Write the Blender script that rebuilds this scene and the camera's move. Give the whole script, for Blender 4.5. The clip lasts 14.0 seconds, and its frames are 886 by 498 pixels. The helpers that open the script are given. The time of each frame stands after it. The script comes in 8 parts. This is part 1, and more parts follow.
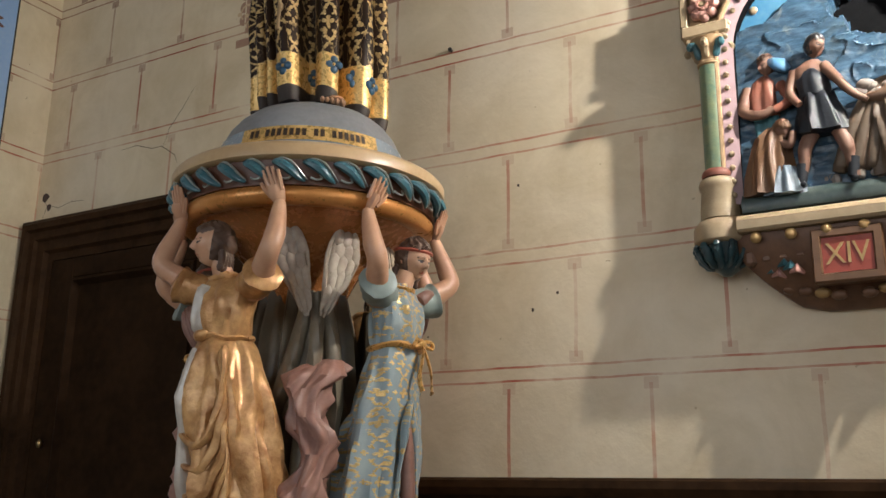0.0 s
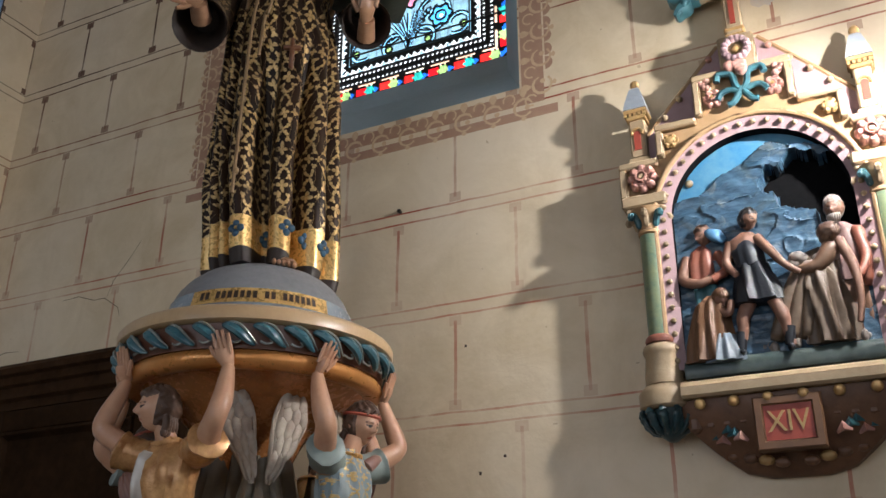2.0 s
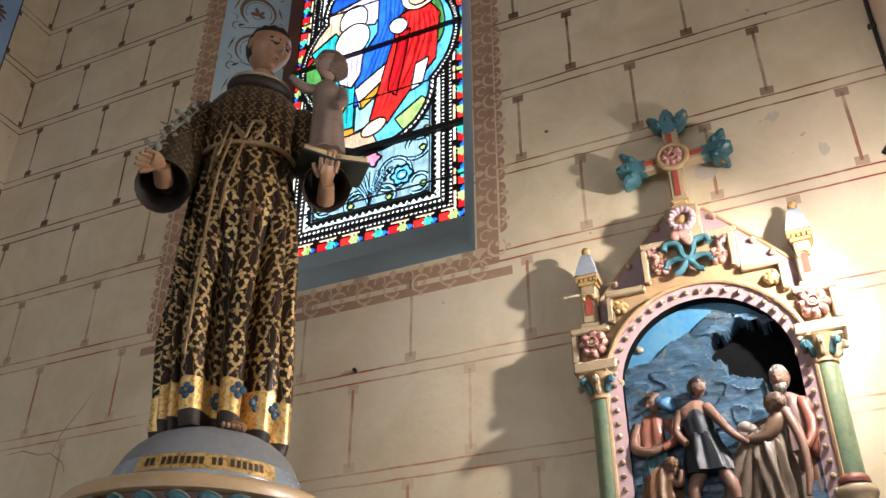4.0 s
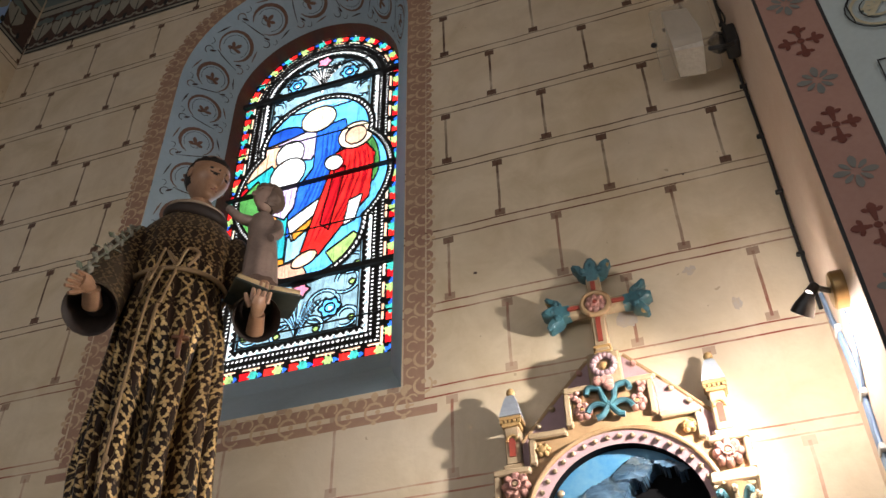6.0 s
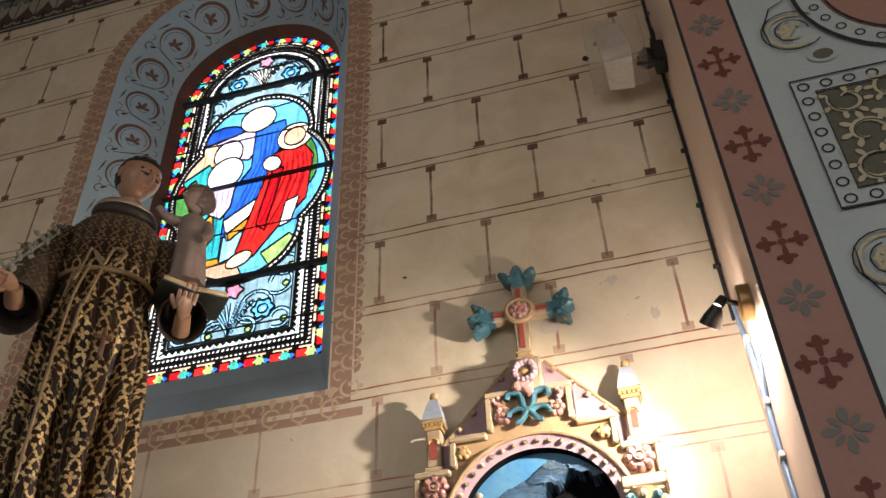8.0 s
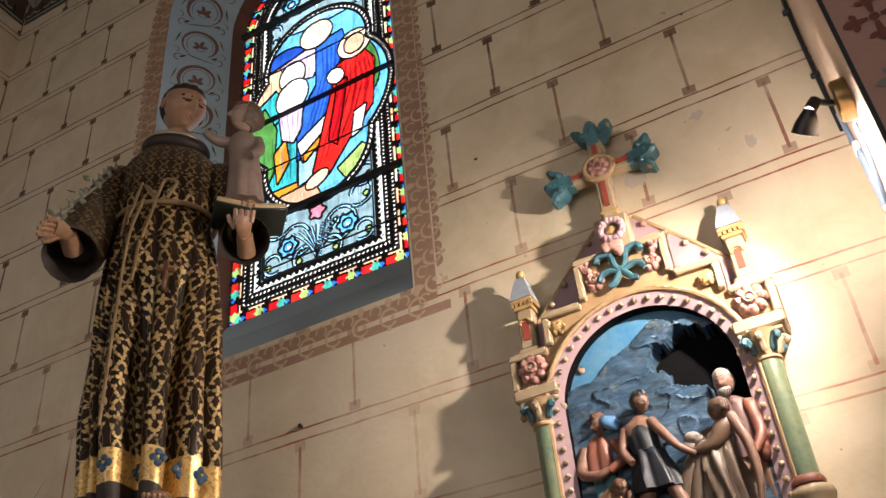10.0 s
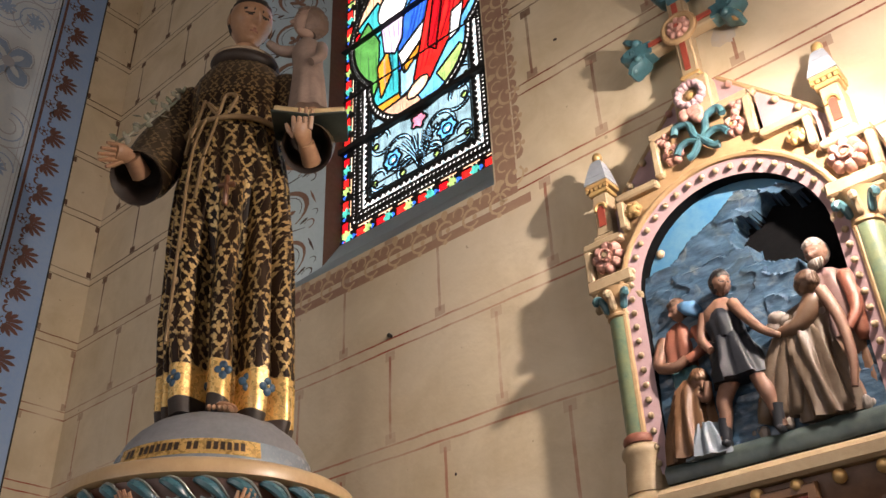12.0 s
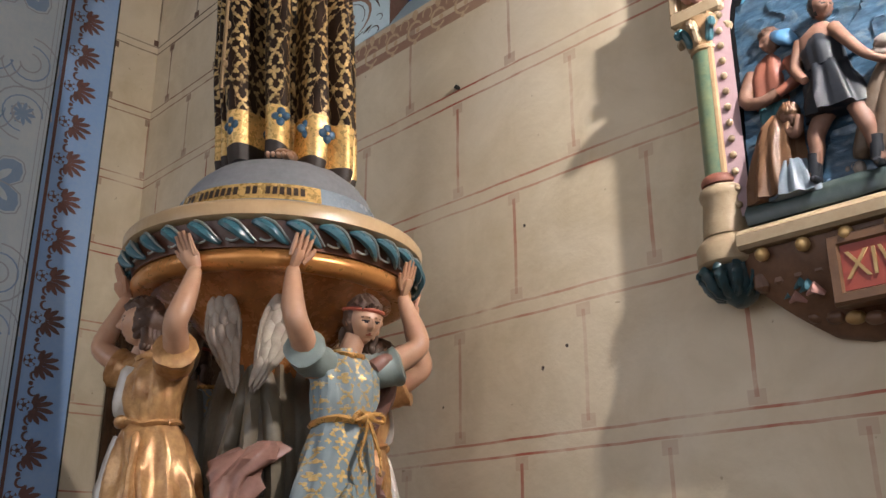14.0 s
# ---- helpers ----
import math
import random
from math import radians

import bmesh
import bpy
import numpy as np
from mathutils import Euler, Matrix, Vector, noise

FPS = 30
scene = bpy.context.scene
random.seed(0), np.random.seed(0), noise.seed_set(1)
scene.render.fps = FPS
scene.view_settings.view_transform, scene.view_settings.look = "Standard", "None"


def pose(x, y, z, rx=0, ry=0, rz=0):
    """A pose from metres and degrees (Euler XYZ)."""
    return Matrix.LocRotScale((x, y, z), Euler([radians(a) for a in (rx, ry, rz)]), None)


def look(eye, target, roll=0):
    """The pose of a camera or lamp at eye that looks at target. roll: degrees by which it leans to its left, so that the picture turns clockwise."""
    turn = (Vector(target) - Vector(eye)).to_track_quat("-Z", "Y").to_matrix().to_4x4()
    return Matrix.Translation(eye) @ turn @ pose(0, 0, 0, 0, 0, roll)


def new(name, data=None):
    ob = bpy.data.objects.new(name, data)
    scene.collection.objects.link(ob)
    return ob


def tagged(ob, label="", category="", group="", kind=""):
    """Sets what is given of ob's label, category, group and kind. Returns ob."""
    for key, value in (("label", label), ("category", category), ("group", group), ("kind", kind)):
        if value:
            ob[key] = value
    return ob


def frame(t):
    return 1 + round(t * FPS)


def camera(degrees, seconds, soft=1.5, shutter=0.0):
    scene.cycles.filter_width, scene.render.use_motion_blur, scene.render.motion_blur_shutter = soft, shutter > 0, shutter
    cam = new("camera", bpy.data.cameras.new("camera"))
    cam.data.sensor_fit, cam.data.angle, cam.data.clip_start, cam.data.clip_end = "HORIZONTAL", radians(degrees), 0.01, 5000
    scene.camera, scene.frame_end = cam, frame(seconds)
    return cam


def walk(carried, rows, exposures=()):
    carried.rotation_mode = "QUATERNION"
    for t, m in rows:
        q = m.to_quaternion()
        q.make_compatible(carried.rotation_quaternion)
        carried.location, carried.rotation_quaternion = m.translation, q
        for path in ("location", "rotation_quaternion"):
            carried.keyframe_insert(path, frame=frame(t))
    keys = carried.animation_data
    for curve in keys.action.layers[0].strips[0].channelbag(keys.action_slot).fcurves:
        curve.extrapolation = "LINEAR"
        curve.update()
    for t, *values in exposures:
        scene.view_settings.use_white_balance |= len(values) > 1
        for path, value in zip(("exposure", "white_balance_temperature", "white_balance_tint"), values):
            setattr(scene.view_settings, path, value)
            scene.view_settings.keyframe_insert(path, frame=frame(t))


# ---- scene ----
cam = camera(51.0, 14.0)
PATH = [
    (0, (-0.014, 0.014, 1.514), (-0.993, 1.683, 2.021), 0.8),
    (0.5, (-0.014, 0.017, 1.531), (-0.962, 1.686, 2.092), 0.6),
    (1, (-0.023, 0.003, 1.544), (-0.925, 1.672, 2.178), 0.4),
    (1.5, (-0.023, -0.019, 1.55), (-0.881, 1.641, 2.264), 0.4),
    (2, (-0.018, -0.029, 1.556), (-0.838, 1.613, 2.351), 0.2),
    (2.5, (-0.002, -0.036, 1.578), (-0.791, 1.583, 2.446), 0.2),
    (3, (0.008, -0.046, 1.584), (-0.748, 1.55, 2.522), 0.0),
    (3.2, (0.014, -0.057, 1.586), (-0.728, 1.531, 2.55), 0.0),
    (5.3, (0.036, -0.064, 1.616), (-0.531, 1.418, 2.833), -0.6),
    (5.5, (0.02, -0.088, 1.586), (-0.512, 1.387, 2.828), -0.7),
    (6, (0.019, -0.112, 1.579), (-0.452, 1.341, 2.871), -1.0),
    (6.5, (0.023, -0.13, 1.57), (-0.393, 1.302, 2.902), -1.3),
    (7, (0.028, -0.14, 1.563), (-0.349, 1.29, 2.91), -1.7),
    (7.5, (0.056, -0.138, 1.564), (-0.304, 1.311, 2.895), -2.2),
    (8, (0.101, -0.137, 1.564), (-0.271, 1.348, 2.852), -2.3),
    (8.2, (0.121, -0.132, 1.568), (-0.261, 1.373, 2.829), -2.4),
    (10.3, (0.193, 0.228, 1.591), (-0.548, 1.675, 2.757), -6.1),
    (10.5, (0.193, 0.284, 1.569), (-0.579, 1.696, 2.757), -5.8),
    (11, (0.264, 0.389, 1.565), (-0.625, 1.725, 2.757), -4.5),
    (11.5, (0.339, 0.448, 1.59), (-0.666, 1.751, 2.727), -3.4),
    (12, (0.365, 0.48, 1.593), (-0.723, 1.783, 2.65), -2.4),
    (12.5, (0.355, 0.485, 1.593), (-0.8, 1.818, 2.536), -2.2),
    (13, (0.33, 0.5, 1.581), (-0.886, 1.85, 2.416), -1.5),
    (13.5, (0.317, 0.556, 1.577), (-0.976, 1.894, 2.31), -0.9),
    (14, (0.293, 0.618, 1.552), (-1.064, 1.933, 2.208), -0.2),
]
LIGHTNESS = [(0.0, 0.64, 6200, 9), (0.5, 0.46, 6000, 9), (1.0, 0.1, 5800, 10), (2.0, 0.32, 5900, 12), (3.0, 0.4, 6100, 13), (5.5, 0.38, 6400, 16), (8.0, 0.34, 6600, 17), (10.5, 0.16, 6900, 20), (12.0, 0.33, 7050, 21), (13.0, 0.47, 6550, 18), (14.0, 0.61, 6100, 15)]
walk(cam, [(t, look(eye, target, roll)) for t, eye, target, roll in PATH], LIGHTNESS)

# ---- light ----
WALL = 2.2                      # face of the chapel wall (y)
world = bpy.data.worlds.new("sky")
scene.world = world
world.use_nodes = True
wn = world.node_tree
sky = wn.nodes.new("ShaderNodeTexSky")
sky.sky_type, sky.sun_disc = "NISHITA", False
sky.sun_elevation, sky.sun_rotation = radians(48), radians(150)
wn.links.new(sky.outputs[0], wn.nodes["Background"].inputs[0])
wn.nodes["Background"].inputs[1].default_value = 0.15


def lamp(name, kind, m, energy, color, **more):
    d = bpy.data.lights.new(name, kind)
    d.energy, d.color = energy, color
    for k, v in more.items():
        if k == "size": d.size = v
        elif k == "size_y": d.size_y = v
        elif k == "spot_size": d.spot_size = v
        elif k == "spot_blend": d.spot_blend = v
        elif k == "radius": d.shadow_soft_size = v
    if kind == "AREA":
        d.shape = "RECTANGLE"
    ob = new(name, d)
    ob.matrix_world = m
    return ob


SPOT = (0.268, 1.815, 2.845)
BULB = tuple(Vector(SPOT) + Vector((-0.50, 0.60, -0.62)).normalized() * 0.016)
lamp("spot_bulb", "SPOT", look(BULB, (-1.6, 2.20, 2.10)), 60, (1.0, 0.93, 0.82), spot_size=radians(136), spot_blend=1.0, radius=0.016)
lamp("spot_bulb_glow", "POINT", pose(*BULB), 7, (1.0, 0.94, 0.85), radius=0.016)
# fill light at unseen openings added across the nave and east; west window's daylight
lamp("nave_window_light", "AREA", look((1.6, -5.9, 3.0), (-0.9, 1.9, 2.2)), 30, (1.0, 0.95, 0.88), size=1.3, size_y=2.6)
lamp("nave_window_light", "AREA", look((-1.6, -5.9, 3.0), (-1.8, 2.2, 2.0)), 14, (0.88, 0.94, 1.0), size=1.3, size_y=2.6)
lamp("west_window_light", "AREA", look((-3.22, -3.5, 3.1), (0.4, 1.9, 3.0)), 22, (0.94, 0.96, 1.0), size=1.4, size_y=2.8)
lamp("east_window_light", "AREA", look((5.15, -2.2, 2.9), (-3.1, 1.6, 2.0)), 28, (0.92, 0.95, 1.0), size=1.5, size_y=2.6)


# ---- materials ----
def links(m):
    m.use_nodes = True
    return m.node_tree, m.node_tree.nodes["Principled BSDF"]


def plug(nt, socket, v):
    if isinstance(v, (int, float)):
        socket.default_value = v
    elif isinstance(v, tuple):
        socket.default_value = (*v, 1.0) if len(v) == 3 and socket.type == "RGBA" else v
    else:
        nt.links.new(v, socket)


def calc(nt, op, a, b=0.0, c=None):
    n = nt.nodes.new("ShaderNodeMath")
    n.operation = op
    plug(nt, n.inputs[0], a), plug(nt, n.inputs[1], b)
    if c is not None:
        plug(nt, n.inputs[2], c)
    return n.outputs[0]


def mixed(nt, fac, a, b, kind="MIX"):
    n = nt.nodes.new("ShaderNodeMix")
    n.data_type, n.blend_type = "RGBA", kind
    plug(nt, n.inputs[0], fac), plug(nt, n.inputs[6], a), plug(nt, n.inputs[7], b)
    return n.outputs[2]


def place_of(nt):
    n = nt.nodes.new("ShaderNodeTexCoord")
    return n.outputs["Object"]


def stretched(nt, v, s, at=(0, 0, 0), turn=(0, 0, 0)):
    n = nt.nodes.new("ShaderNodeMapping")
    n.inputs["Scale"].default_value, n.inputs["Location"].default_value = s, at
    n.inputs["Rotation"].default_value = turn
    nt.links.new(v, n.inputs[0])
    return n.outputs[0]


def noisy(nt, v, scale, detail=4.0, rough=0.55, warp=0.0):
    n = nt.nodes.new("ShaderNodeTexNoise")
    n.inputs["Scale"].default_value, n.inputs["Detail"].default_value = scale, detail
    n.inputs["Roughness"].default_value, n.inputs["Distortion"].default_value = rough, warp
    nt.links.new(v, n.inputs["Vector"])
    return n.outputs["Fac"]


def step(nt, v, lo, hi):
    n = nt.nodes.new("ShaderNodeMapRange")
    n.inputs["From Min"].default_value, n.inputs["From Max"].default_value = lo, hi
    plug(nt, n.inputs["Value"], v)
    return n.outputs["Result"]


def bumped(nt, bsdf, height, strength=0.3, far=0.004):
    n = nt.nodes.new("ShaderNodeBump")
    n.inputs["Strength"].default_value, n.inputs["Distance"].default_value = strength, far
    nt.links.new(height, n.inputs["Height"])
    nt.links.new(n.outputs[0], bsdf.inputs["Normal"])


def paint(name, base, dark=None, rough=0.55, metal=0.0, big=4.0, fine=60.0, amount=0.6, bump=0.25, coat=0.0):
    """A worn painted, plaster, wood or metal surface: a base colour that fades to a second at two scales."""
    m = bpy.data.materials.new(name)
    nt, b = links(m)
    p = place_of(nt)
    dark = dark or tuple(c * 0.55 for c in base)
    f = noisy(nt, p, big, 5, 0.6, 0.3)
    g = noisy(nt, p, fine, 3, 0.6)
    k = calc(nt, "MULTIPLY", step(nt, calc(nt, "ADD", calc(nt, "MULTIPLY", f, 0.65), calc(nt, "MULTIPLY", g, 0.35)), 0.38, 0.68), amount)
    plug(nt, b.inputs["Base Color"], mixed(nt, k, base, dark))
    plug(nt, b.inputs["Roughness"], calc(nt, "ADD", calc(nt, "MULTIPLY", g, 0.25), rough - 0.12))
    b.inputs["Metallic"].default_value = metal
    b.inputs["Coat Weight"].default_value = coat
    b.inputs["Coat Roughness"].default_value = 0.25
    bumped(nt, b, calc(nt, "ADD", g, f), bump, 0.003)
    return m


COURSE, LENGTH, FIRST = 0.3155, 0.381, 1.8135


def ashlar(name, axis, shift=0.0):
    """Ochre limewash with the outlines of stone blocks painted on it: double bed lines, joints with a small square at each end."""
    m = bpy.data.materials.new(name)
    nt, b = links(m)
    p = place_of(nt)
    sep = nt.nodes.new("ShaderNodeSeparateXYZ")
    wob = nt.nodes.new("ShaderNodeTexNoise")
    wob.inputs["Scale"].default_value = 7.0
    nt.links.new(p, wob.inputs["Vector"])
    off = nt.nodes.new("ShaderNodeVectorMath")
    off.operation = "MULTIPLY_ADD"
    nt.links.new(wob.outputs["Color"], off.inputs[0])
    off.inputs[1].default_value = (0.008, 0.008, 0.008)
    nt.links.new(p, off.inputs[2])
    nt.links.new(off.outputs[0], sep.inputs[0])
    u, z = sep.outputs[axis], sep.outputs["Z"]
    row = calc(nt, "DIVIDE", calc(nt, "SUBTRACT", z, FIRST + 0.004), COURSE)
    k = calc(nt, "FLOOR", calc(nt, "ADD", row, 0.0))
    near = calc(nt, "ABSOLUTE", calc(nt, "MULTIPLY", calc(nt, "SUBTRACT", row, calc(nt, "ROUND", row)), COURSE))
    odd = calc(nt, "MULTIPLY", calc(nt, "FRACT", calc(nt, "MULTIPLY", k, 0.5)), 2.0)
    col = calc(nt, "DIVIDE", calc(nt, "SUBTRACT", u, calc(nt, "ADD", calc(nt, "MULTIPLY", odd, LENGTH / 2), -0.516 + shift)), LENGTH)
    du = calc(nt, "ABSOLUTE", calc(nt, "MULTIPLY", calc(nt, "SUBTRACT", col, calc(nt, "ROUND", col)), LENGTH))
    bed = calc(nt, "LESS_THAN", calc(nt, "ABSOLUTE", calc(nt, "SUBTRACT", near, 0.0175)), 0.0029)
    sq = calc(nt, "MULTIPLY", calc(nt, "LESS_THAN", du, 0.0185), calc(nt, "LESS_THAN", calc(nt, "ABSOLUTE", calc(nt, "SUBTRACT", near, 0.037)), 0.0145))
    joint = calc(nt, "MULTIPLY", calc(nt, "LESS_THAN", du, 0.0046), calc(nt, "GREATER_THAN", near, 0.037))
    f1, f2, f3 = noisy(nt, p, 1.3, 5, 0.6), noisy(nt, p, 5.0, 6, 0.65, 0.5), noisy(nt, p, 45.0, 4)
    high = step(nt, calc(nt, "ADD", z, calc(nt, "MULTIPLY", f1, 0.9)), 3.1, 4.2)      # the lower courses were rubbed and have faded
    worn = step(nt, f2, 0.30, 0.60)
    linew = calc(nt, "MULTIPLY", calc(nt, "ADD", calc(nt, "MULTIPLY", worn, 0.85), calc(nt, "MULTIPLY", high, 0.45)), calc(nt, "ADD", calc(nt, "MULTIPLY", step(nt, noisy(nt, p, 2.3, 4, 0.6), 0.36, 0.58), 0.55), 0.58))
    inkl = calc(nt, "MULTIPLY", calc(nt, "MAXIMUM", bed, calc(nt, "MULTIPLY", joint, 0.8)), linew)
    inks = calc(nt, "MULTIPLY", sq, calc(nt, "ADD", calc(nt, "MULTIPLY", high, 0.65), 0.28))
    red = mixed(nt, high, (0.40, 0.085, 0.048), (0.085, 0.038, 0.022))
    wash = mixed(nt, step(nt, f2, 0.36, 0.66), (0.71, 0.60, 0.43), (0.59, 0.48, 0.315))
    wash = mixed(nt, calc(nt, "MULTIPLY", step(nt, f1, 0.42, 0.66), 0.5), wash, (0.69, 0.60, 0.48))
    wash = mixed(nt, calc(nt, "MULTIPLY", step(nt, noisy(nt, stretched(nt, p, (9, 9, 1.2)), 1.0, 5, 0.7), 0.55, 0.8), 0.22), wash, (0.46, 0.33, 0.19))
    wash = mixed(nt, calc(nt, "MULTIPLY", calc(nt, "GREATER_THAN", noisy(nt, p, 30.0, 2), 0.735), 0.5), wash, (0.30, 0.21, 0.13))
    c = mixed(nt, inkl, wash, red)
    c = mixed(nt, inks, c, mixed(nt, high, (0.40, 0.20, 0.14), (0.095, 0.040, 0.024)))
    plug(nt, b.inputs["Base Color"], c)
    b.inputs["Roughness"].default_value = 0.62
    b.inputs["Specular IOR Level"].default_value = 0.35
    bumped(nt, b, calc(nt, "ADD", calc(nt, "MULTIPLY", f3, 0.5), f2), 0.35, 0.006)
    return m


M = {}
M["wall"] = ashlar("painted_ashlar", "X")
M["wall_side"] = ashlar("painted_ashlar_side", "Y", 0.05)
M["plaster"] = paint("ochre_plaster", (0.56, 0.43, 0.27), (0.45, 0.33, 0.19), 0.7)
M["plaster_pale"] = paint("cream_pink_plaster", (0.74, 0.59, 0.47), (0.64, 0.46, 0.35), 0.65)
M["stonefloor"] = paint("worn_floor_stone", (0.33, 0.29, 0.24), (0.22, 0.19, 0.16), 0.6)
M["wood"] = paint("dark_stained_oak", (0.052, 0.026, 0.012), (0.018, 0.009, 0.004), 0.5, big=9, fine=40, amount=0.9)
M["wood_panel"] = paint("dark_oak_panel", (0.036, 0.018, 0.008), (0.014, 0.007, 0.003), 0.55, big=6, fine=30, amount=0.9)
M["reveal"] = paint("grey_blue_limewash", (0.42, 0.53, 0.58), (0.32, 0.41, 0.45), 0.7)
M["ring_brown"] = paint("brown_distemper", (0.21, 0.115, 0.075), (0.13, 0.065, 0.045), 0.7)
M["ring_dark"] = paint("umber_line", (0.07, 0.042, 0.035), None, 0.7)
M["border"] = paint("rose_brown_distemper", (0.33, 0.185, 0.13), (0.44, 0.29, 0.19), 0.7, big=3, fine=30, amount=0.8)
M["border_light"] = paint("cream_stencil", (0.60, 0.45, 0.28), (0.48, 0.31, 0.20), 0.7, big=6, amount=0.8)
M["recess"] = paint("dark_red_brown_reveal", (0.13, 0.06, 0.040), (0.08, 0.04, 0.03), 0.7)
M["pier_pink"] = paint("old_rose_distemper", (0.38, 0.215, 0.165), (0.31, 0.165, 0.125), 0.7)
M["pier_red"] = paint("oxblood_stencil", (0.135, 0.035, 0.022), (0.18, 0.06, 0.04), 0.7)
M["pier_grey"] = paint("slate_stencil", (0.16, 0.17, 0.155), (0.22, 0.19, 0.16), 0.7)
M["pier_blue"] = paint("pale_grey_blue_distemper", (0.44, 0.51, 0.50), (0.36, 0.41, 0.40), 0.7)
M["olive"] = paint("dark_olive_panel", (0.12, 0.12, 0.085), (0.08, 0.08, 0.06), 0.7)
M["cream"] = paint("cream_ornament", (0.50, 0.46, 0.31), (0.40, 0.34, 0.22), 0.7)
M["black_line"] = paint("black_outline", (0.02, 0.02, 0.022), None, 0.7)
M["side_blue"] = paint("sky_blue_distemper", (0.26, 0.42, 0.72), (0.42, 0.54, 0.72), 0.65, big=2.5)
M["side_pale"] = paint("pale_blue_painted_panel", (0.72, 0.79, 0.85), (0.52, 0.65, 0.78), 0.65, big=5)
M["side_brown"] = paint("red_brown_stripe", (0.20, 0.09, 0.075), (0.085, 0.055, 0.055), 0.7, big=1.6, amount=1.0)
M["side_motif"] = paint("mid_blue_ornament", (0.30, 0.45, 0.68), (0.45, 0.56, 0.70), 0.65)
M["vault"] = paint("dim_vault_plaster", (0.40, 0.35, 0.27), (0.30, 0.26, 0.2), 0.8)
M["black_iron"] = paint("black_enamel", (0.018, 0.017, 0.016), (0.03, 0.027, 0.022), 0.35, amount=0.5)
M["brass"] = paint("aged_brass", (0.42, 0.29, 0.13), (0.24, 0.15, 0.07), 0.35, 0.9)
M["cable_blue"] = paint("blue_grey_cable_sheath", (0.20, 0.29, 0.44), (0.16, 0.23, 0.36), 0.45, amount=0.3)
M["cable_black"] = paint("black_cable_sheath", (0.02, 0.02, 0.02), None, 0.5)
M["white_clip"] = paint("white_plastic_clip", (0.72, 0.72, 0.70), (0.6, 0.6, 0.57), 0.4)


for k in ("wood", "wood_panel"):
    M[k].node_tree.nodes["Principled BSDF"].inputs["Specular IOR Level"].default_value = 0.04


def finish(name, bm, mats, parent=None, label="", smooth=False, sharp=40.0):
    """Link a bmesh as one mesh object with the given material names, under a parent or at the top."""
    me = bpy.data.meshes.new(name)
    bmesh.ops.recalc_face_normals(bm, faces=bm.faces[:])
    bm.to_mesh(me)
    bm.free()
    for k in ([mats] if isinstance(mats, str) else mats):
        me.materials.append(M[k])
    if smooth:
        me.shade_smooth()
        me.set_sharp_from_angle(angle=radians(sharp))
    ob = new(name, me)
    if parent is not None:
        ob.parent = parent
    if label:
        tagged(ob, label)
    return ob


def part(name, bm, material, parent, label="", smooth=True, sharp=40.0):
    return finish(name, bm, material, parent, label, smooth, sharp)


def thing(name, label, category, m=None, group="", kind=""):
    ob = new(name)
    ob.empty_display_size = 0.1
    if m is not None:
        ob.matrix_world = m
    return tagged(ob, label, category, group, kind)


def ring_faces(bm, rings, mi=0, close=True, caps=True):
    vs = [[bm.verts.new(p) for p in r] for r in rings]
    n = len(vs[0])
    for a, b in zip(vs, vs[1:]):
        for i in range(n if close else n - 1):
            f = bm.faces.new((a[i], a[(i + 1) % n], b[(i + 1) % n], b[i]))
            f.material_index = mi
    if caps and close:
        for r in (vs[0], vs[-1]):
            f = bm.faces.new(r)
            f.material_index = mi
    return vs


def box(bm, x0, x1, y0, y1, z0, z1, mi=0, bevel=0.0):
    if bevel:
        e = min(bevel, (x1 - x0) / 3, (y1 - y0) / 3, (z1 - z0) / 3)
        rings = []
        for z, k in ((z0, e), (z0 + e, 0), (z1 - e, 0), (z1, e)):
            a, b, c, d = x0 + k, x1 - k, y0 + k, y1 - k
            rings.append([(a + e, c, z), (b - e, c, z), (b, c + e, z), (b, d - e, z), (b - e, d, z), (a + e, d, z), (a, d - e, z), (a, c + e, z)])
        return ring_faces(bm, rings, mi)
    return ring_faces(bm, [[(x0, y0, z), (x1, y0, z), (x1, y1, z), (x0, y1, z)] for z in (z0, z1)], mi)


def lathe(bm, prof, at=(0, 0, 0), seg=24, mi=0, wave=None, caps=True):
    rings = []
    for r, z in prof:
        ring = []
        for i in range(seg):
            a = 2 * math.pi * i / seg
            k = r * (1 + (wave(a, z) if wave else 0))
            ring.append((at[0] + k * math.cos(a), at[1] + k * math.sin(a), at[2] + z))
        rings.append(ring)
    return ring_faces(bm, rings, mi, True, caps)


def tube(bm, pts, radii, seg=10, mi=0, flat=1.0):
    """A round limb, cord or roll along points, with a radius at each."""
    pts = [Vector(p) for p in pts]
    radii = radii if isinstance(radii, (list, tuple)) else [radii] * len(pts)
    rings, side = [], None
    for i, p in enumerate(pts):
        d = (pts[min(i + 1, len(pts) - 1)] - pts[max(i - 1, 0)]).normalized()
        if side is None:
            side = d.orthogonal().normalized()
        side = (side - d * side.dot(d)).normalized()
        up = d.cross(side)
        rings.append([p + radii[i] * (math.cos(a) * side + flat * math.sin(a) * up) for a in (2 * math.pi * k / seg for k in range(seg))])
    return ring_faces(bm, rings, mi)


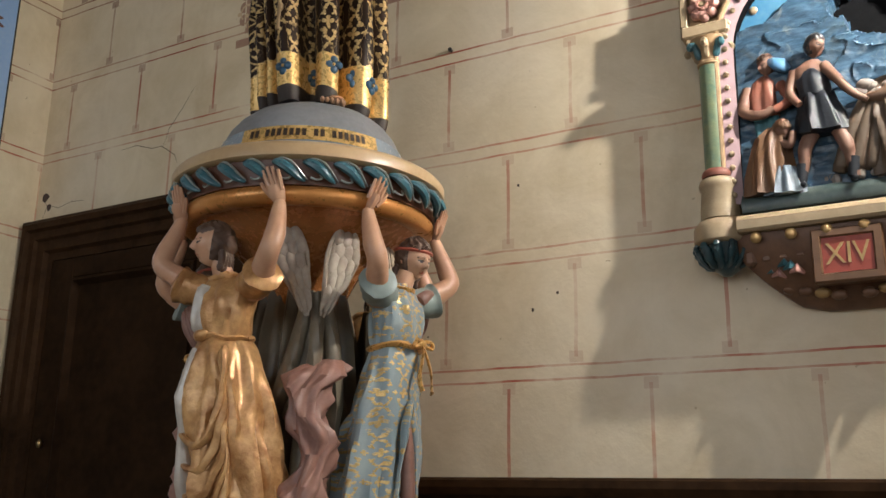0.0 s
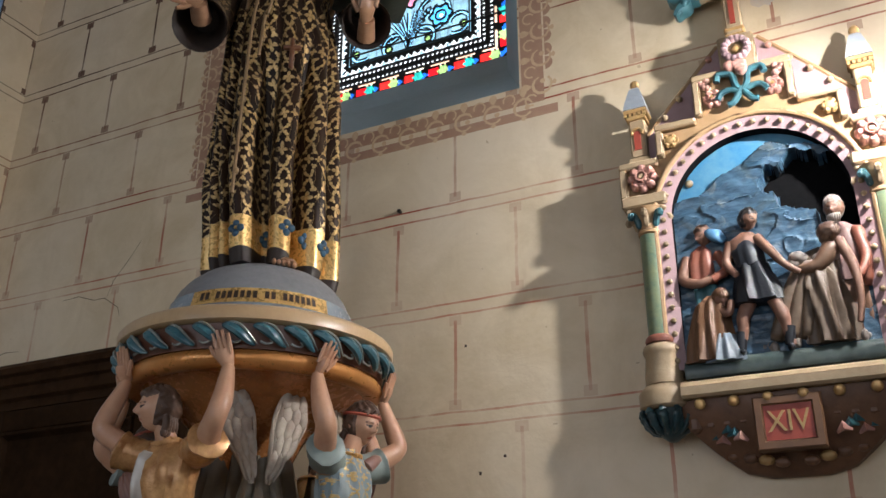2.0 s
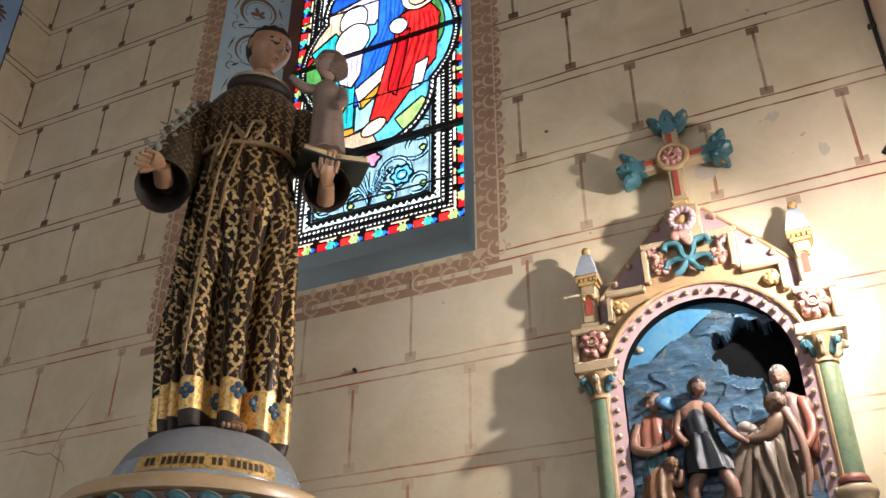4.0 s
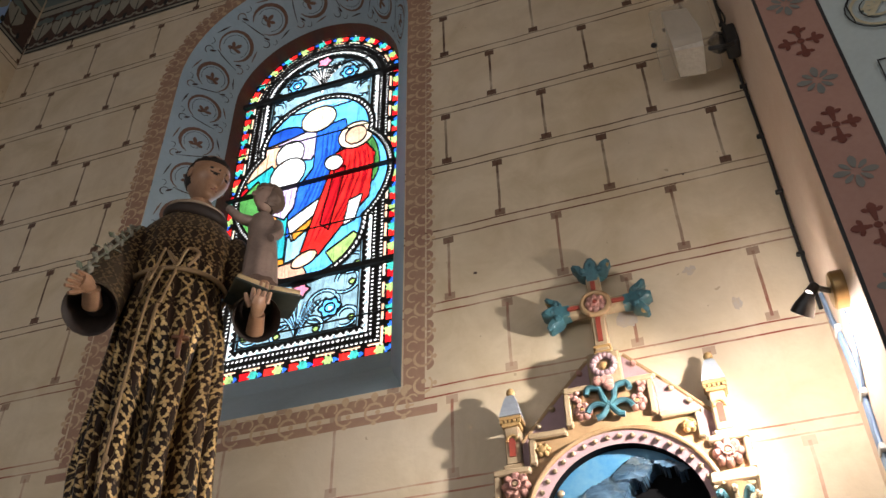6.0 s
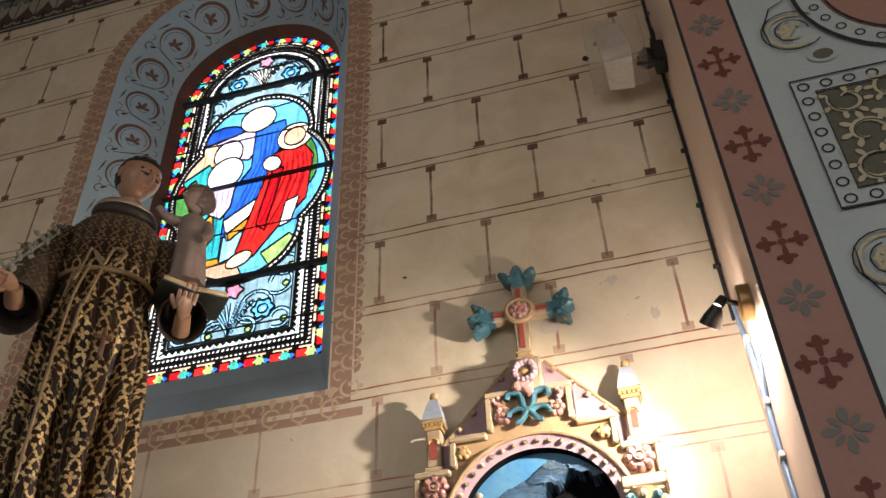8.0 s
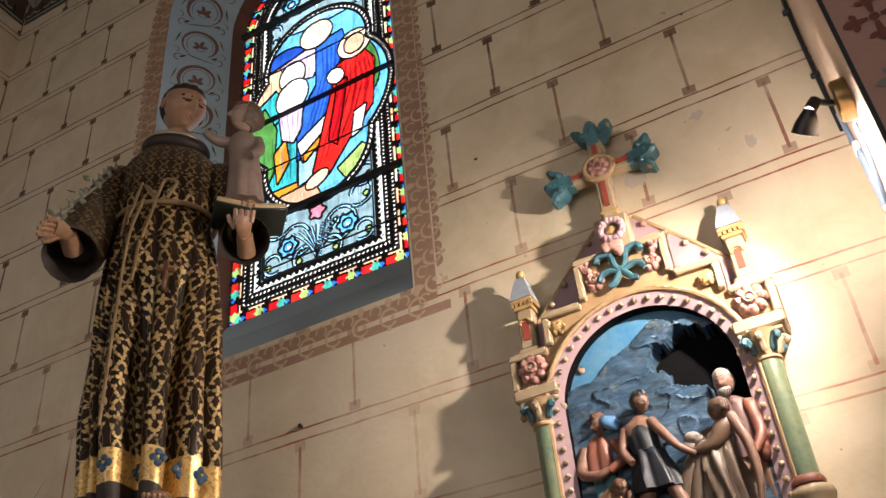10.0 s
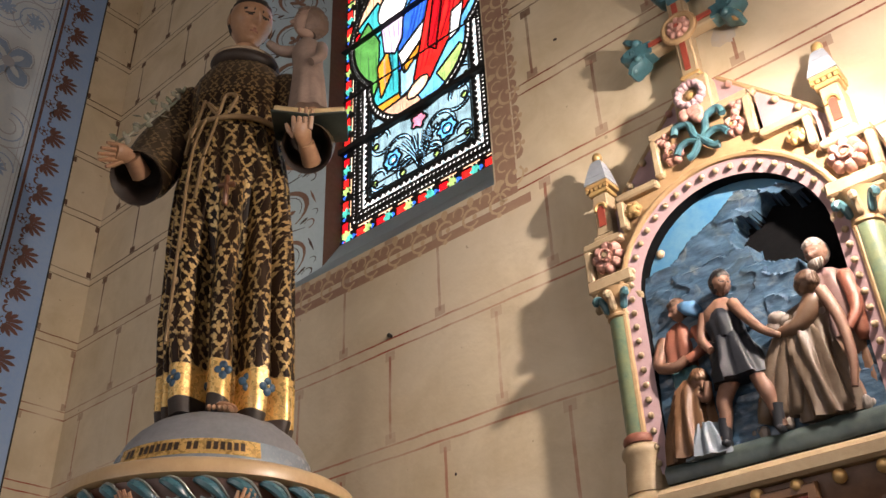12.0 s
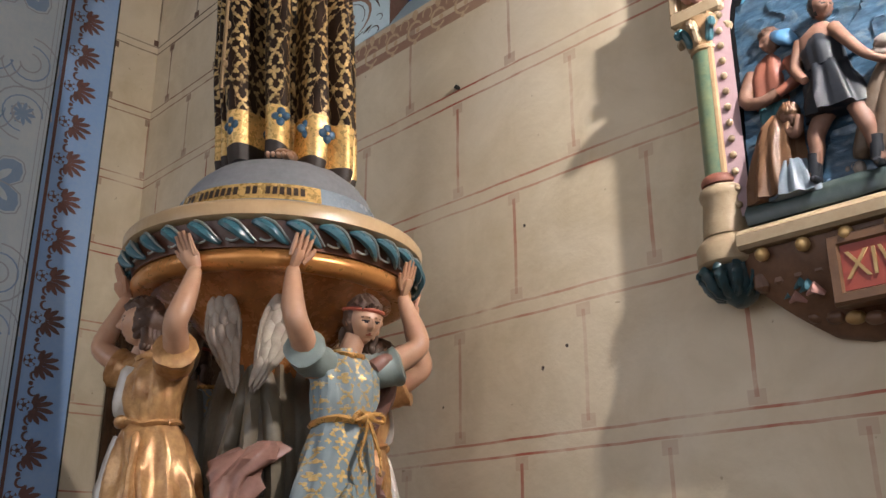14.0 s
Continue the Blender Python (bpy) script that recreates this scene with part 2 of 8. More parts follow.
def curve(pts, n=6):
    """Points on a smooth line through the given ones."""
    pts = [Vector(p) for p in pts]
    out = []
    for i in range(len(pts) - 1):
        a, b, c, d = pts[max(i - 1, 0)], pts[i], pts[i + 1], pts[min(i + 2, len(pts) - 1)]
        for k in range(n):
            t = k / n
            out.append(0.5 * ((2 * b) + (c - a) * t + (2 * a - 5 * b + 4 * c - d) * t * t + (3 * b - a - 3 * c + d) * t ** 3))
    return out + [pts[-1]]


def egg(bm, c, r, mi=0, seg=12, rows=8, turn=None):
    rings = []
    for j in range(rows + 1):
        th = math.pi * (0.04 + 0.92 * j / rows)
        ring = []
        for i in range(seg):
            a = 2 * math.pi * i / seg
            v = Vector((r[0] * math.sin(th) * math.cos(a), r[1] * math.sin(th) * math.sin(a), -r[2] * math.cos(th)))
            ring.append(Vector(c) + (turn @ v if turn else v))
        rings.append(ring)
    return ring_faces(bm, rings, mi)


def slab(bm, poly, y0, y1, mi=0):
    """A flat outline in x and z, given depth from y0 to y1."""
    return ring_faces(bm, [[(x, y, z) for x, z in poly] for y in (y0, y1)], mi)


LAID = [0]


def decal(bm, poly, put, mi=0):
    """A flat painted shape; each lies a hair above or below the last, so that none share a plane."""
    f = bm.faces.new([bm.verts.new(put(u, v)) for u, v in poly])
    f.normal_update()
    LAID[0] += 1
    for v in f.verts:
        v.co += f.normal * 0.00007 * (LAID[0] % 11 - 5)
    f.material_index = mi
    return f


def band(bm, line, width, put, mi=0, close=False):
    """A brush stroke of given width (or widths) along a 2D line, laid on a surface by put()."""
    n = len(line)
    ws = width if isinstance(width, (list, tuple)) else [width] * n
    L, R = [], []
    for i in range(n):
        a, b = line[(i - 1) % n if close else max(i - 1, 0)], line[(i + 1) % n if close else min(i + 1, n - 1)]
        dx, dy = b[0] - a[0], b[1] - a[1]
        q = math.hypot(dx, dy) or 1.0
        nx, ny = -dy / q * ws[i] / 2, dx / q * ws[i] / 2
        L.append(bm.verts.new(put(line[i][0] + nx, line[i][1] + ny)))
        R.append(bm.verts.new(put(line[i][0] - nx, line[i][1] - ny)))
    for i in range(n if close else n - 1):
        j = (i + 1) % n
        bm.faces.new((L[i], L[j], R[j], R[i])).material_index = mi


def arc(cx, cy, r, a0, a1, n=10, ry=None):
    return [(cx + r * math.cos(radians(a0 + (a1 - a0) * i / n)), cy + (ry or r) * math.sin(radians(a0 + (a1 - a0) * i / n))) for i in range(n + 1)]


def disc(cx, cy, r, n=8):
    return [(cx + r * math.cos(2 * math.pi * i / n), cy + r * math.sin(2 * math.pi * i / n)) for i in range(n)]


def leaf(cx, cy, a, length, width):
    """A pointed petal from (cx, cy) in direction a degrees."""
    c, s = math.cos(radians(a)), math.sin(radians(a))
    return [(cx + length * t * c - width * w * s, cy + length * t * s + width * w * c)
            for t, w in ((0, -0.15), (0.35, -0.42), (0.65, -0.5), (0.88, -0.3), (1, 0), (0.88, 0.3), (0.65, 0.5), (0.35, 0.42), (0, 0.15))]


# ---- the structure ----
WX, WR, SILL, SPRING = -1.4525, 0.5775, 3.116, 5.06        # the window opening: middle, half width, sill, springing
GX, GR, GZ0, GSPRING, GY = -1.4545, 0.42, 3.50, 5.12, 2.55  # the glass
N_ARC = 24


def opening(mid, half, bottom, spring, n=N_ARC):
    """The outline of a round-headed opening, anticlockwise from its lower right corner, as (x, z)."""
    return [(mid + half, bottom)] + arc(mid, spring, half, 0, 180, n) + [(mid - half, bottom)]


# main wall with the window opening cut through
bm = bmesh.new()
outer = opening(WX, WR, SILL, SPRING)
X0, X1, Z1 = -3.33, 5.2, 6.5
edge = []
for x, z in outer:
    edge.append(((X1 if x > WX + 1e-6 else X0) if abs(x - WX) > WR - 1e-6 else x, SILL if z <= SILL + 1e-6 else (z if abs(x - WX) > WR - 1e-6 else Z1)))
front = {}


def wv(x, z, y=WALL):
    k = (round(x, 5), round(z, 5), round(y, 5))
    if k not in front:
        front[k] = bm.verts.new((x, y, z))
    return front[k]


def quad(a, b, c, d):
    bm.faces.new((wv(*a), wv(*b), wv(*c), wv(*d)))


xl, xr = WX - WR, WX + WR
quad((X0, -0.05), (X1, -0.05), (X1, SILL), (X0, SILL))
for s in (-1, 1):
    xa, xb = (X0, xl) if s < 0 else (xr, X1)
    quad((xa, SILL), (xb, SILL), (xb, SPRING), (xa, SPRING))
    quad((xa, SPRING), (xb, SPRING), (xb, Z1), (xa, Z1))
top = arc(WX, SPRING, WR, 0, 180, N_ARC)
for a, b in zip(top, top[1:]):
    quad((a[0], a[1]), (a[0], Z1), (b[0], Z1), (b[0], b[1]))
bmesh.ops.remove_doubles(bm, verts=bm.verts[:], dist=1e-5)
wall = finish("wall_north", bm, "wall")
tagged(wall, "ochre limewashed wall painted with mock stone block outlines", "wall", kind="structure")

# reveal of the window, splayed, then a straight dark strip to the glass
REV = 0.27
inner = opening(GX, GR - 0.003, GZ0 + 0.004, GSPRING)
bm = bmesh.new()
mid_ring = [(ix + (ox - ix) * 0.10, WALL + REV, iz + (oz - iz) * (0.30 if i in (0, len(inner) - 1) else 0.10)) for i, ((ox, oz), (ix, iz)) in enumerate(zip(outer, inner))]
ring_faces(bm, [[(x, WALL, z) for x, z in outer], mid_ring], 0, True, False)
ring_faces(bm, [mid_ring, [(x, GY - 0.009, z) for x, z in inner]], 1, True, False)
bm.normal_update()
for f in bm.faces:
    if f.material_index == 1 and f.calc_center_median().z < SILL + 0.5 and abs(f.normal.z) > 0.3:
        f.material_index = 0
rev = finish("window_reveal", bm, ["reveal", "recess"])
tagged(rev, "splayed grey-blue window reveal with scroll painting", "window reveal", kind="structure")
# outer face of the wall behind, so that daylight comes in by the glass alone
bm = bmesh.new()
for q in ([(X0, 2.75, -0.05), (X1, 2.75, -0.05), (X1, 2.75, 3.3), (X0, 2.75, 3.3)], [(X0, 2.75, GZ0), (GX - GR - .5, 2.75, GZ0), (GX - GR - .5, 2.75, Z1), (X0, 2.75, Z1)],
          [(GX + GR + .5, 2.75, GZ0), (X1, 2.75, GZ0), (X1, 2.75, Z1), (GX + GR + .5, 2.75, Z1)]):
    bm.faces.new([bm.verts.new(p) for p in q])
tagged(finish("wall_north_outer", bm, "plaster"), "plain outer face of the church wall", "wall", kind="structure")


def plain(name, x0, x1, y0, y1, z0, z1, mat, label, category="wall"):
    b = bmesh.new()
    box(b, x0, x1, y0, y1, z0, z1)
    return tagged(finish(name, b, mat), label, category, kind="structure")


LEFT = -3.13
plain("wall_west", LEFT - 0.2, LEFT, -2.75, WALL - 0.0005, -0.05, 6.5, "wall_side", "ochre side wall painted with mock stone blocks")
for i, (a, b, c, d) in enumerate(((-6.4, -4.25, -0.05, 6.5), (-4.25, -2.75, -0.05, 1.6), (-4.25, -2.75, 4.6, 6.5))):
    plain("wall_west_%d" % (i + 2), LEFT - 0.2, LEFT, a, b, c, d, "plaster", "plain plastered wall beside the west window")
PX, PY = 0.378, 1.65
plain("pier", PX, 1.45, PY, WALL - 0.0005, -0.05, 6.5, "plaster_pale", "plastered pier with painted front between two chapels", "pier")
for i, (a, b, c, d) in enumerate(((-6.4, -3.1, 0, 6.5), (-1.3, 2.4, 0, 6.5), (-3.1, -1.3, 0, 1.4), (-3.1, -1.3, 4.4, 6.5))):
    plain("wall_east_%d" % (i + 1), 5.2, 5.4, a, b, c, d, "plaster", "plain plastered wall")
plain("floor", LEFT - 0.2, 5.4, -6.4, 2.75, -0.2, 0.0, "stonefloor", "worn stone floor", "floor")
plain("ceiling", LEFT - 0.2, 5.4, -6.4, 2.75, 6.5, 6.7, "vault", "dim plastered vault", "ceiling")
# nave wall across, out of view, with two openings added for the fill lamps
for i, (a, b) in enumerate(((LEFT, -2.3), (-0.9, 0.9), (2.3, 5.2))):
    plain("wall_south_%d" % (i + 1), a, b, -6.4, -6.0, 0, 6.5, "plaster", "plain plastered nave wall")
for i, (a, b) in enumerate(((-2.3, -0.9), (0.9, 2.3))):
    plain("wall_south_%d" % (i + 4), a, b, -6.4, -6.0, 0, 1.6, "plaster", "plain plastered nave wall")
    plain("wall_south_%d" % (i + 6), a, b, -6.4, -6.0, 4.8, 6.5, "plaster", "plain plastered nave wall")

# sky outside the window
def glowing(name, color, strength):
    m = bpy.data.materials.new(name)
    nt, b = links(m)
    nt.nodes.remove(b)
    e = nt.nodes.new("ShaderNodeEmission")
    p = place_of(nt)
    plug(nt, e.inputs[0], mixed(nt, step(nt, noisy(nt, p, 0.5, 4), 0.35, 0.7), color, tuple(min(1, c * 0.82) for c in color)))
    e.inputs[1].default_value = strength
    nt.links.new(e.outputs[0], nt.nodes["Material Output"].inputs[0])
    return m


M["overcast"] = glowing("bright_overcast_sky", (0.93, 0.97, 1.0), 3.3)
bm = bmesh.new()
bm.faces.new([bm.verts.new(p) for p in ((-9, 6.0, 1), (5, 6.0, 1), (5, 6.0, 13), (-9, 6.0, 13))])
tagged(finish("backdrop", bm, "overcast"), "bright overcast sky outside the window", "sky", kind="structure")


# ---- painted ornament on walls ----
def on_wall(u, v):
    return (u, WALL - 0.0007, v)


def on_wall2(u, v):
    return (u, WALL - 0.0016, v)


# rose band round the window with cream scrolls
BW = 0.118
bm = bmesh.new()
line = [(WX - WR - BW / 2, SILL - BW / 2)] + [(WX + WR + BW / 2, SILL - BW / 2)] + arc(WX, SPRING, WR + BW / 2, 0, 180, 28)
band(bm, [(WX - WR - BW * 0.36, SILL - BW * 0.36), (WX + WR + BW * 0.36, SILL - BW * 0.36)] + arc(WX, SPRING, WR + BW * 0.36, 0, 180, 28), BW * 0.71, on_wall, 0, True)

decal(bm, [(WX - WR - BW, SILL - BW * 0.96), (WX + WR + BW, SILL - BW * 0.96), (WX + WR + BW, SILL - BW * 0.70), (WX - WR - BW, SILL - BW * 0.70)], on_wall, 0)


def along(line, pitch):
    """Points and headings at even steps along a line."""
    out, left = [], pitch / 2
    for a, b in zip(line, line[1:]):
        d = math.hypot(b[0] - a[0], b[1] - a[1])
        h = math.atan2(b[1] - a[1], b[0] - a[0])
        s = left
        while s < d:
            out.append((a[0] + (b[0] - a[0]) * s / d, a[1] + (b[1] - a[1]) * s / d, h))
            s += pitch
        left = s - d
    return out


for x, z, h in along(line + line[:1], 0.098):
    c, s = math.cos(h), math.sin(h)

    def at(pts):
        return [(x + c * p - s * q, z + s * p + c * q) for p, q in pts]

    for p0 in (-0.0245, 0.0245) if z > SILL else ():
        decal(bm, at([(p0 + 0.023 * math.cos(t), -0.026 - 0.024 * math.sin(t)) for t in (math.pi * k / 8 for k in range(9))]), on_wall, 0)
    band(bm, at(arc(0, -0.014, 0.030, 20, 320, 9)), [0.004, 0.008, 0.010, 0.010, 0.010, 0.009, 0.008, 0.007, 0.006, 0.008], on_wall2, 1)
    decal(bm, at(disc(0.012, -0.016, 0.009, 7)), on_wall2, 1)
    band(bm, at(arc(-0.046, 0.022, 0.019, -60, 200, 7)), 0.006, on_wall2, 1)
    decal(bm, at(leaf(0.0, 0.022, 90, 0.034, 0.026)), on_wall2, 1)
    decal(bm, at(leaf(0.0, -0.044, 270, 0.016, 0.018)), on_wall2, 1)
tagged(finish("painted_border", bm, ["border", "border_light"]), "worn rose painted border with cream scrolls round the window", "painted border", kind="structure")

# scrolls on the reveal
rl, ll = [Vector((x, WALL, z)) for x, z in outer[1:]], [Vector(p) for p in mid_ring[1:]]
dist = [0.0]
for a, b, c, d in zip(rl, rl[1:], ll, ll[1:]):
    dist.append(dist[-1] + ((a + c) / 2 - (b + d) / 2).length)


def on_reveal(s, t):
    """s metres round the reveal from the right springing, t from 0 at the wall face to 1 at the dark strip."""
    s = min(max(s, 0.0), dist[-1] - 1e-4)
    i = max(k for k in range(len(dist) - 1) if dist[k] <= s)
    f = (s - dist[i]) / (dist[i + 1] - dist[i])
    a, b = rl[i].lerp(rl[i + 1], f), ll[i].lerp(ll[i + 1], f)
    p = a.lerp(b, t)
    n = (rl[i + 1] - rl[i]).cross(ll[i] - rl[i]).normalized()
    if n.dot(Vector((WX, WALL - 0.5, min(p.z, SPRING))) - p) < 0:
        n = -n
    return p + 0.0015 * n


bm = bmesh.new()
W_REV = 0.31
total = dist[-1]
nsc = int(total / 0.215)
for k in range(nsc):
    s0 = (k + 0.5) * total / nsc
    flip = 1 if k % 2 else -1

    def put(p, q):
        return on_reveal(s0 + p, 0.5 + q / W_REV)

    band(bm, arc(0, 0, 0.084, 30 * flip, 330 * flip, 16), [0.004, 0.008, 0.013, 0.017, 0.019, 0.020, 0.020, 0.019, 0.018, 0.017, 0.015, 0.013, 0.011, 0.009, 0.008, 0.006, 0.003], put, 0)
    band(bm, arc(0, 0, 0.064, 60 * flip, 300 * flip, 12), 0.0028, put, 1)
    for a, l in ((100, 0.042), (160, 0.05), (220, 0.042), (280, 0.035)):
        decal(bm, leaf(0.018, 0.0, a * flip, l, 0.020), put, 0)
    band(bm, arc(0.02, 0.006 * flip, 0.022, 200, 420, 8), 0.0028, put, 1)
    band(bm, [(0.074, -0.06 * flip), (0.088, -0.02 * flip), (0.10, 0.03 * flip), (0.11, 0.08 * flip)], [0.003, 0.006, 0.005, 0.002], put, 1)
    for q in (-1, 1):
        band(bm, arc(0.10, q * 0.095, 0.020, 0, 250 * q, 8), [0.005] * 6 + [0.004, 0.003, 0.002], put, 0 if q == flip else 1)
        band(bm, arc(0.055, q * 0.112, 0.016, 30, 200, 6), 0.003, put, 1)
        decal(bm, leaf(0.085, q * 0.06, 90 * q + 30, 0.035, 0.012), put, 1)
        band(bm, [(-0.06, q * 0.095), (-0.03, q * 0.105), (0.01, q * 0.118)], [0.002, 0.009, 0.002], put, 0 if q == flip else 1)
tagged(finish("reveal_painting", bm, ["ring_brown", "ring_dark"]), "brown scroll painting on the window reveal", "painted ornament", kind="structure")

# pier front: rose stripe with crosses and rosettes, dark line, grey-blue field with a panel
bm = bmesh.new()


def on_pier(u, v, off=0.002):
    return (u, PY - off, v)


def p2(u, v):
    return on_pier(u, v, 0.004)


def p3(u, v):
    return on_pier(u, v, 0.0085)


def rect(x0, x1, z0, z1):
    return [(x0, z0), (x1, z0), (x1, z1), (x0, z1)]


decal(bm, rect(0.388, 0.532, 1.6, 6.48), on_pier, 0)
decal(bm, rect(0.379, 0.388, 1.6, 6.48), on_pier, 3)
decal(bm, rect(0.532, 0.541, 1.6, 6.48), on_pier, 3)
decal(bm, rect(0.541, 1.449, 1.6, 6.48), on_pier, 4)
CXP = 0.458
for k in range(-2, 9):
    z = 2.602 + 0.3262 * k
    for a in (0, 90, 180, 270):                       # cross with three-lobed ends
        c, s = math.cos(radians(a)), math.sin(radians(a))

        def q(p, w):
            return (CXP + c * p - s * w, z + s * p + c * w)

        lng = 1.18 if a % 180 else 0.92
        decal(bm, [q(0.012, -0.004), q(0.036 * lng, -0.008), q(0.036 * lng, 0.008), q(0.012, 0.004)], p2, 1)
        decal(bm, [q(*w) for w in leaf(0.028 * lng, 0, 0, 0.034, 0.022)], p2, 1)
        for side in (-1, 1):
            decal(bm, [q(*w) for w in leaf(0.034 * lng, 0.003 * side, 68 * side, 0.023, 0.013)], p2, 1)
    decal(bm, disc(CXP, z, 0.010, 10), p2, 1)
    for a in range(0, 360, 45):                       # grey rosette between
        decal(bm, leaf(CXP + 0.012 * math.cos(radians(a)), z + 0.1655 + 0.012 * math.sin(radians(a)), a, 0.040 if a % 90 == 0 else 0.032, 0.020 if a % 90 == 0 else 0.014), p2, 2)
def acanthus(cx, cz, turn, size, mi):
    """A curling leaf spray: a rolled stem with lobes along its back."""
    line = [(cx + size * (1 - 0.62 * i / 14) * 0.5 * math.cos(radians(turn + 24 * i)), cz + size * (1 - 0.62 * i / 14) * 0.5 * math.sin(radians(turn + 24 * i))) for i in range(15)]
    band(bm, line, [size * 0.05 + size * 0.09 * math.sin(math.pi * i / 14) for i in range(15)], p3, mi)
    band(bm, [(x + 0.004, z - 0.003) for x, z in line], 0.003, on_top, 3)
    for i in range(0, 13, 2):
        decal(bm, leaf(line[i][0], line[i][1], turn + 24 * i + 20, size * 0.30, size * 0.15), p3, mi)


def on_edge(u, v):
    return on_pier(u, v, 0.0062)


def on_top(u, v):
    return on_pier(u, v, 0.0105)


for z0 in (2.985, 4.42, 1.62):                        # olive panels in a blue border of rings, with leaf scrolls
    x0, x1, z1, w = 0.606, 1.40, z0 + 0.446, 0.052
    decal(bm, rect(x0, x1, z0, z1), p2, 5)
    for r in ((x0, x1, z0, z0 + w), (x0, x1, z1 - w, z1), (x0, x0 + w, z0 + w, z1 - w), (x1 - w, x1, z0 + w, z1 - w)):
        decal(bm, rect(*r), on_edge, 4)
        long = r[1] - r[0] > r[3] - r[2]
        n = max(1, int(max(r[1] - r[0], r[3] - r[2]) / 0.054))
        for i in range(n):
            f = (i + 0.5) / n
            cx, cz = (r[0] + (r[1] - r[0]) * f, (r[2] + r[3]) / 2) if long else ((r[0] + r[1]) / 2, r[2] + (r[3] - r[2]) * f)
            band(bm, disc(cx, cz, 0.0135, 10), 0.0045, p3, 3, True)
    band(bm, rect(x0, x1, z0, z1), 0.007, on_top, 3, True)
    band(bm, rect(x0 + w, x1 - w, z0 + w, z1 - w), 0.005, on_top, 3, True)
    for i, (dx, dz, turn, size) in enumerate(((0.115, 0.105, 60, 0.10), (0.225, 0.12, 200, 0.12), (0.125, 0.225, 300, 0.11), (0.235, 0.25, 100, 0.12), (0.115, 0.345, 150, 0.10), (0.225, 0.36, 20, 0.10), (0.35, 0.15, 80, 0.13), (0.36, 0.31, 240, 0.13))):
        for mx in (0, 1):
            acanthus(x0 + dx if not mx else x1 - dx, z0 + dz, turn if not mx else 180 - turn, size, 6)
    for zc in (z1 + 0.33,):                           # roundel above, ringed
        decal(bm, disc(1.0, zc, 0.30, 36), p2, 0)
        for r, w2, mi in ((0.30, 0.012, 3), (0.225, 0.008, 3)):
            band(bm, disc(1.0, zc, r, 40), w2, on_top, mi, True)
        band(bm, disc(1.0, zc, 0.262, 40), 0.06, on_edge, 4, True)
        for a in range(0, 360, 12):
            band(bm, disc(1.0 + 0.262 * math.cos(radians(a)), zc + 0.262 * math.sin(radians(a)), 0.012, 8), 0.004, p3, 3, True)
        for sx in (-1, 1):                            # oval boss and open scrolls beside it
            decal(bm, [(1.0 + sx * 0.285 + 0.040 * math.cos(t), z1 + 0.085 + 0.030 * math.sin(t)) for t in (k * math.pi / 10 for k in range(20))], on_edge, 4)
            decal(bm, [(1.0 + sx * 0.285 + 0.026 * math.cos(t), z1 + 0.085 + 0.019 * math.sin(t)) for t in (k * math.pi / 10 for k in range(20))], p3, 5)
            for cz, sz in ((z1 + 0.20, 1), (z0 - 0.16, -1)):
                for r, a0, a1, mi in ((0.080, 40, 320, 3), (0.066, 60, 300, 6), (0.044, 0, 260, 3), (0.030, 30, 300, 6)):
                    band(bm, [(1.0 + sx * (0.335 - u2), cz + sz * v2) for u2, v2 in arc(0, 0, r, a0, a1, 16)], 0.004 if mi == 3 else 0.009, p3 if mi == 6 else on_top, mi)
                for a in (-40, 10, 60, 110):
                    decal(bm, leaf(1.0 + sx * 0.335, cz, a if sx > 0 else 180 - a, 0.042, 0.017), p3, 6)
                band(bm, [(1.0 + sx * 0.40, cz - sz * 0.05), (1.0 + sx * 0.405, cz + sz * 0.03), (1.0 + sx * 0.37, cz + sz * 0.11), (1.0 + sx * 0.30, cz + sz * 0.15)], [0.002, 0.005, 0.005, 0.002], on_top, 3)
tagged(finish("pier_painting", bm, ["pier_pink", "pier_red", "pier_grey", "black_line", "pier_blue", "olive", "cream"]),
       "rose painted pier stripe with dark red crosses and grey rosettes", "painted ornament", kind="structure")

# side wall: dark line, blue field, brown stripe with palmettes, pale painted panel
bm = bmesh.new()


def on_side(u, v, off=0.002):
    return (LEFT + off, u, v)


def s2(u, v):
    return on_side(u, v, 0.004)


def s3(u, v):
    return on_side(u, v, 0.006)


decal(bm, rect(1.79, 2.003, 0.9, 6.0), on_side, 0)
decal(bm, rect(2.003, 2.010, 0.9, 6.0), on_side, 1)
decal(bm, rect(1.806, 1.819, 0.9, 6.0), s2, 2)
decal(bm, rect(0.4, 1.79, 0.9, 6.0), on_side, 3)
decal(bm, rect(1.783, 1.790, 0.9, 6.0), s2, 1)
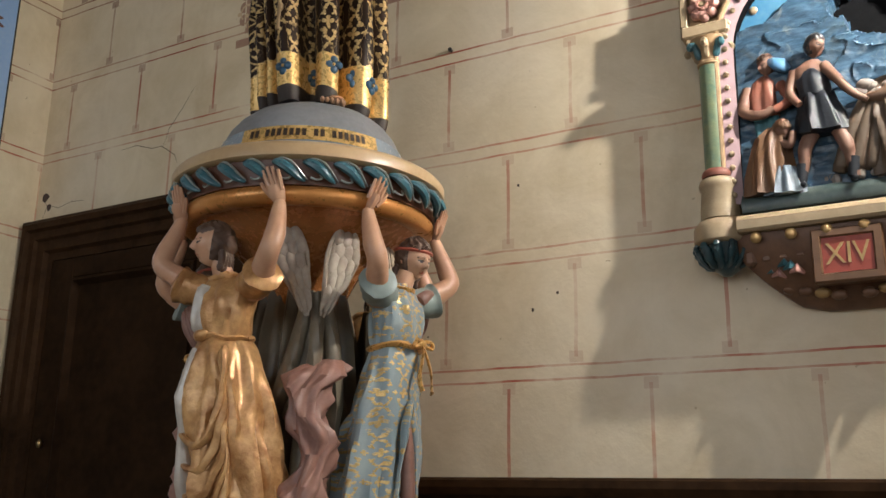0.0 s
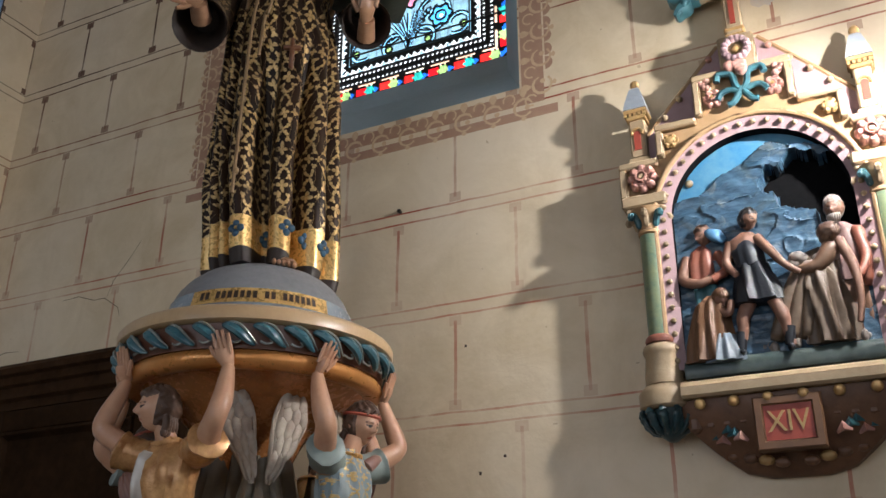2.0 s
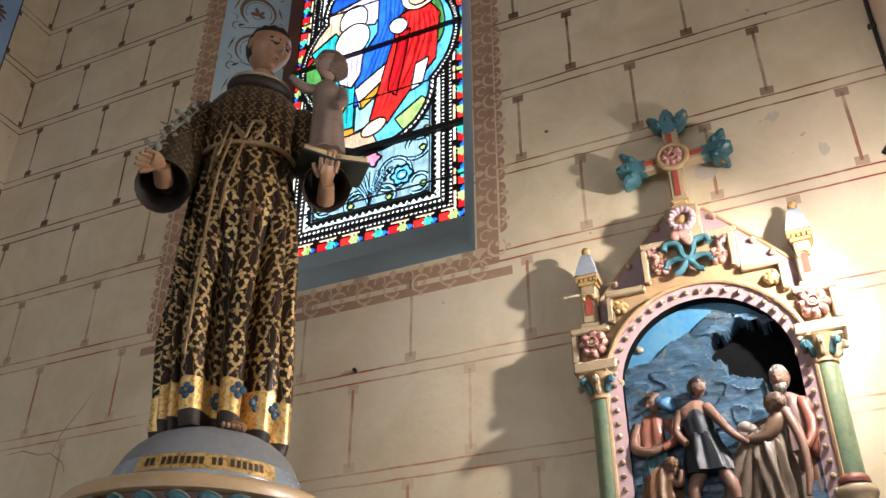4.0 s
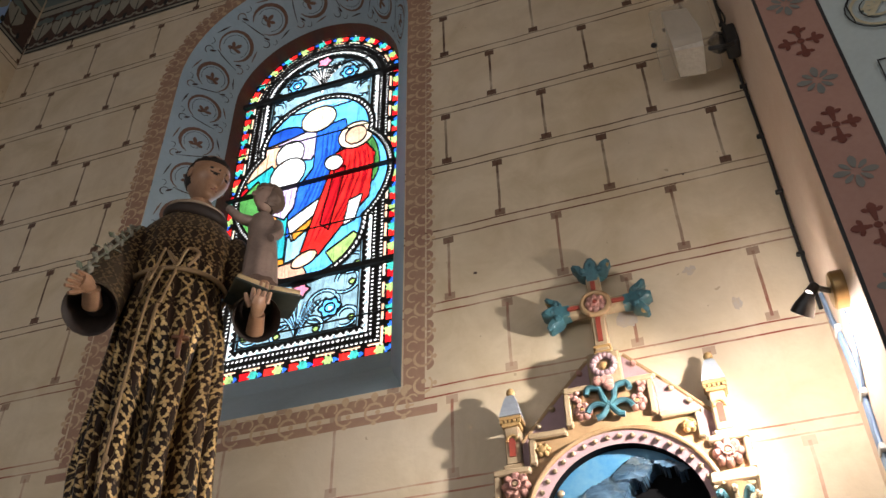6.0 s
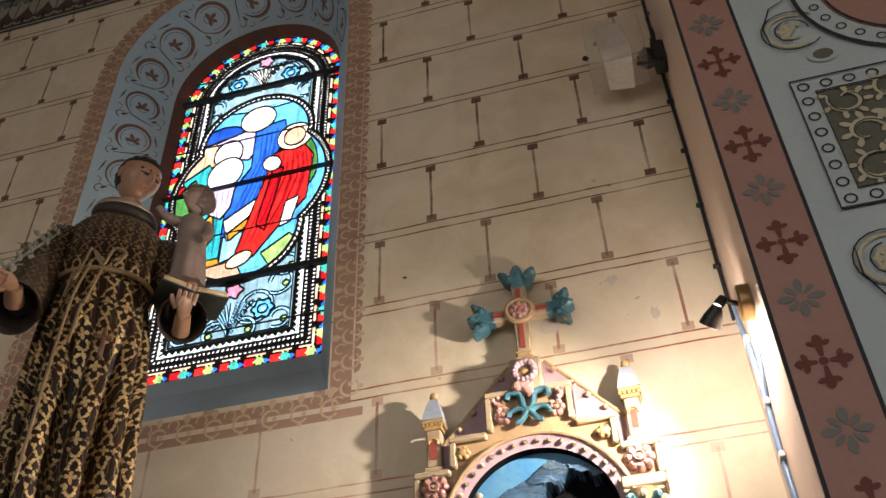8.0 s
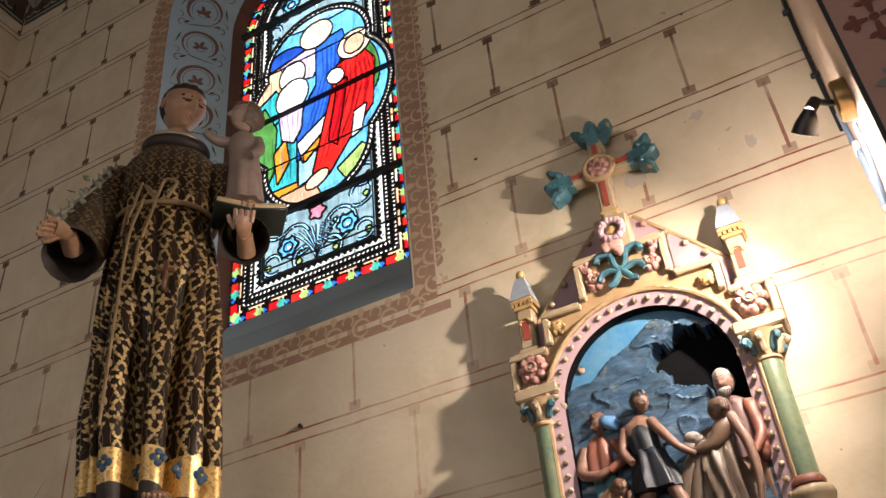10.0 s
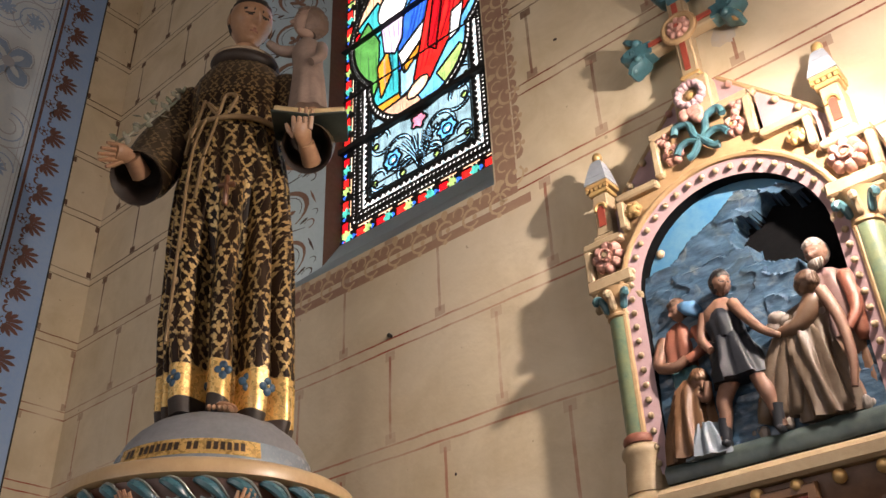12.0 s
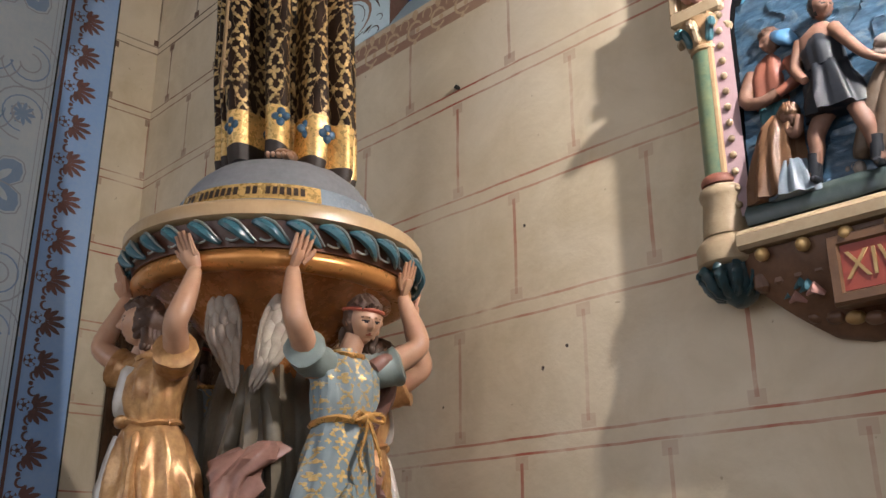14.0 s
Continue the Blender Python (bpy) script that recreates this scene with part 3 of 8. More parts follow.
for k in range(30):
    z = 0.995 + 0.1605 * k
    decal(bm, disc(1.845, z, 0.024, 10), s2, 2)
    for a in range(0, 360, 72):
        decal(bm, disc(1.846 + 0.015 * math.cos(radians(a)), z + 0.015 * math.sin(radians(a)), 0.0085, 6), s3, 0)
    for a, l in ((-78, 0.044), (-55, 0.060), (-32, 0.073), (-9, 0.078), (14, 0.073), (37, 0.060), (60, 0.044)):
        decal(bm, leaf(1.866 + 0.014 * math.cos(radians(a)), z - 0.004 + 0.014 * math.sin(radians(a)), a, l, 0.019), s2, 2)
    for q in (-1, 1):
        band(bm, arc(1.872, z + q * 0.052, 0.016, 90 * q, 300 * q, 8), [0.004, 0.006, 0.009, 0.010, 0.010, 0.009, 0.008, 0.006, 0.004], s2, 2)
    decal(bm, disc(1.86, z + 0.080, 0.009, 8), s2, 2)
for k in range(6):                                    # large blue flowers and pale scrolls on the panel
    z = 1.2 + 0.86 * k
    for a in range(45, 360, 90):
        decal(bm, leaf(1.615, z, a, 0.135, 0.10), s2, 4)
        band(bm, leaf(1.615, z, a, 0.145, 0.115), 0.005, s2, 5, True)
        decal(bm, leaf(1.615, z, a, 0.09, 0.03), s3, 3)
    decal(bm, disc(1.615, z, 0.03, 10), s3, 5)
    for q in (-1, 1):
        for r in (0.11, 0.075, 0.04):
            band(bm, arc(1.615 + q * 0.07, z + 0.30, r, 0, 270 * q, 14), 0.006, s2, 5 if r != 0.075 else 4)
            band(bm, arc(1.615 - q * 0.07, z + 0.52, r, 90, 90 + 260 * q, 14), 0.006, s2, 5 if r != 0.075 else 4)
        for a in range(0, 360, 40):
            decal(bm, leaf(1.615 + q * 0.07, z + 0.30, a, 0.05, 0.016), s2, 4)
for u in (1.755, 1.772, 1.47):
    band(bm, [(u, 0.9), (u, 3.0), (u, 6.0)], 0.003, s2, 5)
M["side_rose"] = paint("faded_rose_line", (0.50, 0.52, 0.60), (0.42, 0.50, 0.60), 0.7)
tagged(finish("side_wall_painting", bm, ["side_blue", "black_line", "side_brown", "side_pale", "side_motif", "side_rose"]),
       "blue painted side wall with brown palmette border", "painted ornament", kind="structure")

# frieze of palm leaves under the vault, on the chapel wall and the side wall
M["fr_dark"] = paint("umber_frieze_ground", (0.085, 0.045, 0.032), (0.05, 0.03, 0.025), 0.7)
M["fr_teal"] = paint("dull_teal_leaf", (0.13, 0.17, 0.16), (0.20, 0.21, 0.17), 0.7)
M["fr_pale"] = paint("grey_cream_leaf", (0.33, 0.31, 0.24), (0.25, 0.23, 0.18), 0.7)


def frieze(bm, put, a, b):
    n1, n2 = (lambda u, v: put(u, v, 0.002)), (lambda u, v: put(u, v, 0.004))
    n3 = lambda u, v: put(u, v, 0.006)
    decal(bm, rect(a, b, 5.70, 6.48), n1, 0)
    for z0, z1, mi in ((5.695, 5.708, 3), (5.708, 5.725, 2), (5.725, 5.735, 3), (6.02, 6.07, 2), (6.07, 6.085, 3), (6.085, 6.12, 2), (6.12, 6.46, 1)):
        decal(bm, rect(a, b, z0, z1), n2, mi)
    for i in range(int((b - a) / 0.125)):
        u = a + 0.06 + 0.125 * i
        for ang, l in ((70, 0.15), (90, 0.17), (110, 0.15)):
            decal(bm, leaf(u, 5.80, ang, l, 0.055), n2, 2)
        for dx in (-0.032, 0, 0.032):
            decal(bm, disc(u + dx, 5.965 + (0.012 if dx == 0 else 0), 0.026, 8), n3, 1)
        band(bm, [(u, 5.77), (u, 5.94)], 0.006, n3, 3)
        for q in (-1, 1):
            band(bm, arc(u + q * 0.032, 5.775, 0.026, 180 if q > 0 else 0, 360 if q > 0 else -180, 8), 0.014, n2, 2)
            decal(bm, leaf(u + q * 0.06, 5.745, 90, 0.05, 0.022), n3, 3)


for nm, put, a, b in (("frieze", lambda u, v, o: (u, WALL - o, v), LEFT + 0.01, PX), ("frieze_side", lambda u, v, o: (LEFT + o, u, v), -1.0, WALL - 0.01)):
    bm = bmesh.new()
    frieze(bm, put, a, b)
    tagged(finish(nm, bm, ["fr_dark", "fr_teal", "fr_pale", "black_line"]), "dark painted frieze of palm leaves below the vault", "frieze", kind="structure")

# plaster damage: hairline crack, old nail, blue-grey scuffs
bm = bmesh.new()
for pts in ([(-2.68, 2.722), (-2.60, 2.726), (-2.52, 2.70), (-2.47, 2.70), (-2.40, 2.655), (-2.385, 2.62)], [(-2.46, 2.70), (-2.44, 2.76), (-2.38, 2.83), (-2.33, 2.90)],
            [(-3.05, 2.56), (-3.00, 2.545), (-2.93, 2.56), (-2.86, 2.555)], [(-3.10, 2.60), (-3.07, 2.56), (-3.09, 2.51)], [(0.18, 1.95), (0.20, 1.80), (0.19, 1.66)]):
    band(bm, pts, [0.001] + [0.0024] * (len(pts) - 2) + [0.001], on_wall)
for x, z, r in ((-3.085, 2.60, 0.022), (-3.06, 2.555, 0.014), (-1.02, 1.98, 0.006), (-1.06, 2.33, 0.005), (-0.95, 2.02, 0.005), (-0.62, 3.50, 0.006), (0.10, 3.72, 0.005), (-0.35, 4.05, 0.006), (-1.34, 1.93, 0.004)):
    decal(bm, [(x + r * random.uniform(0.5, 1.2) * math.cos(a), z + r * random.uniform(0.5, 1.2) * math.sin(a)) for a in (k * math.pi / 4 for k in range(8))], on_wall)
tagged(finish("plaster_cracks", bm, "ring_dark"), "hairline cracks and chips in the wall plaster", "crack", kind="structure")
M["scuff"] = paint("lilac_grey_filler", (0.50, 0.45, 0.40), (0.54, 0.43, 0.30), 0.7, big=30, amount=0.95)
bm = bmesh.new()
for x, z, rx, rz in ((-0.155, 3.20, 0.045, 0.05), (-0.13, 3.26, 0.02, 0.035), (0.05, 3.33, 0.025, 0.018), (0.16, 3.18, 0.015, 0.03)):
    decal(bm, [(x + rx * random.uniform(0.5, 1.1) * math.cos(a), z + rz * random.uniform(0.5, 1.1) * math.sin(a)) for a in (k * math.pi / 8 for k in range(16))], on_wall)
tagged(finish("filler_patches", bm, "scuff"), "small lilac-grey filler patches on the wall", "patch", kind="structure")
bm = bmesh.new()
tube(bm, [(-1.276, WALL + 0.005, 2.785), (-1.276, WALL - 0.012, 2.785)], [0.005, 0.0065], 8)
tagged(finish("nail", bm, "black_iron", smooth=True), "old dark iron nail in the wall", "nail")

# ---- door and wainscot ----
DL, DR, DT = LEFT + 0.004, -1.95, 2.487
door = thing("door_1", "closed dark oak panelled door in a moulded frame", "door", kind="structure")
prof = [(0.0, 0.000), (0.0, 0.052), (0.018, 0.066), (0.040, 0.066), (0.048, 0.050), (0.075, 0.050), (0.083, 0.036), (0.120, 0.036), (0.130, 0.020), (0.158, 0.020), (0.158, 0.0)]
for nm, path in (("jamb", [(DL, 0.0), (DL, DT)]), ("lintel", [(DL, DT), (DR, DT)]), ("jamb", [(DR, DT), (DR, 0.0)])):
    bm = bmesh.new()
    rings = []
    for (x, z) in path:
        rg = []
        for w, d in prof:
            ix = w if x == DL else -w
            rg.append((x + ix, WALL - 0.001 - d, z - w if z > 1 else 0.0))
        rings.append(rg)
    ring_faces(bm, rings, 0)
    part(nm, bm, "wood", door, smooth=False)
IL, IR, IT = DL + 0.160, DR - 0.160, DT - 0.160
bm = bmesh.new()
for a in ((IL, IL + 0.12, 0, IT), (IR - 0.12, IR, 0, IT)):
    box(bm, a[0], a[1], WALL - 0.022, WALL - 0.001, a[2], a[3], 0, 0.003)
for z0, z1 in ((IT - 0.075, IT), (0.95, 1.10), (0.0, 0.2)):
    box(bm, IL + 0.12, IR - 0.12, WALL - 0.022, WALL - 0.001, z0, z1, 0, 0.003)
part("door_leaf", bm, "wood_panel", door, smooth=False)
for z0, z1 in ((1.10, IT - 0.075), (0.2, 0.95)):
    bm = bmesh.new()
    x0, x1 = IL + 0.12, IR - 0.12
    rings = []
    for k, d in ((0, 0.004), (0.004, 0.028), (0.014, 0.031), (0.022, 0.020), (0.030, 0.008), (0.06, 0.006)):
        rings.append([(x0 + k, WALL - 0.001 - d, z0 + k), (x1 - k, WALL - 0.001 - d, z0 + k), (x1 - k, WALL - 0.001 - d, z1 - k), (x0 + k, WALL - 0.001 - d, z1 - k)])
    ring_faces(bm, rings, 0)
    part("door_panel", bm, "wood_panel", door, smooth=False)
bm = bmesh.new()
egg(bm, (IL + 0.06, WALL - 0.03, 1.66), (0.012, 0.012, 0.016))
part("keyhole_boss", bm, "brass", door)

wain = thing("wainscot", "dark stained wood wainscot with moulded top rail", "wainscot", kind="structure")
bm = bmesh.new()
rings = [[(x, WALL - 0.001 - d, z) for d, z in ((0, 1.44), (0.035, 1.44), (0.040, 1.47), (0.05, 1.482), (0.052, 1.500), (0.072, 1.510), (0.085, 1.528), (0.085, 1.545), (0.078, 1.552), (0, 1.552))] for x in (DR + 0.002, PX - 0.002)]
ring_faces(bm, rings, 0)
part("top_rail", bm, "wood", wain, smooth=False)
bm = bmesh.new()
box(bm, DR + 0.002, PX - 0.002, WALL - 0.03, WALL - 0.001, 0.0, 1.44)
part("boarding", bm, "wood_panel", wain, smooth=False)

# ---- stained glass ----
def glass(name, color, gloss=0.06):
    m = bpy.data.materials.new(name)
    nt, b = links(m)
    nt.nodes.remove(b)
    t, s, x = nt.nodes.new("ShaderNodeBsdfTransparent"), nt.nodes.new("ShaderNodeBsdfGlossy"), nt.nodes.new("ShaderNodeMixShader")
    p = place_of(nt)
    f, g = noisy(nt, p, 9.0, 4, 0.6, 0.6), noisy(nt, p, 70.0, 3)
    c = mixed(nt, calc(nt, "MULTIPLY", step(nt, f, 0.36, 0.68), 0.75), color, tuple(v * 0.42 for v in color))
    c = mixed(nt, calc(nt, "MULTIPLY", step(nt, g, 0.5, 0.75), 0.3), c, tuple(v * 0.6 for v in color))
    st = noisy(nt, stretched(nt, p, (34, 1, 5), (0, 0, 0), (0, 0.25, 0)), 1.0, 4, 0.6, 1.0)
    c = mixed(nt, calc(nt, "MULTIPLY", step(nt, st, 0.50, 0.66), 0.5), c, tuple(v * 0.18 for v in color))
    plug(nt, t.inputs[0], c)
    s.inputs["Roughness"].default_value = 0.15
    x.inputs[0].default_value = gloss
    nt.links.new(t.outputs[0], x.inputs[1]), nt.links.new(s.outputs[0], x.inputs[2])
    nt.links.new(x.outputs[0], nt.nodes["Material Output"].inputs[0])
    return m


TINTS = {"ruby": (0.55, 0.008, 0.012), "scarlet": (0.75, 0.02, 0.015), "blue": (0.02, 0.12, 0.62), "cobalt": (0.01, 0.06, 0.35), "azure": (0.10, 0.42, 0.80), "sky": (0.30, 0.62, 0.85),
         "ice": (0.21, 0.34, 0.38), "icegrey": (0.30, 0.42, 0.44), "white": (0.90, 0.90, 0.84), "cream": (0.85, 0.72, 0.50), "peach": (0.80, 0.48, 0.30), "flesh": (0.62, 0.34, 0.22), "teal": (0.02, 0.36, 0.38),
         "green": (0.06, 0.22, 0.05), "leaf": (0.30, 0.46, 0.14), "mint": (0.04, 0.38, 0.30), "lilac": (0.60, 0.48, 0.70), "orange": (0.75, 0.28, 0.03), "brown": (0.25, 0.10, 0.06), "rose": (0.80, 0.25, 0.35), "yellow": (0.80, 0.68, 0.15),
         "garnet": (0.30, 0.004, 0.008), "plum": (0.34, 0.26, 0.46), "deepteal": (0.01, 0.17, 0.20), "deepgreen": (0.03, 0.12, 0.03), "mist": (0.60, 0.66, 0.72), "tan": (0.52, 0.30, 0.16)}
for k, c in TINTS.items():
    M["glass_" + k] = glass(k + "_glass", c)
M["lead"] = paint("black_lead_came", (0.012, 0.012, 0.013), (0.02, 0.02, 0.02), 0.55)

CELL = 0.0032
nx, nz = int(2 * GR / CELL), int((GSPRING + GR - GZ0) / CELL)
U, V = np.meshgrid((np.arange(nx) + 0.5) * CELL - GR, GZ0 + (np.arange(nz) + 0.5) * CELL)
deep = np.minimum(GR - np.abs(U), V - GZ0)
head = np.hypot(U, V - GSPRING)
deep = np.where(V > GSPRING, np.minimum(GR - head, V - GZ0), deep)          # distance in from the edge of the light
inside = deep > 0
# distance along the edge, for the pieces of the border
run = np.where(V > GSPRING, np.arctan2(V - GSPRING, U) * GR, V - GSPRING)
run = np.where((V <= GSPRING) & (U < 0), np.pi * GR + GSPRING - V, run)
low = (V - GZ0 < GR - np.abs(U)) & (V - GZ0 < 0.16)
run = np.where(low, 50 + U, run)
name = np.full(U.shape, "", dtype=object)
PITCH = 0.105
piece = np.floor(run / PITCH).astype(int)
fr = run / PITCH - np.floor(run / PITCH)


def lay(mask, label):
    name[mask & inside] = label


lay(deep > 0, "lead")
for pc in np.unique(piece[inside]):
    here = (piece == pc)
    lay(here & (deep > 0.006) & (deep < 0.044) & (fr > 0.02) & (fr < 0.44), ("scarlet" if pc % 3 else "ruby") + "#%d" % pc)
    lay(here & (deep > 0.048) & (deep < 0.062) & (fr > 0.10) & (fr < 0.86), ("peach" if pc % 4 else "cream") + "#%d" % (pc + 400))
    lay(here & (np.hypot(deep - 0.026, (fr - 0.60) * PITCH) < 0.0225 + 0.004 * np.cos(6 * np.arctan2(deep - 0.026, (fr - 0.60) * PITCH))), ("leaf" if pc % 2 else "mint") + "#%d" % (pc + 800))
    for dd, ff in ((0.014, 0.84), (0.028, 0.84), (0.021, 0.93)):
        lay(here & (np.hypot(deep - dd, (fr - ff) * PITCH) < 0.0078), "blue#%d" % (pc + 1200))
for dd in (0.073, 0.104):                                                    # strings of pearl
    rr = run * (1.0 if dd < 0.08 else 1.0)
    f2 = rr / 0.0195 - np.floor(rr / 0.0195)
    lay((np.hypot(deep - dd, (f2 - 0.5) * 0.0195) < 0.0073), "white#pearl%d" % int(dd * 1000))
lace = 0.132 + 0.006 * np.sin(run * 230)
lay((deep > 0.118) & (deep < lace + 0.006), "white#lace")
lay((deep > 0.122) & (deep < lace + 0.002) & (np.sin(run * 115) > 0.2), "icegrey#lace")
lay((deep > 0.155) & ~((np.abs(deep - 0.163) < 0.003)), "ice#ground")
g = deep > 0.167
for sgn in (-1, 1):                                                          # scrollwork of the ground
    for cx, cz, r0 in ((0.10, 3.80, 0.075), (0.20, 3.90, 0.055), (0.06, 3.70, 0.05), (0.21, 3.72, 0.045), (0.10, 5.24, 0.085), (0.20, 5.20, 0.06), (0.09, 5.37, 0.06), (0.22, 3.99, 0.05), (0.235, 5.08, 0.05)):
        q = np.hypot(U - sgn * cx, V - cz)
        a = np.arctan2(V - cz, sgn * (U - sgn * cx))
        lay(g & (np.abs(q - r0 * (1 - 0.25 * (a / 3.2))) < 0.0085) & (a > -2.2), "lead")
        lay(g & (np.abs(q - r0 * (1 - 0.25 * (a / 3.2))) < 0.0056) & (a > -2.2), "sky#scroll%d" % (cz < 4.5))
        lay(g & (np.hypot(U - sgn * (cx + 0.5 * r0), V - cz + 0.3 * r0) < 0.016), "lead")
        lay(g & (np.hypot(U - sgn * (cx + 0.5 * r0), V - cz + 0.3 * r0) < 0.012), "leaf#bud%d" % (cz < 4.5))
    for k in range(5):                                                       # fan of the stem
        t = (V - 3.63) / 0.2
        lay(g & (t > 0) & (t < 1) & (np.abs(U - sgn * 0.03 * k * t * t) < 0.0066), "lead")
        lay(g & (t > 0) & (t < 1) & (np.abs(U - sgn * 0.03 * k * t * t) < 0.0045), "sky#fan")
        t = (V - 5.13) / 0.2
        lay(g & (t > 0) & (t < 1) & (np.abs(U - sgn * 0.03 * k * t * t) < 0.0066), "lead")
        lay(g & (t > 0) & (t < 1) & (np.abs(U - sgn * 0.03 * k * t * t) < 0.0045), "white#fan")
    for cx, cz in ((0.138, 3.775), (0.142, 5.228)):                          # blue roses
        q, a = np.hypot(U - sgn * cx, V - cz), np.arctan2(V - cz, U - sgn * cx)
        lay(q < 0.048 + 0.005 * np.cos(6 * a), "lead")
        lay(q < 0.041 + 0.005 * np.cos(6 * a), "azure#rose%d%d" % (sgn, cz < 4.5))
        lay((np.abs(q - 0.022) < 0.002), "lead")
        lay(q < 0.008, "white#eye%d%d" % (sgn, cz < 4.5))
for cz in (3.893, 5.36):
    q, a = np.hypot(U, V - cz), np.arctan2(V - cz, U)
    lay(q < 0.040 + 0.006 * np.cos(5 * a), "lead")
    lay(q < 0.033 + 0.006 * np.cos(5 * a), "rose#%d" % (cz < 4.5))
# medallion: lobed field with a pearl edge, and the shapes of cloth and cloud in it
med = np.maximum(np.maximum(0.385 - np.hypot(U, V - 4.50), 0.285 - np.hypot(U, V - 4.80)), 0.275 - np.hypot(U, V - 4.21))
am = np.arctan2(V - 4.5, U)
lay(med > -0.012, "lead")
lay((np.abs(med - 0.008) < 0.0072) & (np.mod(am * 0.42 / 0.0195, 1) < 0.75), "white#medpearl")
m_ = med > 0.024
lay(m_, "azure#heaven")


def ell(cx, cz, rx, rz, tilt=0.0):
    c, s = math.cos(radians(tilt)), math.sin(radians(tilt))
    x, z = (U - cx) * c + (V - cz) * s, -(U - cx) * s + (V - cz) * c
    return 1 - np.hypot(x / rx, z / rz)


def poly(pts):
    hit = np.zeros(U.shape, bool)
    for (x0, z0), (x1, z1) in zip(pts, pts[1:] + pts[:1]):
        if z0 == z1:
            continue
        hit ^= ((V > min(z0, z1)) & (V <= max(z0, z1)) & (U < x0 + (V - z0) * (x1 - x0) / (z1 - z0)))
    return hit


def shape(mask, label):
    """A piece with a lead line round it."""
    grown = mask.copy()
    for dx in (-1, 0, 1):
        for dz in (-1, 0, 1):
            grown |= np.roll(np.roll(mask, dx, 1), dz, 0)
    lay(m_ & grown, "lead")
    lay(m_ & mask, label)


shape(ell(0.05, 5.03, 0.22, 0.035, 0) > 0, "sky#cloud")
shape(ell(-0.17, 4.86, 0.10, 0.06) > 0, "cobalt#night")
shape(poly([(-0.40, 4.6), (-0.30, 4.80), (-0.14, 4.84), (-0.18, 4.55), (-0.32, 4.45)]), "peach#cloth")
shape(poly([(-0.38, 4.55), (-0.36, 4.40), (-0.28, 4.40), (-0.27, 4.62)]), "ruby#cloth")
shape(poly([(-0.34, 4.60), (-0.22, 4.68), (-0.12, 4.50), (-0.26, 4.42)]), "teal#fold")
shape(poly([(-0.33, 4.38), (-0.30, 4.08), (-0.10, 4.08), (-0.10, 4.40), (-0.20, 4.48)]), "teal#skirt")
shape(poly([(-0.37, 4.50), (-0.28, 4.60), (-0.21, 4.44), (-0.22, 4.20), (-0.27, 4.10), (-0.33, 4.22)]), "green#drape")
shape(poly([(-0.22, 4.30), (-0.16, 4.36), (-0.14, 4.22), (-0.20, 4.12)]), "orange#band")
shape(poly([(-0.24, 4.03), (-0.06, 4.05), (-0.02, 3.98), (-0.10, 3.95), (-0.22, 3.97)]), "azure#hemline")
shape(poly([(-0.28, 4.09), (-0.10, 4.09), (-0.09, 4.05), (-0.27, 4.04)]), "orange#hem")
shape(poly([(-0.24, 4.04), (-0.02, 4.06), (0.02, 3.97), (-0.14, 3.93)]), "flesh#earth")
shape(poly([(-0.09, 4.20), (0.03, 4.22), (0.03, 4.10), (-0.09, 4.06)]), "sky#water")
shape(poly([(-0.20, 4.82), (-0.05, 4.86), (0.06, 4.80), (-0.02, 4.66), (-0.14, 4.70)]), "lilac#sleeve")
shape(poly([(0.00, 4.86), (0.14, 4.88), (0.16, 4.78), (0.10, 4.62), (0.06, 4.32), (-0.10, 4.20), (-0.10, 4.44), (0.00, 4.60)]), "blue#robe")
shape(poly([(-0.10, 4.30), (0.05, 4.40), (0.05, 4.30), (-0.07, 4.18)]), "white#lining")
shape(poly([(-0.07, 4.22), (0.03, 4.30), (0.03, 4.26), (-0.06, 4.18)]), "orange#trim")
shape(ell(0.23, 4.60, 0.085, 0.19, 12) > 0, "green#mantle")
shape(poly([(0.11, 4.66), (0.24, 4.70), (0.30, 4.60), (0.28, 4.34), (0.16, 4.20), (0.06, 4.06), (-0.02, 4.10), (0.04, 4.36), (0.08, 4.52)]), "scarlet#robe")
shape(poly([(0.11, 4.56), (0.16, 4.56), (0.10, 4.20), (0.06, 4.24)]), "ruby#shade")
shape(poly([(0.19, 4.34), (0.25, 4.36), (0.22, 4.22), (0.17, 4.20)]), "white#cuff")
shape(ell(0.20, 4.75, 0.085, 0.085) > 0, "cream#round")
shape(ell(0.20, 4.75, 0.052, 0.058) > 0, "flesh#oval")
shape(ell(0.10, 4.60, 0.04, 0.05, 30) > 0, "white#fold")
shape(ell(0.0, 4.93, 0.088, 0.085) > 0, "cream#disc")
shape(ell(-0.13, 4.73, 0.07, 0.085) > 0, "white#oval")
shape(ell(-0.13, 4.60, 0.085, 0.10, -15) > 0, "white#body")
shape(poly([(-0.20, 4.52), (-0.07, 4.52), (-0.08, 4.38), (-0.12, 4.32), (-0.18, 4.36)]), "lilac#linen")
shape(ell(0.00, 4.06, 0.06, 0.035, 25) > 0, "peach#stone")
shape(poly([(0.10, 4.07), (0.22, 4.15), (0.26, 4.10), (0.14, 4.0)]), "leaf#herb")


DARKER = {"scarlet": "garnet", "ruby": "garnet", "blue": "cobalt", "azure": "blue", "white": "mist", "lilac": "plum", "teal": "deepteal", "peach": "tan", "cream": "peach", "green": "deepgreen", "leaf": "green", "sky": "azure", "flesh": "tan", "orange": "tan"}


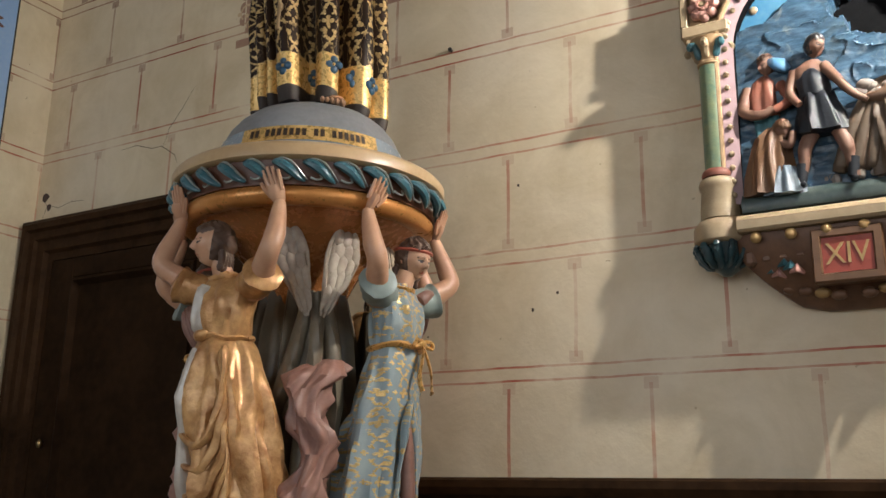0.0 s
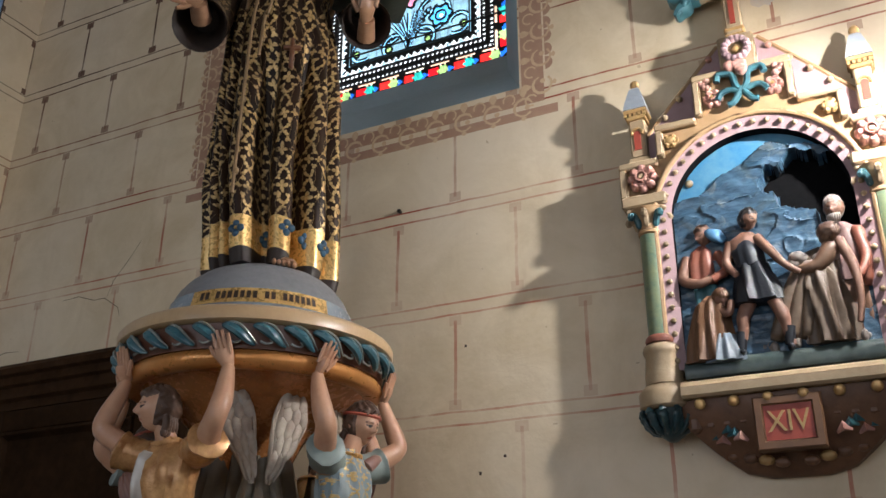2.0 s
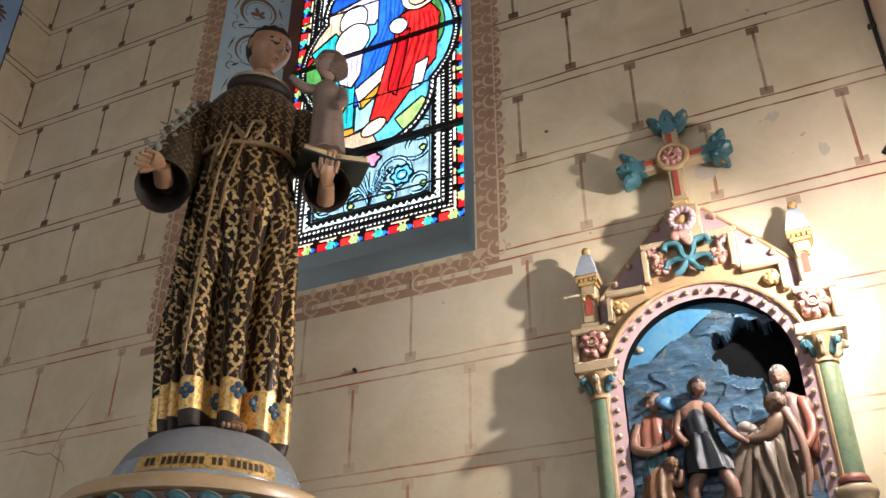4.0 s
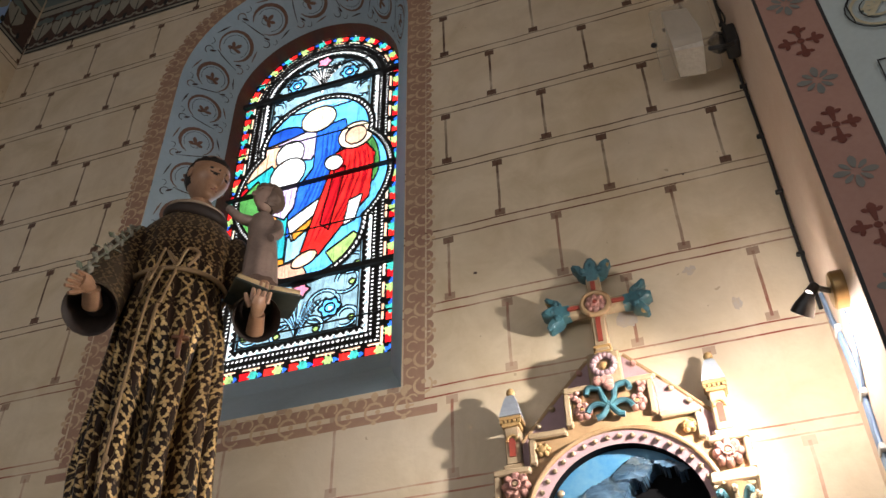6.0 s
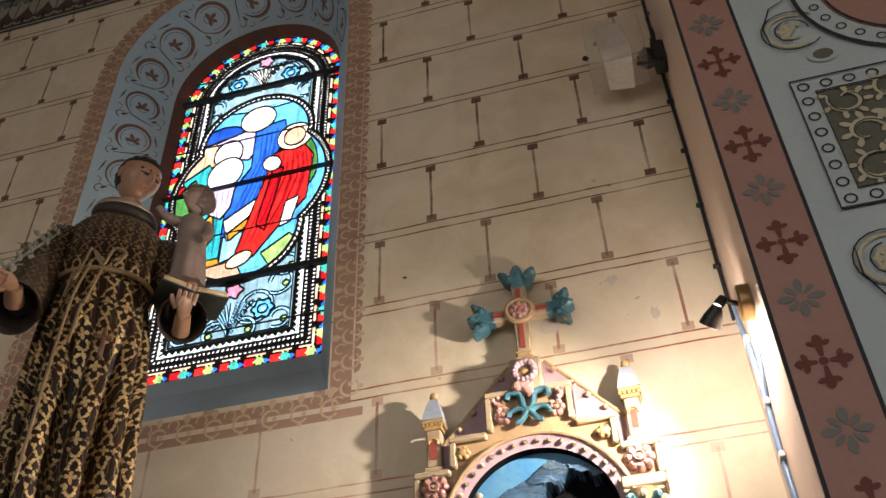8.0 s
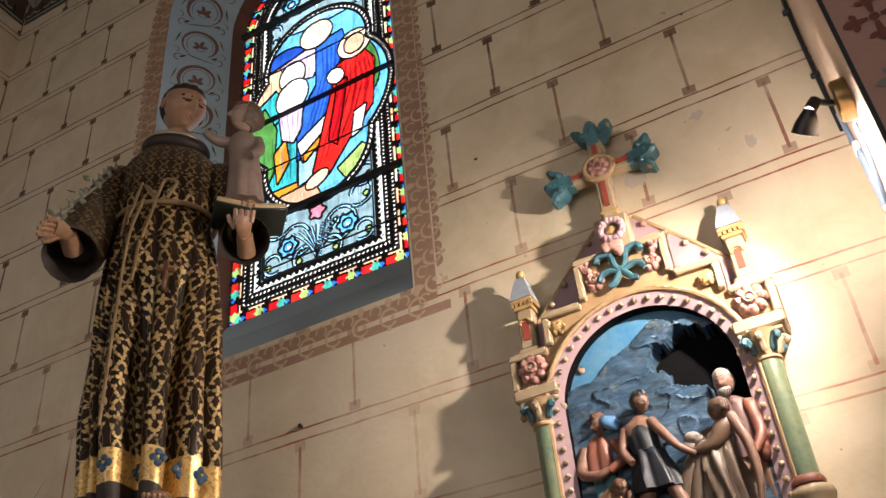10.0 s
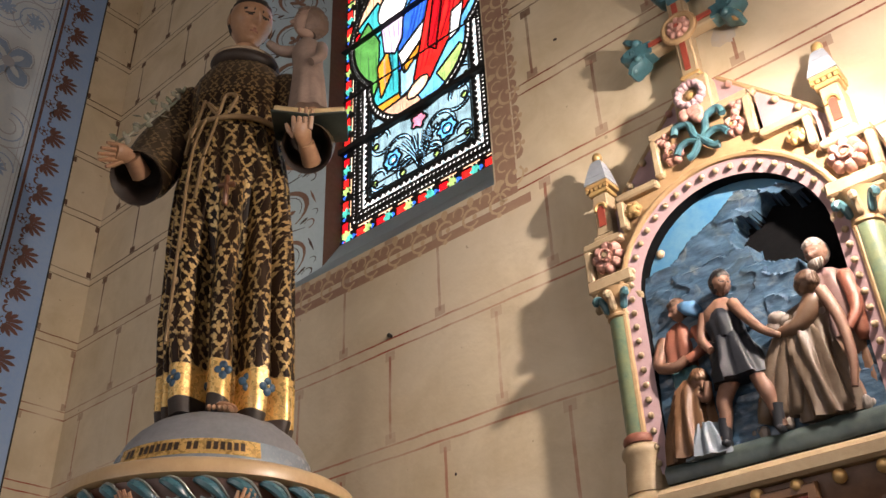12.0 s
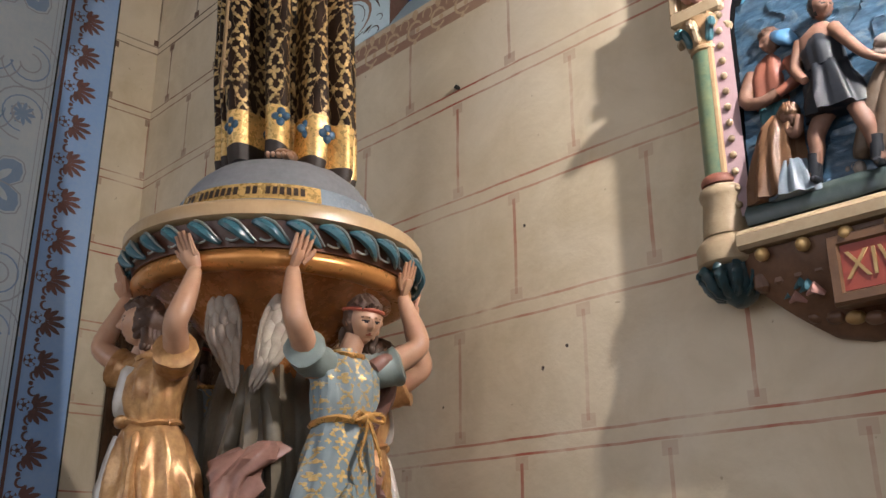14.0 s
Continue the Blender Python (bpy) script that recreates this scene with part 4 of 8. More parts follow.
def stroke(pts, w=0.0045, fine=False):
    """A fold painted on the glass in a deeper tint of the pane that it crosses, tapered to both ends."""
    m = np.zeros(U.shape, bool)
    n = len(pts) - 1
    for k, ((x0, z0), (x1, z1)) in enumerate(zip(pts, pts[1:])):
        t = np.clip(((U - x0) * (x1 - x0) + (V - z0) * (z1 - z0)) / ((x1 - x0) ** 2 + (z1 - z0) ** 2), 0, 1)
        m |= np.hypot(U - x0 - t * (x1 - x0), V - z0 - t * (z1 - z0)) < w * (0.35 + 0.65 * np.sin(np.pi * (k + t) / n))
    for j, i in zip(*np.nonzero(m & m_)):
        tint = name[j, i].split("#")[0]
        if fine and tint != "lead":
            name[j, i] = "lead"
        elif tint in DARKER:
            name[j, i] = DARKER[tint] + "#shade" + tint


for k in range(6):
    stroke([(0.13 + 0.024 * k, 4.68 - 0.008 * k), (0.115 + 0.028 * k, 4.52 - 0.01 * k), (0.06 + 0.033 * k + 0.01 * (k % 2), 4.32 + 0.01 * k), (0.01 + 0.030 * k, 4.13 + 0.022 * k)], 0.0055 + 0.003 * (k % 2))
for k in range(4):
    stroke([(0.03 + 0.025 * k, 4.84), (0.035 + 0.020 * k, 4.66), (-0.02 + 0.022 * k, 4.46), (-0.08 + 0.026 * k, 4.28)], 0.005 + 0.003 * (k % 2))
    stroke([(-0.28 + 0.045 * k, 4.40), (-0.275 + 0.046 * k, 4.26), (-0.26 + 0.042 * k, 4.12)], 0.006)
    stroke([(-0.17 + 0.024 * k, 4.68), (-0.185 + 0.030 * k, 4.60), (-0.17 + 0.022 * k, 4.52)], 0.004)
    stroke([(-0.19 + 0.03 * k, 4.50), (-0.17 + 0.022 * k, 4.40)], 0.004)
    stroke([(-0.35 + 0.05 * k, 4.76 + 0.01 * k), (-0.33 + 0.04 * k, 4.62)], 0.004)
    stroke([(0.20 + 0.025 * k, 4.70), (0.235 + 0.02 * k, 4.55), (0.22 + 0.02 * k, 4.44)], 0.004)
    stroke([(-0.13 + 0.09 * k, 5.035 - 0.01 * k), (-0.05 + 0.08 * k, 5.02), (0.02 + 0.07 * k, 5.005)], 0.004)
for cx, cz, r in ((0.0, 4.93, 0.070), (-0.13, 4.73, 0.058), (0.20, 4.75, 0.070)):      # beaded discs
    q, a = np.hypot(U - cx, V - cz), np.arctan2(V - cz, U - cx)
    lay(m_ & (np.abs(q - r) < 0.004) & (np.mod(a * r / 0.011, 1) < 0.45) & (name != "lead"), "tan#bead")
name[~inside] = ""

win = thing("window_1", "arched stained glass window with a red bordered medallion", "window", kind="structure")
xs, zs = GX - GR + np.arange(nx + 1) * CELL, GZ0 + np.arange(nz + 1) * CELL


def cell_mesh(nm, mask, depth, mat, parent):
    jj, ii = np.nonzero(mask)
    keys = np.concatenate([jj * (nx + 1) + ii, jj * (nx + 1) + ii + 1, (jj + 1) * (nx + 1) + ii + 1, (jj + 1) * (nx + 1) + ii])
    uq, inv = np.unique(keys, return_inverse=True)
    n = len(jj)
    faces = inv.reshape(4, n).T
    verts = np.stack([xs[uq % (nx + 1)], np.full(len(uq), depth), zs[uq // (nx + 1)]], 1)
    me = bpy.data.meshes.new(nm)
    me.from_pydata(verts.tolist(), [], faces.tolist())
    me.materials.append(M[mat])
    ob = new(nm, me)
    ob.parent = parent
    return ob


for label in sorted(set(name[inside].tolist())):
    tint = label.split("#")[0]
    if tint == "lead":
        lead = cell_mesh("lead_came", name == label, GY - 0.004, "lead", win)
        sol = lead.modifiers.new("depth", "SOLIDIFY")
        sol.thickness, sol.offset = 0.008, 0
        tagged(lead, "black lead lines and blackened glass between the panes")
    else:
        cell_mesh("pane", name == label, GY, "glass_" + tint, win)
for z in (3.945, 4.50, 5.145):                                                # iron saddle bars
    bm = bmesh.new()
    box(bm, GX - GR - 0.01, GX + GR + 0.01, GY - 0.03, GY - 0.006, z - 0.013 if z != 4.5 else z - 0.005, z + 0.013 if z != 4.5 else z + 0.005, 0, 0.002)
    part("saddle_bar", bm, "lead", win, "black iron saddle bar", smooth=False)
for z in (3.70, 4.22, 4.80, 5.30):
    bm = bmesh.new()
    tube(bm, [(GX - math.sqrt(max(0.01, GR ** 2 - max(0, z - GSPRING) ** 2)), GY - 0.010, z), (GX + math.sqrt(max(0.01, GR ** 2 - max(0, z - GSPRING) ** 2)), GY - 0.010, z)], 0.004, 6)
    part("saddle_bar", bm, "lead", win)

# ---- materials of the carved pieces ----
M["skin"] = paint("painted_flesh", (0.56, 0.33, 0.205), (0.42, 0.19, 0.11), 0.42, big=9, fine=50, amount=0.6, bump=0.12, coat=0.15)
M["skin_dark"] = paint("shaded_painted_flesh", (0.38, 0.22, 0.13), (0.22, 0.11, 0.06), 0.34, big=12, fine=70, amount=0.7, bump=0.15, coat=0.1)
M["hair"] = paint("brown_painted_hair", (0.11, 0.062, 0.040), (0.05, 0.028, 0.020), 0.5, big=30, fine=120)
M["hair_black"] = paint("black_painted_hair", (0.010, 0.008, 0.007), (0.022, 0.017, 0.014), 0.7, big=30)
M["headband"] = paint("red_headband", (0.42, 0.10, 0.06), None, 0.45)
M["gold_cloth"] = paint("gilded_ochre_drapery", (0.68, 0.40, 0.17), (0.30, 0.12, 0.035), 0.34, 0.30, big=16, fine=60, amount=1.0, bump=0.6)
M["gold"] = paint("old_gilding", (0.78, 0.46, 0.15), (0.45, 0.21, 0.06), 0.28, 0.5, big=8, fine=60, amount=0.7)
M["gold_brown"] = paint("bronzed_brown", (0.54, 0.225, 0.07), (0.34, 0.12, 0.035), 0.26, 0.30, big=6, fine=50, amount=0.7)
M["white_cloth"] = paint("silvered_white_drapery", (0.48, 0.44, 0.39), (0.34, 0.27, 0.20), 0.32, 0.3, big=10, amount=0.6)
M["rose_cloth"] = paint("dusty_rose_drapery", (0.27, 0.135, 0.10), (0.13, 0.065, 0.05), 0.42, big=8, amount=0.7)
M["rose_swirl"] = paint("faded_rose_mantle", (0.36, 0.195, 0.15), (0.17, 0.08, 0.058), 0.42, big=9, amount=0.7)
M["grey_cloth"] = paint("grey_olive_drapery", (0.19, 0.16, 0.11), (0.11, 0.085, 0.06), 0.45, big=8, amount=0.7)
M["feather"] = paint("ivory_feathers", (0.44, 0.38, 0.30), (0.22, 0.155, 0.12), 0.45, big=14, amount=0.8)
M["rim_cream"] = paint("cream_ochre_rim", (0.54, 0.38, 0.21), (0.40, 0.26, 0.13), 0.36, big=7, fine=60, amount=0.6, coat=0.2)
M["dome"] = paint("slate_grey_dome", (0.24, 0.245, 0.26), (0.15, 0.155, 0.165), 0.48, big=5, fine=70, amount=0.7, coat=0.08)
M["dome_band"] = paint("blue_white_dome_band", (0.30, 0.36, 0.42), (0.10, 0.11, 0.13), 0.25, big=7, amount=0.7, coat=0.3)
M["teal_leaf"] = paint("teal_carved_leaf", (0.05, 0.15, 0.185), (0.025, 0.08, 0.105), 0.30, big=20, fine=90, amount=0.8, coat=0.3)
M["frieze_red"] = paint("red_brown_frieze", (0.14, 0.055, 0.030), (0.05, 0.025, 0.018), 0.4, big=14)
M["name_ink"] = paint("dark_brown_lettering", (0.05, 0.03, 0.02), None, 0.4)
M["rope"] = paint("straw_cord", (0.30, 0.20, 0.10), (0.16, 0.10, 0.05), 0.5, 0.3, big=25)
M["page"] = paint("yellowed_pages", (0.60, 0.46, 0.25), (0.46, 0.32, 0.16), 0.5, 0.1, big=25)
M["cover"] = paint("dark_green_cover", (0.02, 0.03, 0.025), None, 0.4)
M["child_cloth"] = paint("dusty_lilac_tunic", (0.30, 0.22, 0.18), (0.18, 0.13, 0.11), 0.5, big=14, amount=0.8)
M["lily"] = paint("dusty_lily_leaves", (0.10, 0.12, 0.07), (0.34, 0.31, 0.26), 0.6, big=30, amount=0.9)
M["stone_base"] = paint("grey_plinth_stone", (0.36, 0.33, 0.28), (0.26, 0.23, 0.19), 0.6)


def brocade(name, ground, ground2, gold, wide, high, dusty, on_cloth, stems=True):
    """Cloth with a woven gold pattern: crossing stems, a cross-shaped flower in each field, trefoils round it; rubbed and dusty in places."""
    m = bpy.data.materials.new(name)
    nt, b = links(m)
    p = place_of(nt)
    f, g = noisy(nt, p, 6.0, 5, 0.6), noisy(nt, p, 70.0, 3)
    sep = nt.nodes.new("ShaderNodeSeparateXYZ")
    if on_cloth:
        uvn = nt.nodes.new("ShaderNodeUVMap")
        uvn.uv_map = "cloth"
        src = uvn.outputs[0]
    else:
        turn = nt.nodes.new("ShaderNodeMapping")
        turn.inputs["Rotation"].default_value = (radians(90), 0, 0)
        nt.links.new(p, turn.inputs[0])
        src = turn.outputs[0]
    w = nt.nodes.new("ShaderNodeTexNoise")
    w.inputs["Scale"].default_value, w.inputs["Detail"].default_value = 16.0, 3.0
    nt.links.new(p, w.inputs["Vector"])
    v = nt.nodes.new("ShaderNodeVectorMath")
    v.operation = "MULTIPLY_ADD"
    nt.links.new(w.outputs["Color"], v.inputs[0])
    v.inputs[1].default_value = (wide * 0.6, wide * 0.6, wide * 0.6)
    nt.links.new(src, v.inputs[2])
    nt.links.new(v.outputs[0], sep.inputs[0])
    C = lambda op, x, y=0.0, z=None: calc(nt, op, x, y, z)
    fu = C("SUBTRACT", C("FRACT", C("DIVIDE", sep.outputs["X"], wide)), 0.5)
    fv = C("SUBTRACT", C("FRACT", C("DIVIDE", sep.outputs["Y"], high)), 0.5)
    au, av = C("ABSOLUTE", fu), C("ABSOLUTE", fv)
    lobe = C("COSINE", C("MULTIPLY", fv, math.pi))
    stem1 = step(nt, C("ABSOLUTE", C("SUBTRACT", au, C("MULTIPLY", lobe, 0.49))), 0.012, 0.004)
    stem2 = C("MULTIPLY", step(nt, C("ABSOLUTE", C("SUBTRACT", au, C("MULTIPLY", C("ABSOLUTE", C("SINE", C("MULTIPLY", fv, math.pi))), 0.34))), 0.011, 0.004), C("GREATER_THAN", av, 0.22))

    def bloom(x, y, size, count, round_, phase=0.0):
        x, y = C("MULTIPLY", x, wide), C("MULTIPLY", y, high)
        r = C("SQRT", C("ADD", C("MULTIPLY", x, x), C("MULTIPLY", y, y)))
        a = C("ABSOLUTE", C("COSINE", C("ADD", C("MULTIPLY", C("ARCTAN2", y, x), count), phase)))
        reach = C("MULTIPLY", C("ADD", C("MULTIPLY", C("POWER", a, round_), 0.85), 0.15), size)
        return step(nt, C("DIVIDE", r, reach), 1.08, 0.92)
    big = bloom(fu, fv, high * 0.165, 2.0, 0.75)
    tre = bloom(C("SUBTRACT", au, 0.25), C("SUBTRACT", av, 0.235), high * 0.085, 1.5, 0.5, 0.6)
    side = bloom(C("SUBTRACT", au, 0.5), fv, high * 0.090, 2.0, 0.6)
    bud = bloom(fu, C("SUBTRACT", av, 0.5), high * 0.075, 1.0, 0.9, math.pi / 2)
    leaf_ = bloom(C("SUBTRACT", au, 0.15), C("SUBTRACT", av, 0.40), high * 0.082, 1.0, 0.8, 0.9)
    k = C("MAXIMUM", C("MAXIMUM", big, tre), C("MAXIMUM", C("MAXIMUM", side, bud), leaf_))
    if stems:
        k = C("MAXIMUM", k, C("MULTIPLY", C("MAXIMUM", stem1, stem2), 0.62))
    k = C("MULTIPLY", k, step(nt, C("ADD", noisy(nt, p, 13.0, 5, 0.65), C("MULTIPLY", g, 0.5)), 0.56, 0.72))
    base = mixed(nt, step(nt, f, 0.4, 0.65), ground, ground2)
    gd = mixed(nt, step(nt, g, 0.35, 0.7), gold, tuple(x * 0.55 for x in gold))
    col = mixed(nt, k, base, gd)
    geo = nt.nodes.new("ShaderNodeNewGeometry")
    up = nt.nodes.new("ShaderNodeSeparateXYZ")
    nt.links.new(geo.outputs["Normal"], up.inputs[0])
    d = C("MULTIPLY", step(nt, C("ADD", up.outputs["Z"], C("MULTIPLY", f, 0.5)), 0.25, 0.9), dusty)
    col = mixed(nt, d, col, (0.15, 0.115, 0.080))
    plug(nt, b.inputs["Base Color"], col)
    plug(nt, b.inputs["Specular IOR Level"], C("ADD", 0.14, C("MULTIPLY", k, 0.5)))
    plug(nt, b.inputs["Metallic"], C("MULTIPLY", k, C("SUBTRACT", 0.60, C("MULTIPLY", d, 0.5))))
    plug(nt, b.inputs["Roughness"], C("ADD", C("MULTIPLY", d, 0.35), C("ADD", 0.28, C("MULTIPLY", g, 0.2))))
    bumped(nt, b, C("ADD", k, C("MULTIPLY", g, 0.3)), 0.4, 0.002)
    return m


M["habit"] = brocade("brown_gold_brocade", (0.011, 0.006, 0.004), (0.030, 0.015, 0.008), (0.66, 0.45, 0.19), 0.057, 0.100, 0.5, True)
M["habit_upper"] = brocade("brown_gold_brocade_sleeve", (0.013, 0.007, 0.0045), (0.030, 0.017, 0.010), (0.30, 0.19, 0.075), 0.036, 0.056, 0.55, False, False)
M["habit_plain"] = paint("plain_dark_brown_cloth", (0.018, 0.011, 0.008), (0.040, 0.024, 0.016), 0.6, big=14, amount=0.7)
M["hem_gold"] = paint("gilded_hem", (0.80, 0.54, 0.20), (0.46, 0.26, 0.08), 0.28, 0.45, big=20, fine=90, amount=0.8, bump=0.5)
M["quatrefoil"] = paint("blue_enamel_motif", (0.025, 0.085, 0.15), (0.02, 0.04, 0.07), 0.3, big=40)
M["blue_cloth"] = brocade("blue_gold_brocade", (0.23, 0.29, 0.31), (0.33, 0.38, 0.38), (0.74, 0.50, 0.19), 0.042, 0.062, 0.2, False, False)


def cuff(bm, tip, inward, r, mi):
    """Open the end of the sleeve made last and line it."""
    bm.faces.ensure_lookup_table()
    bm.faces.remove(bm.faces[-1])
    tip, d = Vector(tip), Vector(inward).normalized()
    tube(bm, [tip, tip + d * 0.004, tip + d * 0.035, tip + d * 0.075], [r, r * 0.93, r * 0.86, r * 0.5], 20, mi)
    bm.faces.ensure_lookup_table()
    bm.faces.remove(bm.faces[-2])


def ring_at(c, rx, ry, z, n, wave):
    return [(c[0] + rx * (1 + wave(a, z)) * math.cos(a), c[1] + ry * (1 + wave(a, z)) * math.sin(a), z) for a in (2 * math.pi * k / n for k in range(n))]


def gown(bm, rows, n, wave, mi=0, mat_of=None):
    """Draped cloth: rows of (z, half width, half depth, x, y) from below upwards."""
    dense = []
    for r0, r1 in zip(rows, rows[1:]):
        k = max(1, int((r1[0] - r0[0]) / 0.018))
        dense += [[a + (b - a) * i / k for a, b in zip(r0, r1)] for i in range(k)]
    dense.append(list(rows[-1]))
    first = len(bm.faces)
    ring_faces(bm, [ring_at((x, y), rx, ry, z, n, wave) for z, rx, ry, x, y in dense], mi)
    if mat_of:
        bm.faces.ensure_lookup_table()
        for f in bm.faces[first:]:
            f.material_index = mat_of(f.calc_center_median())


def hand_shape(bm, wrist, palm, tip, side, mi, r=0.012):
    """A palm and four fingers from wrist to tip; side points across the fingers."""
    w, p, t, s = Vector(wrist), Vector(palm), Vector(tip), Vector(side).normalized()
    tube(bm, [w, w.lerp(p, 0.5), p, p.lerp(t, 0.25)], [r * 1.1, r * 1.45, r * 1.7, r * 1.4], 10, mi, 0.6)
    for i in range(4):
        o = s * (i - 1.5) * r * 0.82
        k = 1.0 if i in (1, 2) else 0.86
        a = p + o
        b = p.lerp(t, k) + o * 1.25
        tube(bm, [a, a.lerp(b, 0.5), b], [r * 0.48, r * 0.44, r * 0.30], 6, mi)
    tube(bm, [p - s * r * 1.2 - (t - p) * 0.25, p - s * r * 2.2 + (t - p) * 0.1, p - s * r * 2.6 + (t - p) * 0.35], [r * 0.5, r * 0.48, r * 0.3], 6, mi)


def head_shape(bm, c, r, yaw, nod, skin, hair, style, eye=7, lip=8, rows=44, seg=56):
    """A carved head in one skin: skull, brow, sockets, nose, lips and chin pressed out of an egg, with hair raised over it."""
    R = Matrix.Rotation(radians(yaw), 3, "Z") @ Matrix.Rotation(radians(nod), 3, "X")
    c = Vector(c)
    bell = lambda v, mid, w: math.exp(-((v - mid) / w) ** 2)
    rings, kinds = [], {}
    for j in range(rows + 1):
        th = math.pi * (0.02 + 0.96 * j / rows)
        ring = []
        for i in range(seg):
            f = 2 * i / seg - 1                           # closer together at the face
            a = math.pi * (0.62 * f + 0.38 * f ** 3)
            x, y, z = 0.76 * math.sin(th) * math.sin(a), -0.94 * math.sin(th) * math.cos(a), 1.06 * math.cos(th)
            low = max(0.0, -z - 0.05)
            x *= 1 - 0.36 * low ** 1.2
            if y > 0:
                y *= 1 - 0.42 * low
            ax, mat = abs(x), skin
            if y < 0:
                y *= 1 - 0.10 * low
                fr = min(1.0, -y / 0.35)
                nose = max(0.0, (0.16 - z) / 0.50) if z > -0.34 else max(0.0, 1 - (-0.34 - z) / 0.09)
                g = 0.29 * nose * bell(x, 0, 0.085 + 0.05 * max(0.0, -z)) if z < 0.16 else 0.0
                g += 0.045 * bell(z, 0.15, 0.08) * bell(ax, 0.26, 0.24) - 0.110 * bell(ax, 0.27, 0.15) * bell(z, 0.00, 0.10) + 0.045 * bell(ax, 0.28, 0.11) * bell(z, -0.02, 0.055)
                g += 0.04 * bell(ax, 0.40, 0.18) * bell(z, -0.28, 0.16) + bell(x, 0, 0.19) * (0.055 * bell(z, -0.555, 0.040) + 0.060 * bell(z, -0.655, 0.048) - 0.02 * bell(z, -0.605, 0.02))
                g += 0.085 * bell(x, 0, 0.22) * bell(z, -0.90, 0.12) - 0.03 * bell(x, 0, 0.25) * bell(z, -0.76, 0.05)
                y -= g * fr
                if ((ax - 0.28) / 0.145) ** 2 + ((z + 0.010) / 0.072) ** 2 < 1:
                    mat = eye
                elif abs(z - 0.185 + 1.2 * (ax - 0.27) ** 2) < 0.028 and 0.11 < ax < 0.47:
                    mat = hair
                elif (x / 0.16) ** 2 + ((z + 0.605) / 0.058) ** 2 < 1:
                    mat = lip
            if style == "tonsure":
                ring_hair = 0.44 < z < 0.70 if y < 0.05 else -0.45 < z < 0.70
                if ring_hair:
                    mat = hair
            else:
                edge = 0.50 + 0.08 * math.cos(5 * a)
                if z > edge or (y > -0.22 and z > -0.75):
                    mat = hair
            k = 1.0
            if mat == hair and (z > 0.3 or y > -0.22):
                k = 1.035 if style == "tonsure" else 1.15
                k += (0.02 if style == "tonsure" else 0.055) * math.sin(11 * a + 4 * math.sin(7 * z)) + (0.02 if style == "tonsure" else 0.045) * noise.noise(Vector((x * 6, y * 6, z * 6)))
            ring.append(c + R @ (Vector((x * k, y * k, z * k)) * r))
            kinds[j, i] = mat
        rings.append(ring)
    first = len(bm.faces)
    ring_faces(bm, rings, skin)
    bm.faces.ensure_lookup_table()
    for j in range(rows):
        for i in range(seg):
            bm.faces[first + j * seg + i].material_index = kinds[j, i]
    bm.faces[first + rows * seg].material_index = kinds[0, 0]
    for s in (-1, 1):
        egg(bm, c + R @ (Vector((0.76 * s, 0.02, -0.06)) * r), (0.07 * r, 0.15 * r, 0.23 * r), skin, 10, 8, R)
        if style == "curls":                              # locks that fall behind the neck
            for k in range(4):
                o = Vector((s * (0.70 - 0.16 * k), 0.30 + 0.16 * k, -0.35)) * r
                tube(bm, curve([c + R @ o, c + R @ (o + Vector((0.10 * s, 0.08, -0.35)) * r), c + R @ (o + Vector((-0.02 * s, 0.10, -0.70)) * r), c + R @ (o + Vector((0.08 * s, 0.02, -1.0)) * r)], 4), [0.10 * r] + [0.19 * r, 0.16 * r] * 5 + [0.12 * r, 0.05 * r], 8, hair)


# ---- pedestal with four angels under a round table, and the saint on it ----
PED = pose(-1.408, 1.738, 0, 0, 0, 30)
ped = thing("pedestal", "round gilded pedestal top held up by four painted angels", "pedestal", PED)
bm = bmesh.new()
lathe(bm, [(0.085, 1.20), (0.09, 1.90), (0.10, 1.98), (0.125, 2.03), (0.175, 2.085), (0.235, 2.120), (0.268, 2.135), (0.285, 2.138)], seg=48)
part("cove", bm, "gold_brown", ped, "bronzed brown flaring underside")
bm = bmesh.new()
lathe(bm, [(0.16, 1.201), (0.15, 1.45), (0.135, 1.70), (0.12, 1.85), (0.098, 1.96)], seg=96, wave=lambda a, z: 0.08 * math.cos(14 * a + 3 * z) + 0.06 * math.cos(23 * a - 2 * z))
part("trunk_drapery", bm, "grey_cloth", ped, "grey olive drapery round the trunk", True, 60)
bm = bmesh.new()
lathe(bm, [(0.268, 2.133), (0.286, 2.129), (0.300, 2.134), (0.308, 2.145), (0.308, 2.157), (0.300, 2.167), (0.28, 2.168)], seg=64)
M["roll"] = paint("bronzed_orange_gilding", (0.66, 0.30, 0.085), (0.40, 0.16, 0.04), 0.30, 0.45, big=7, fine=50, amount=0.7)
part("roll_moulding", bm, "roll", ped, "gilded roll moulding")
bm = bmesh.new()
lathe(bm, [(0.28, 2.167), (0.306, 2.168), (0.310, 2.19), (0.314, 2.222), (0.29, 2.223)], seg=64)
part("leaf_frieze", bm, "frieze_red", ped)
bm = bmesh.new()
lathe(bm, [(0.30, 2.2225), (0.322, 2.2225), (0.331, 2.228), (0.332, 2.250), (0.327, 2.257), (0.318, 2.263), (0.29, 2.272), (0.25, 2.278), (0.20, 2.279)], seg=64)
part("rim", bm, "rim_cream", ped, "cream moulded rim")
bm = bmesh.new()
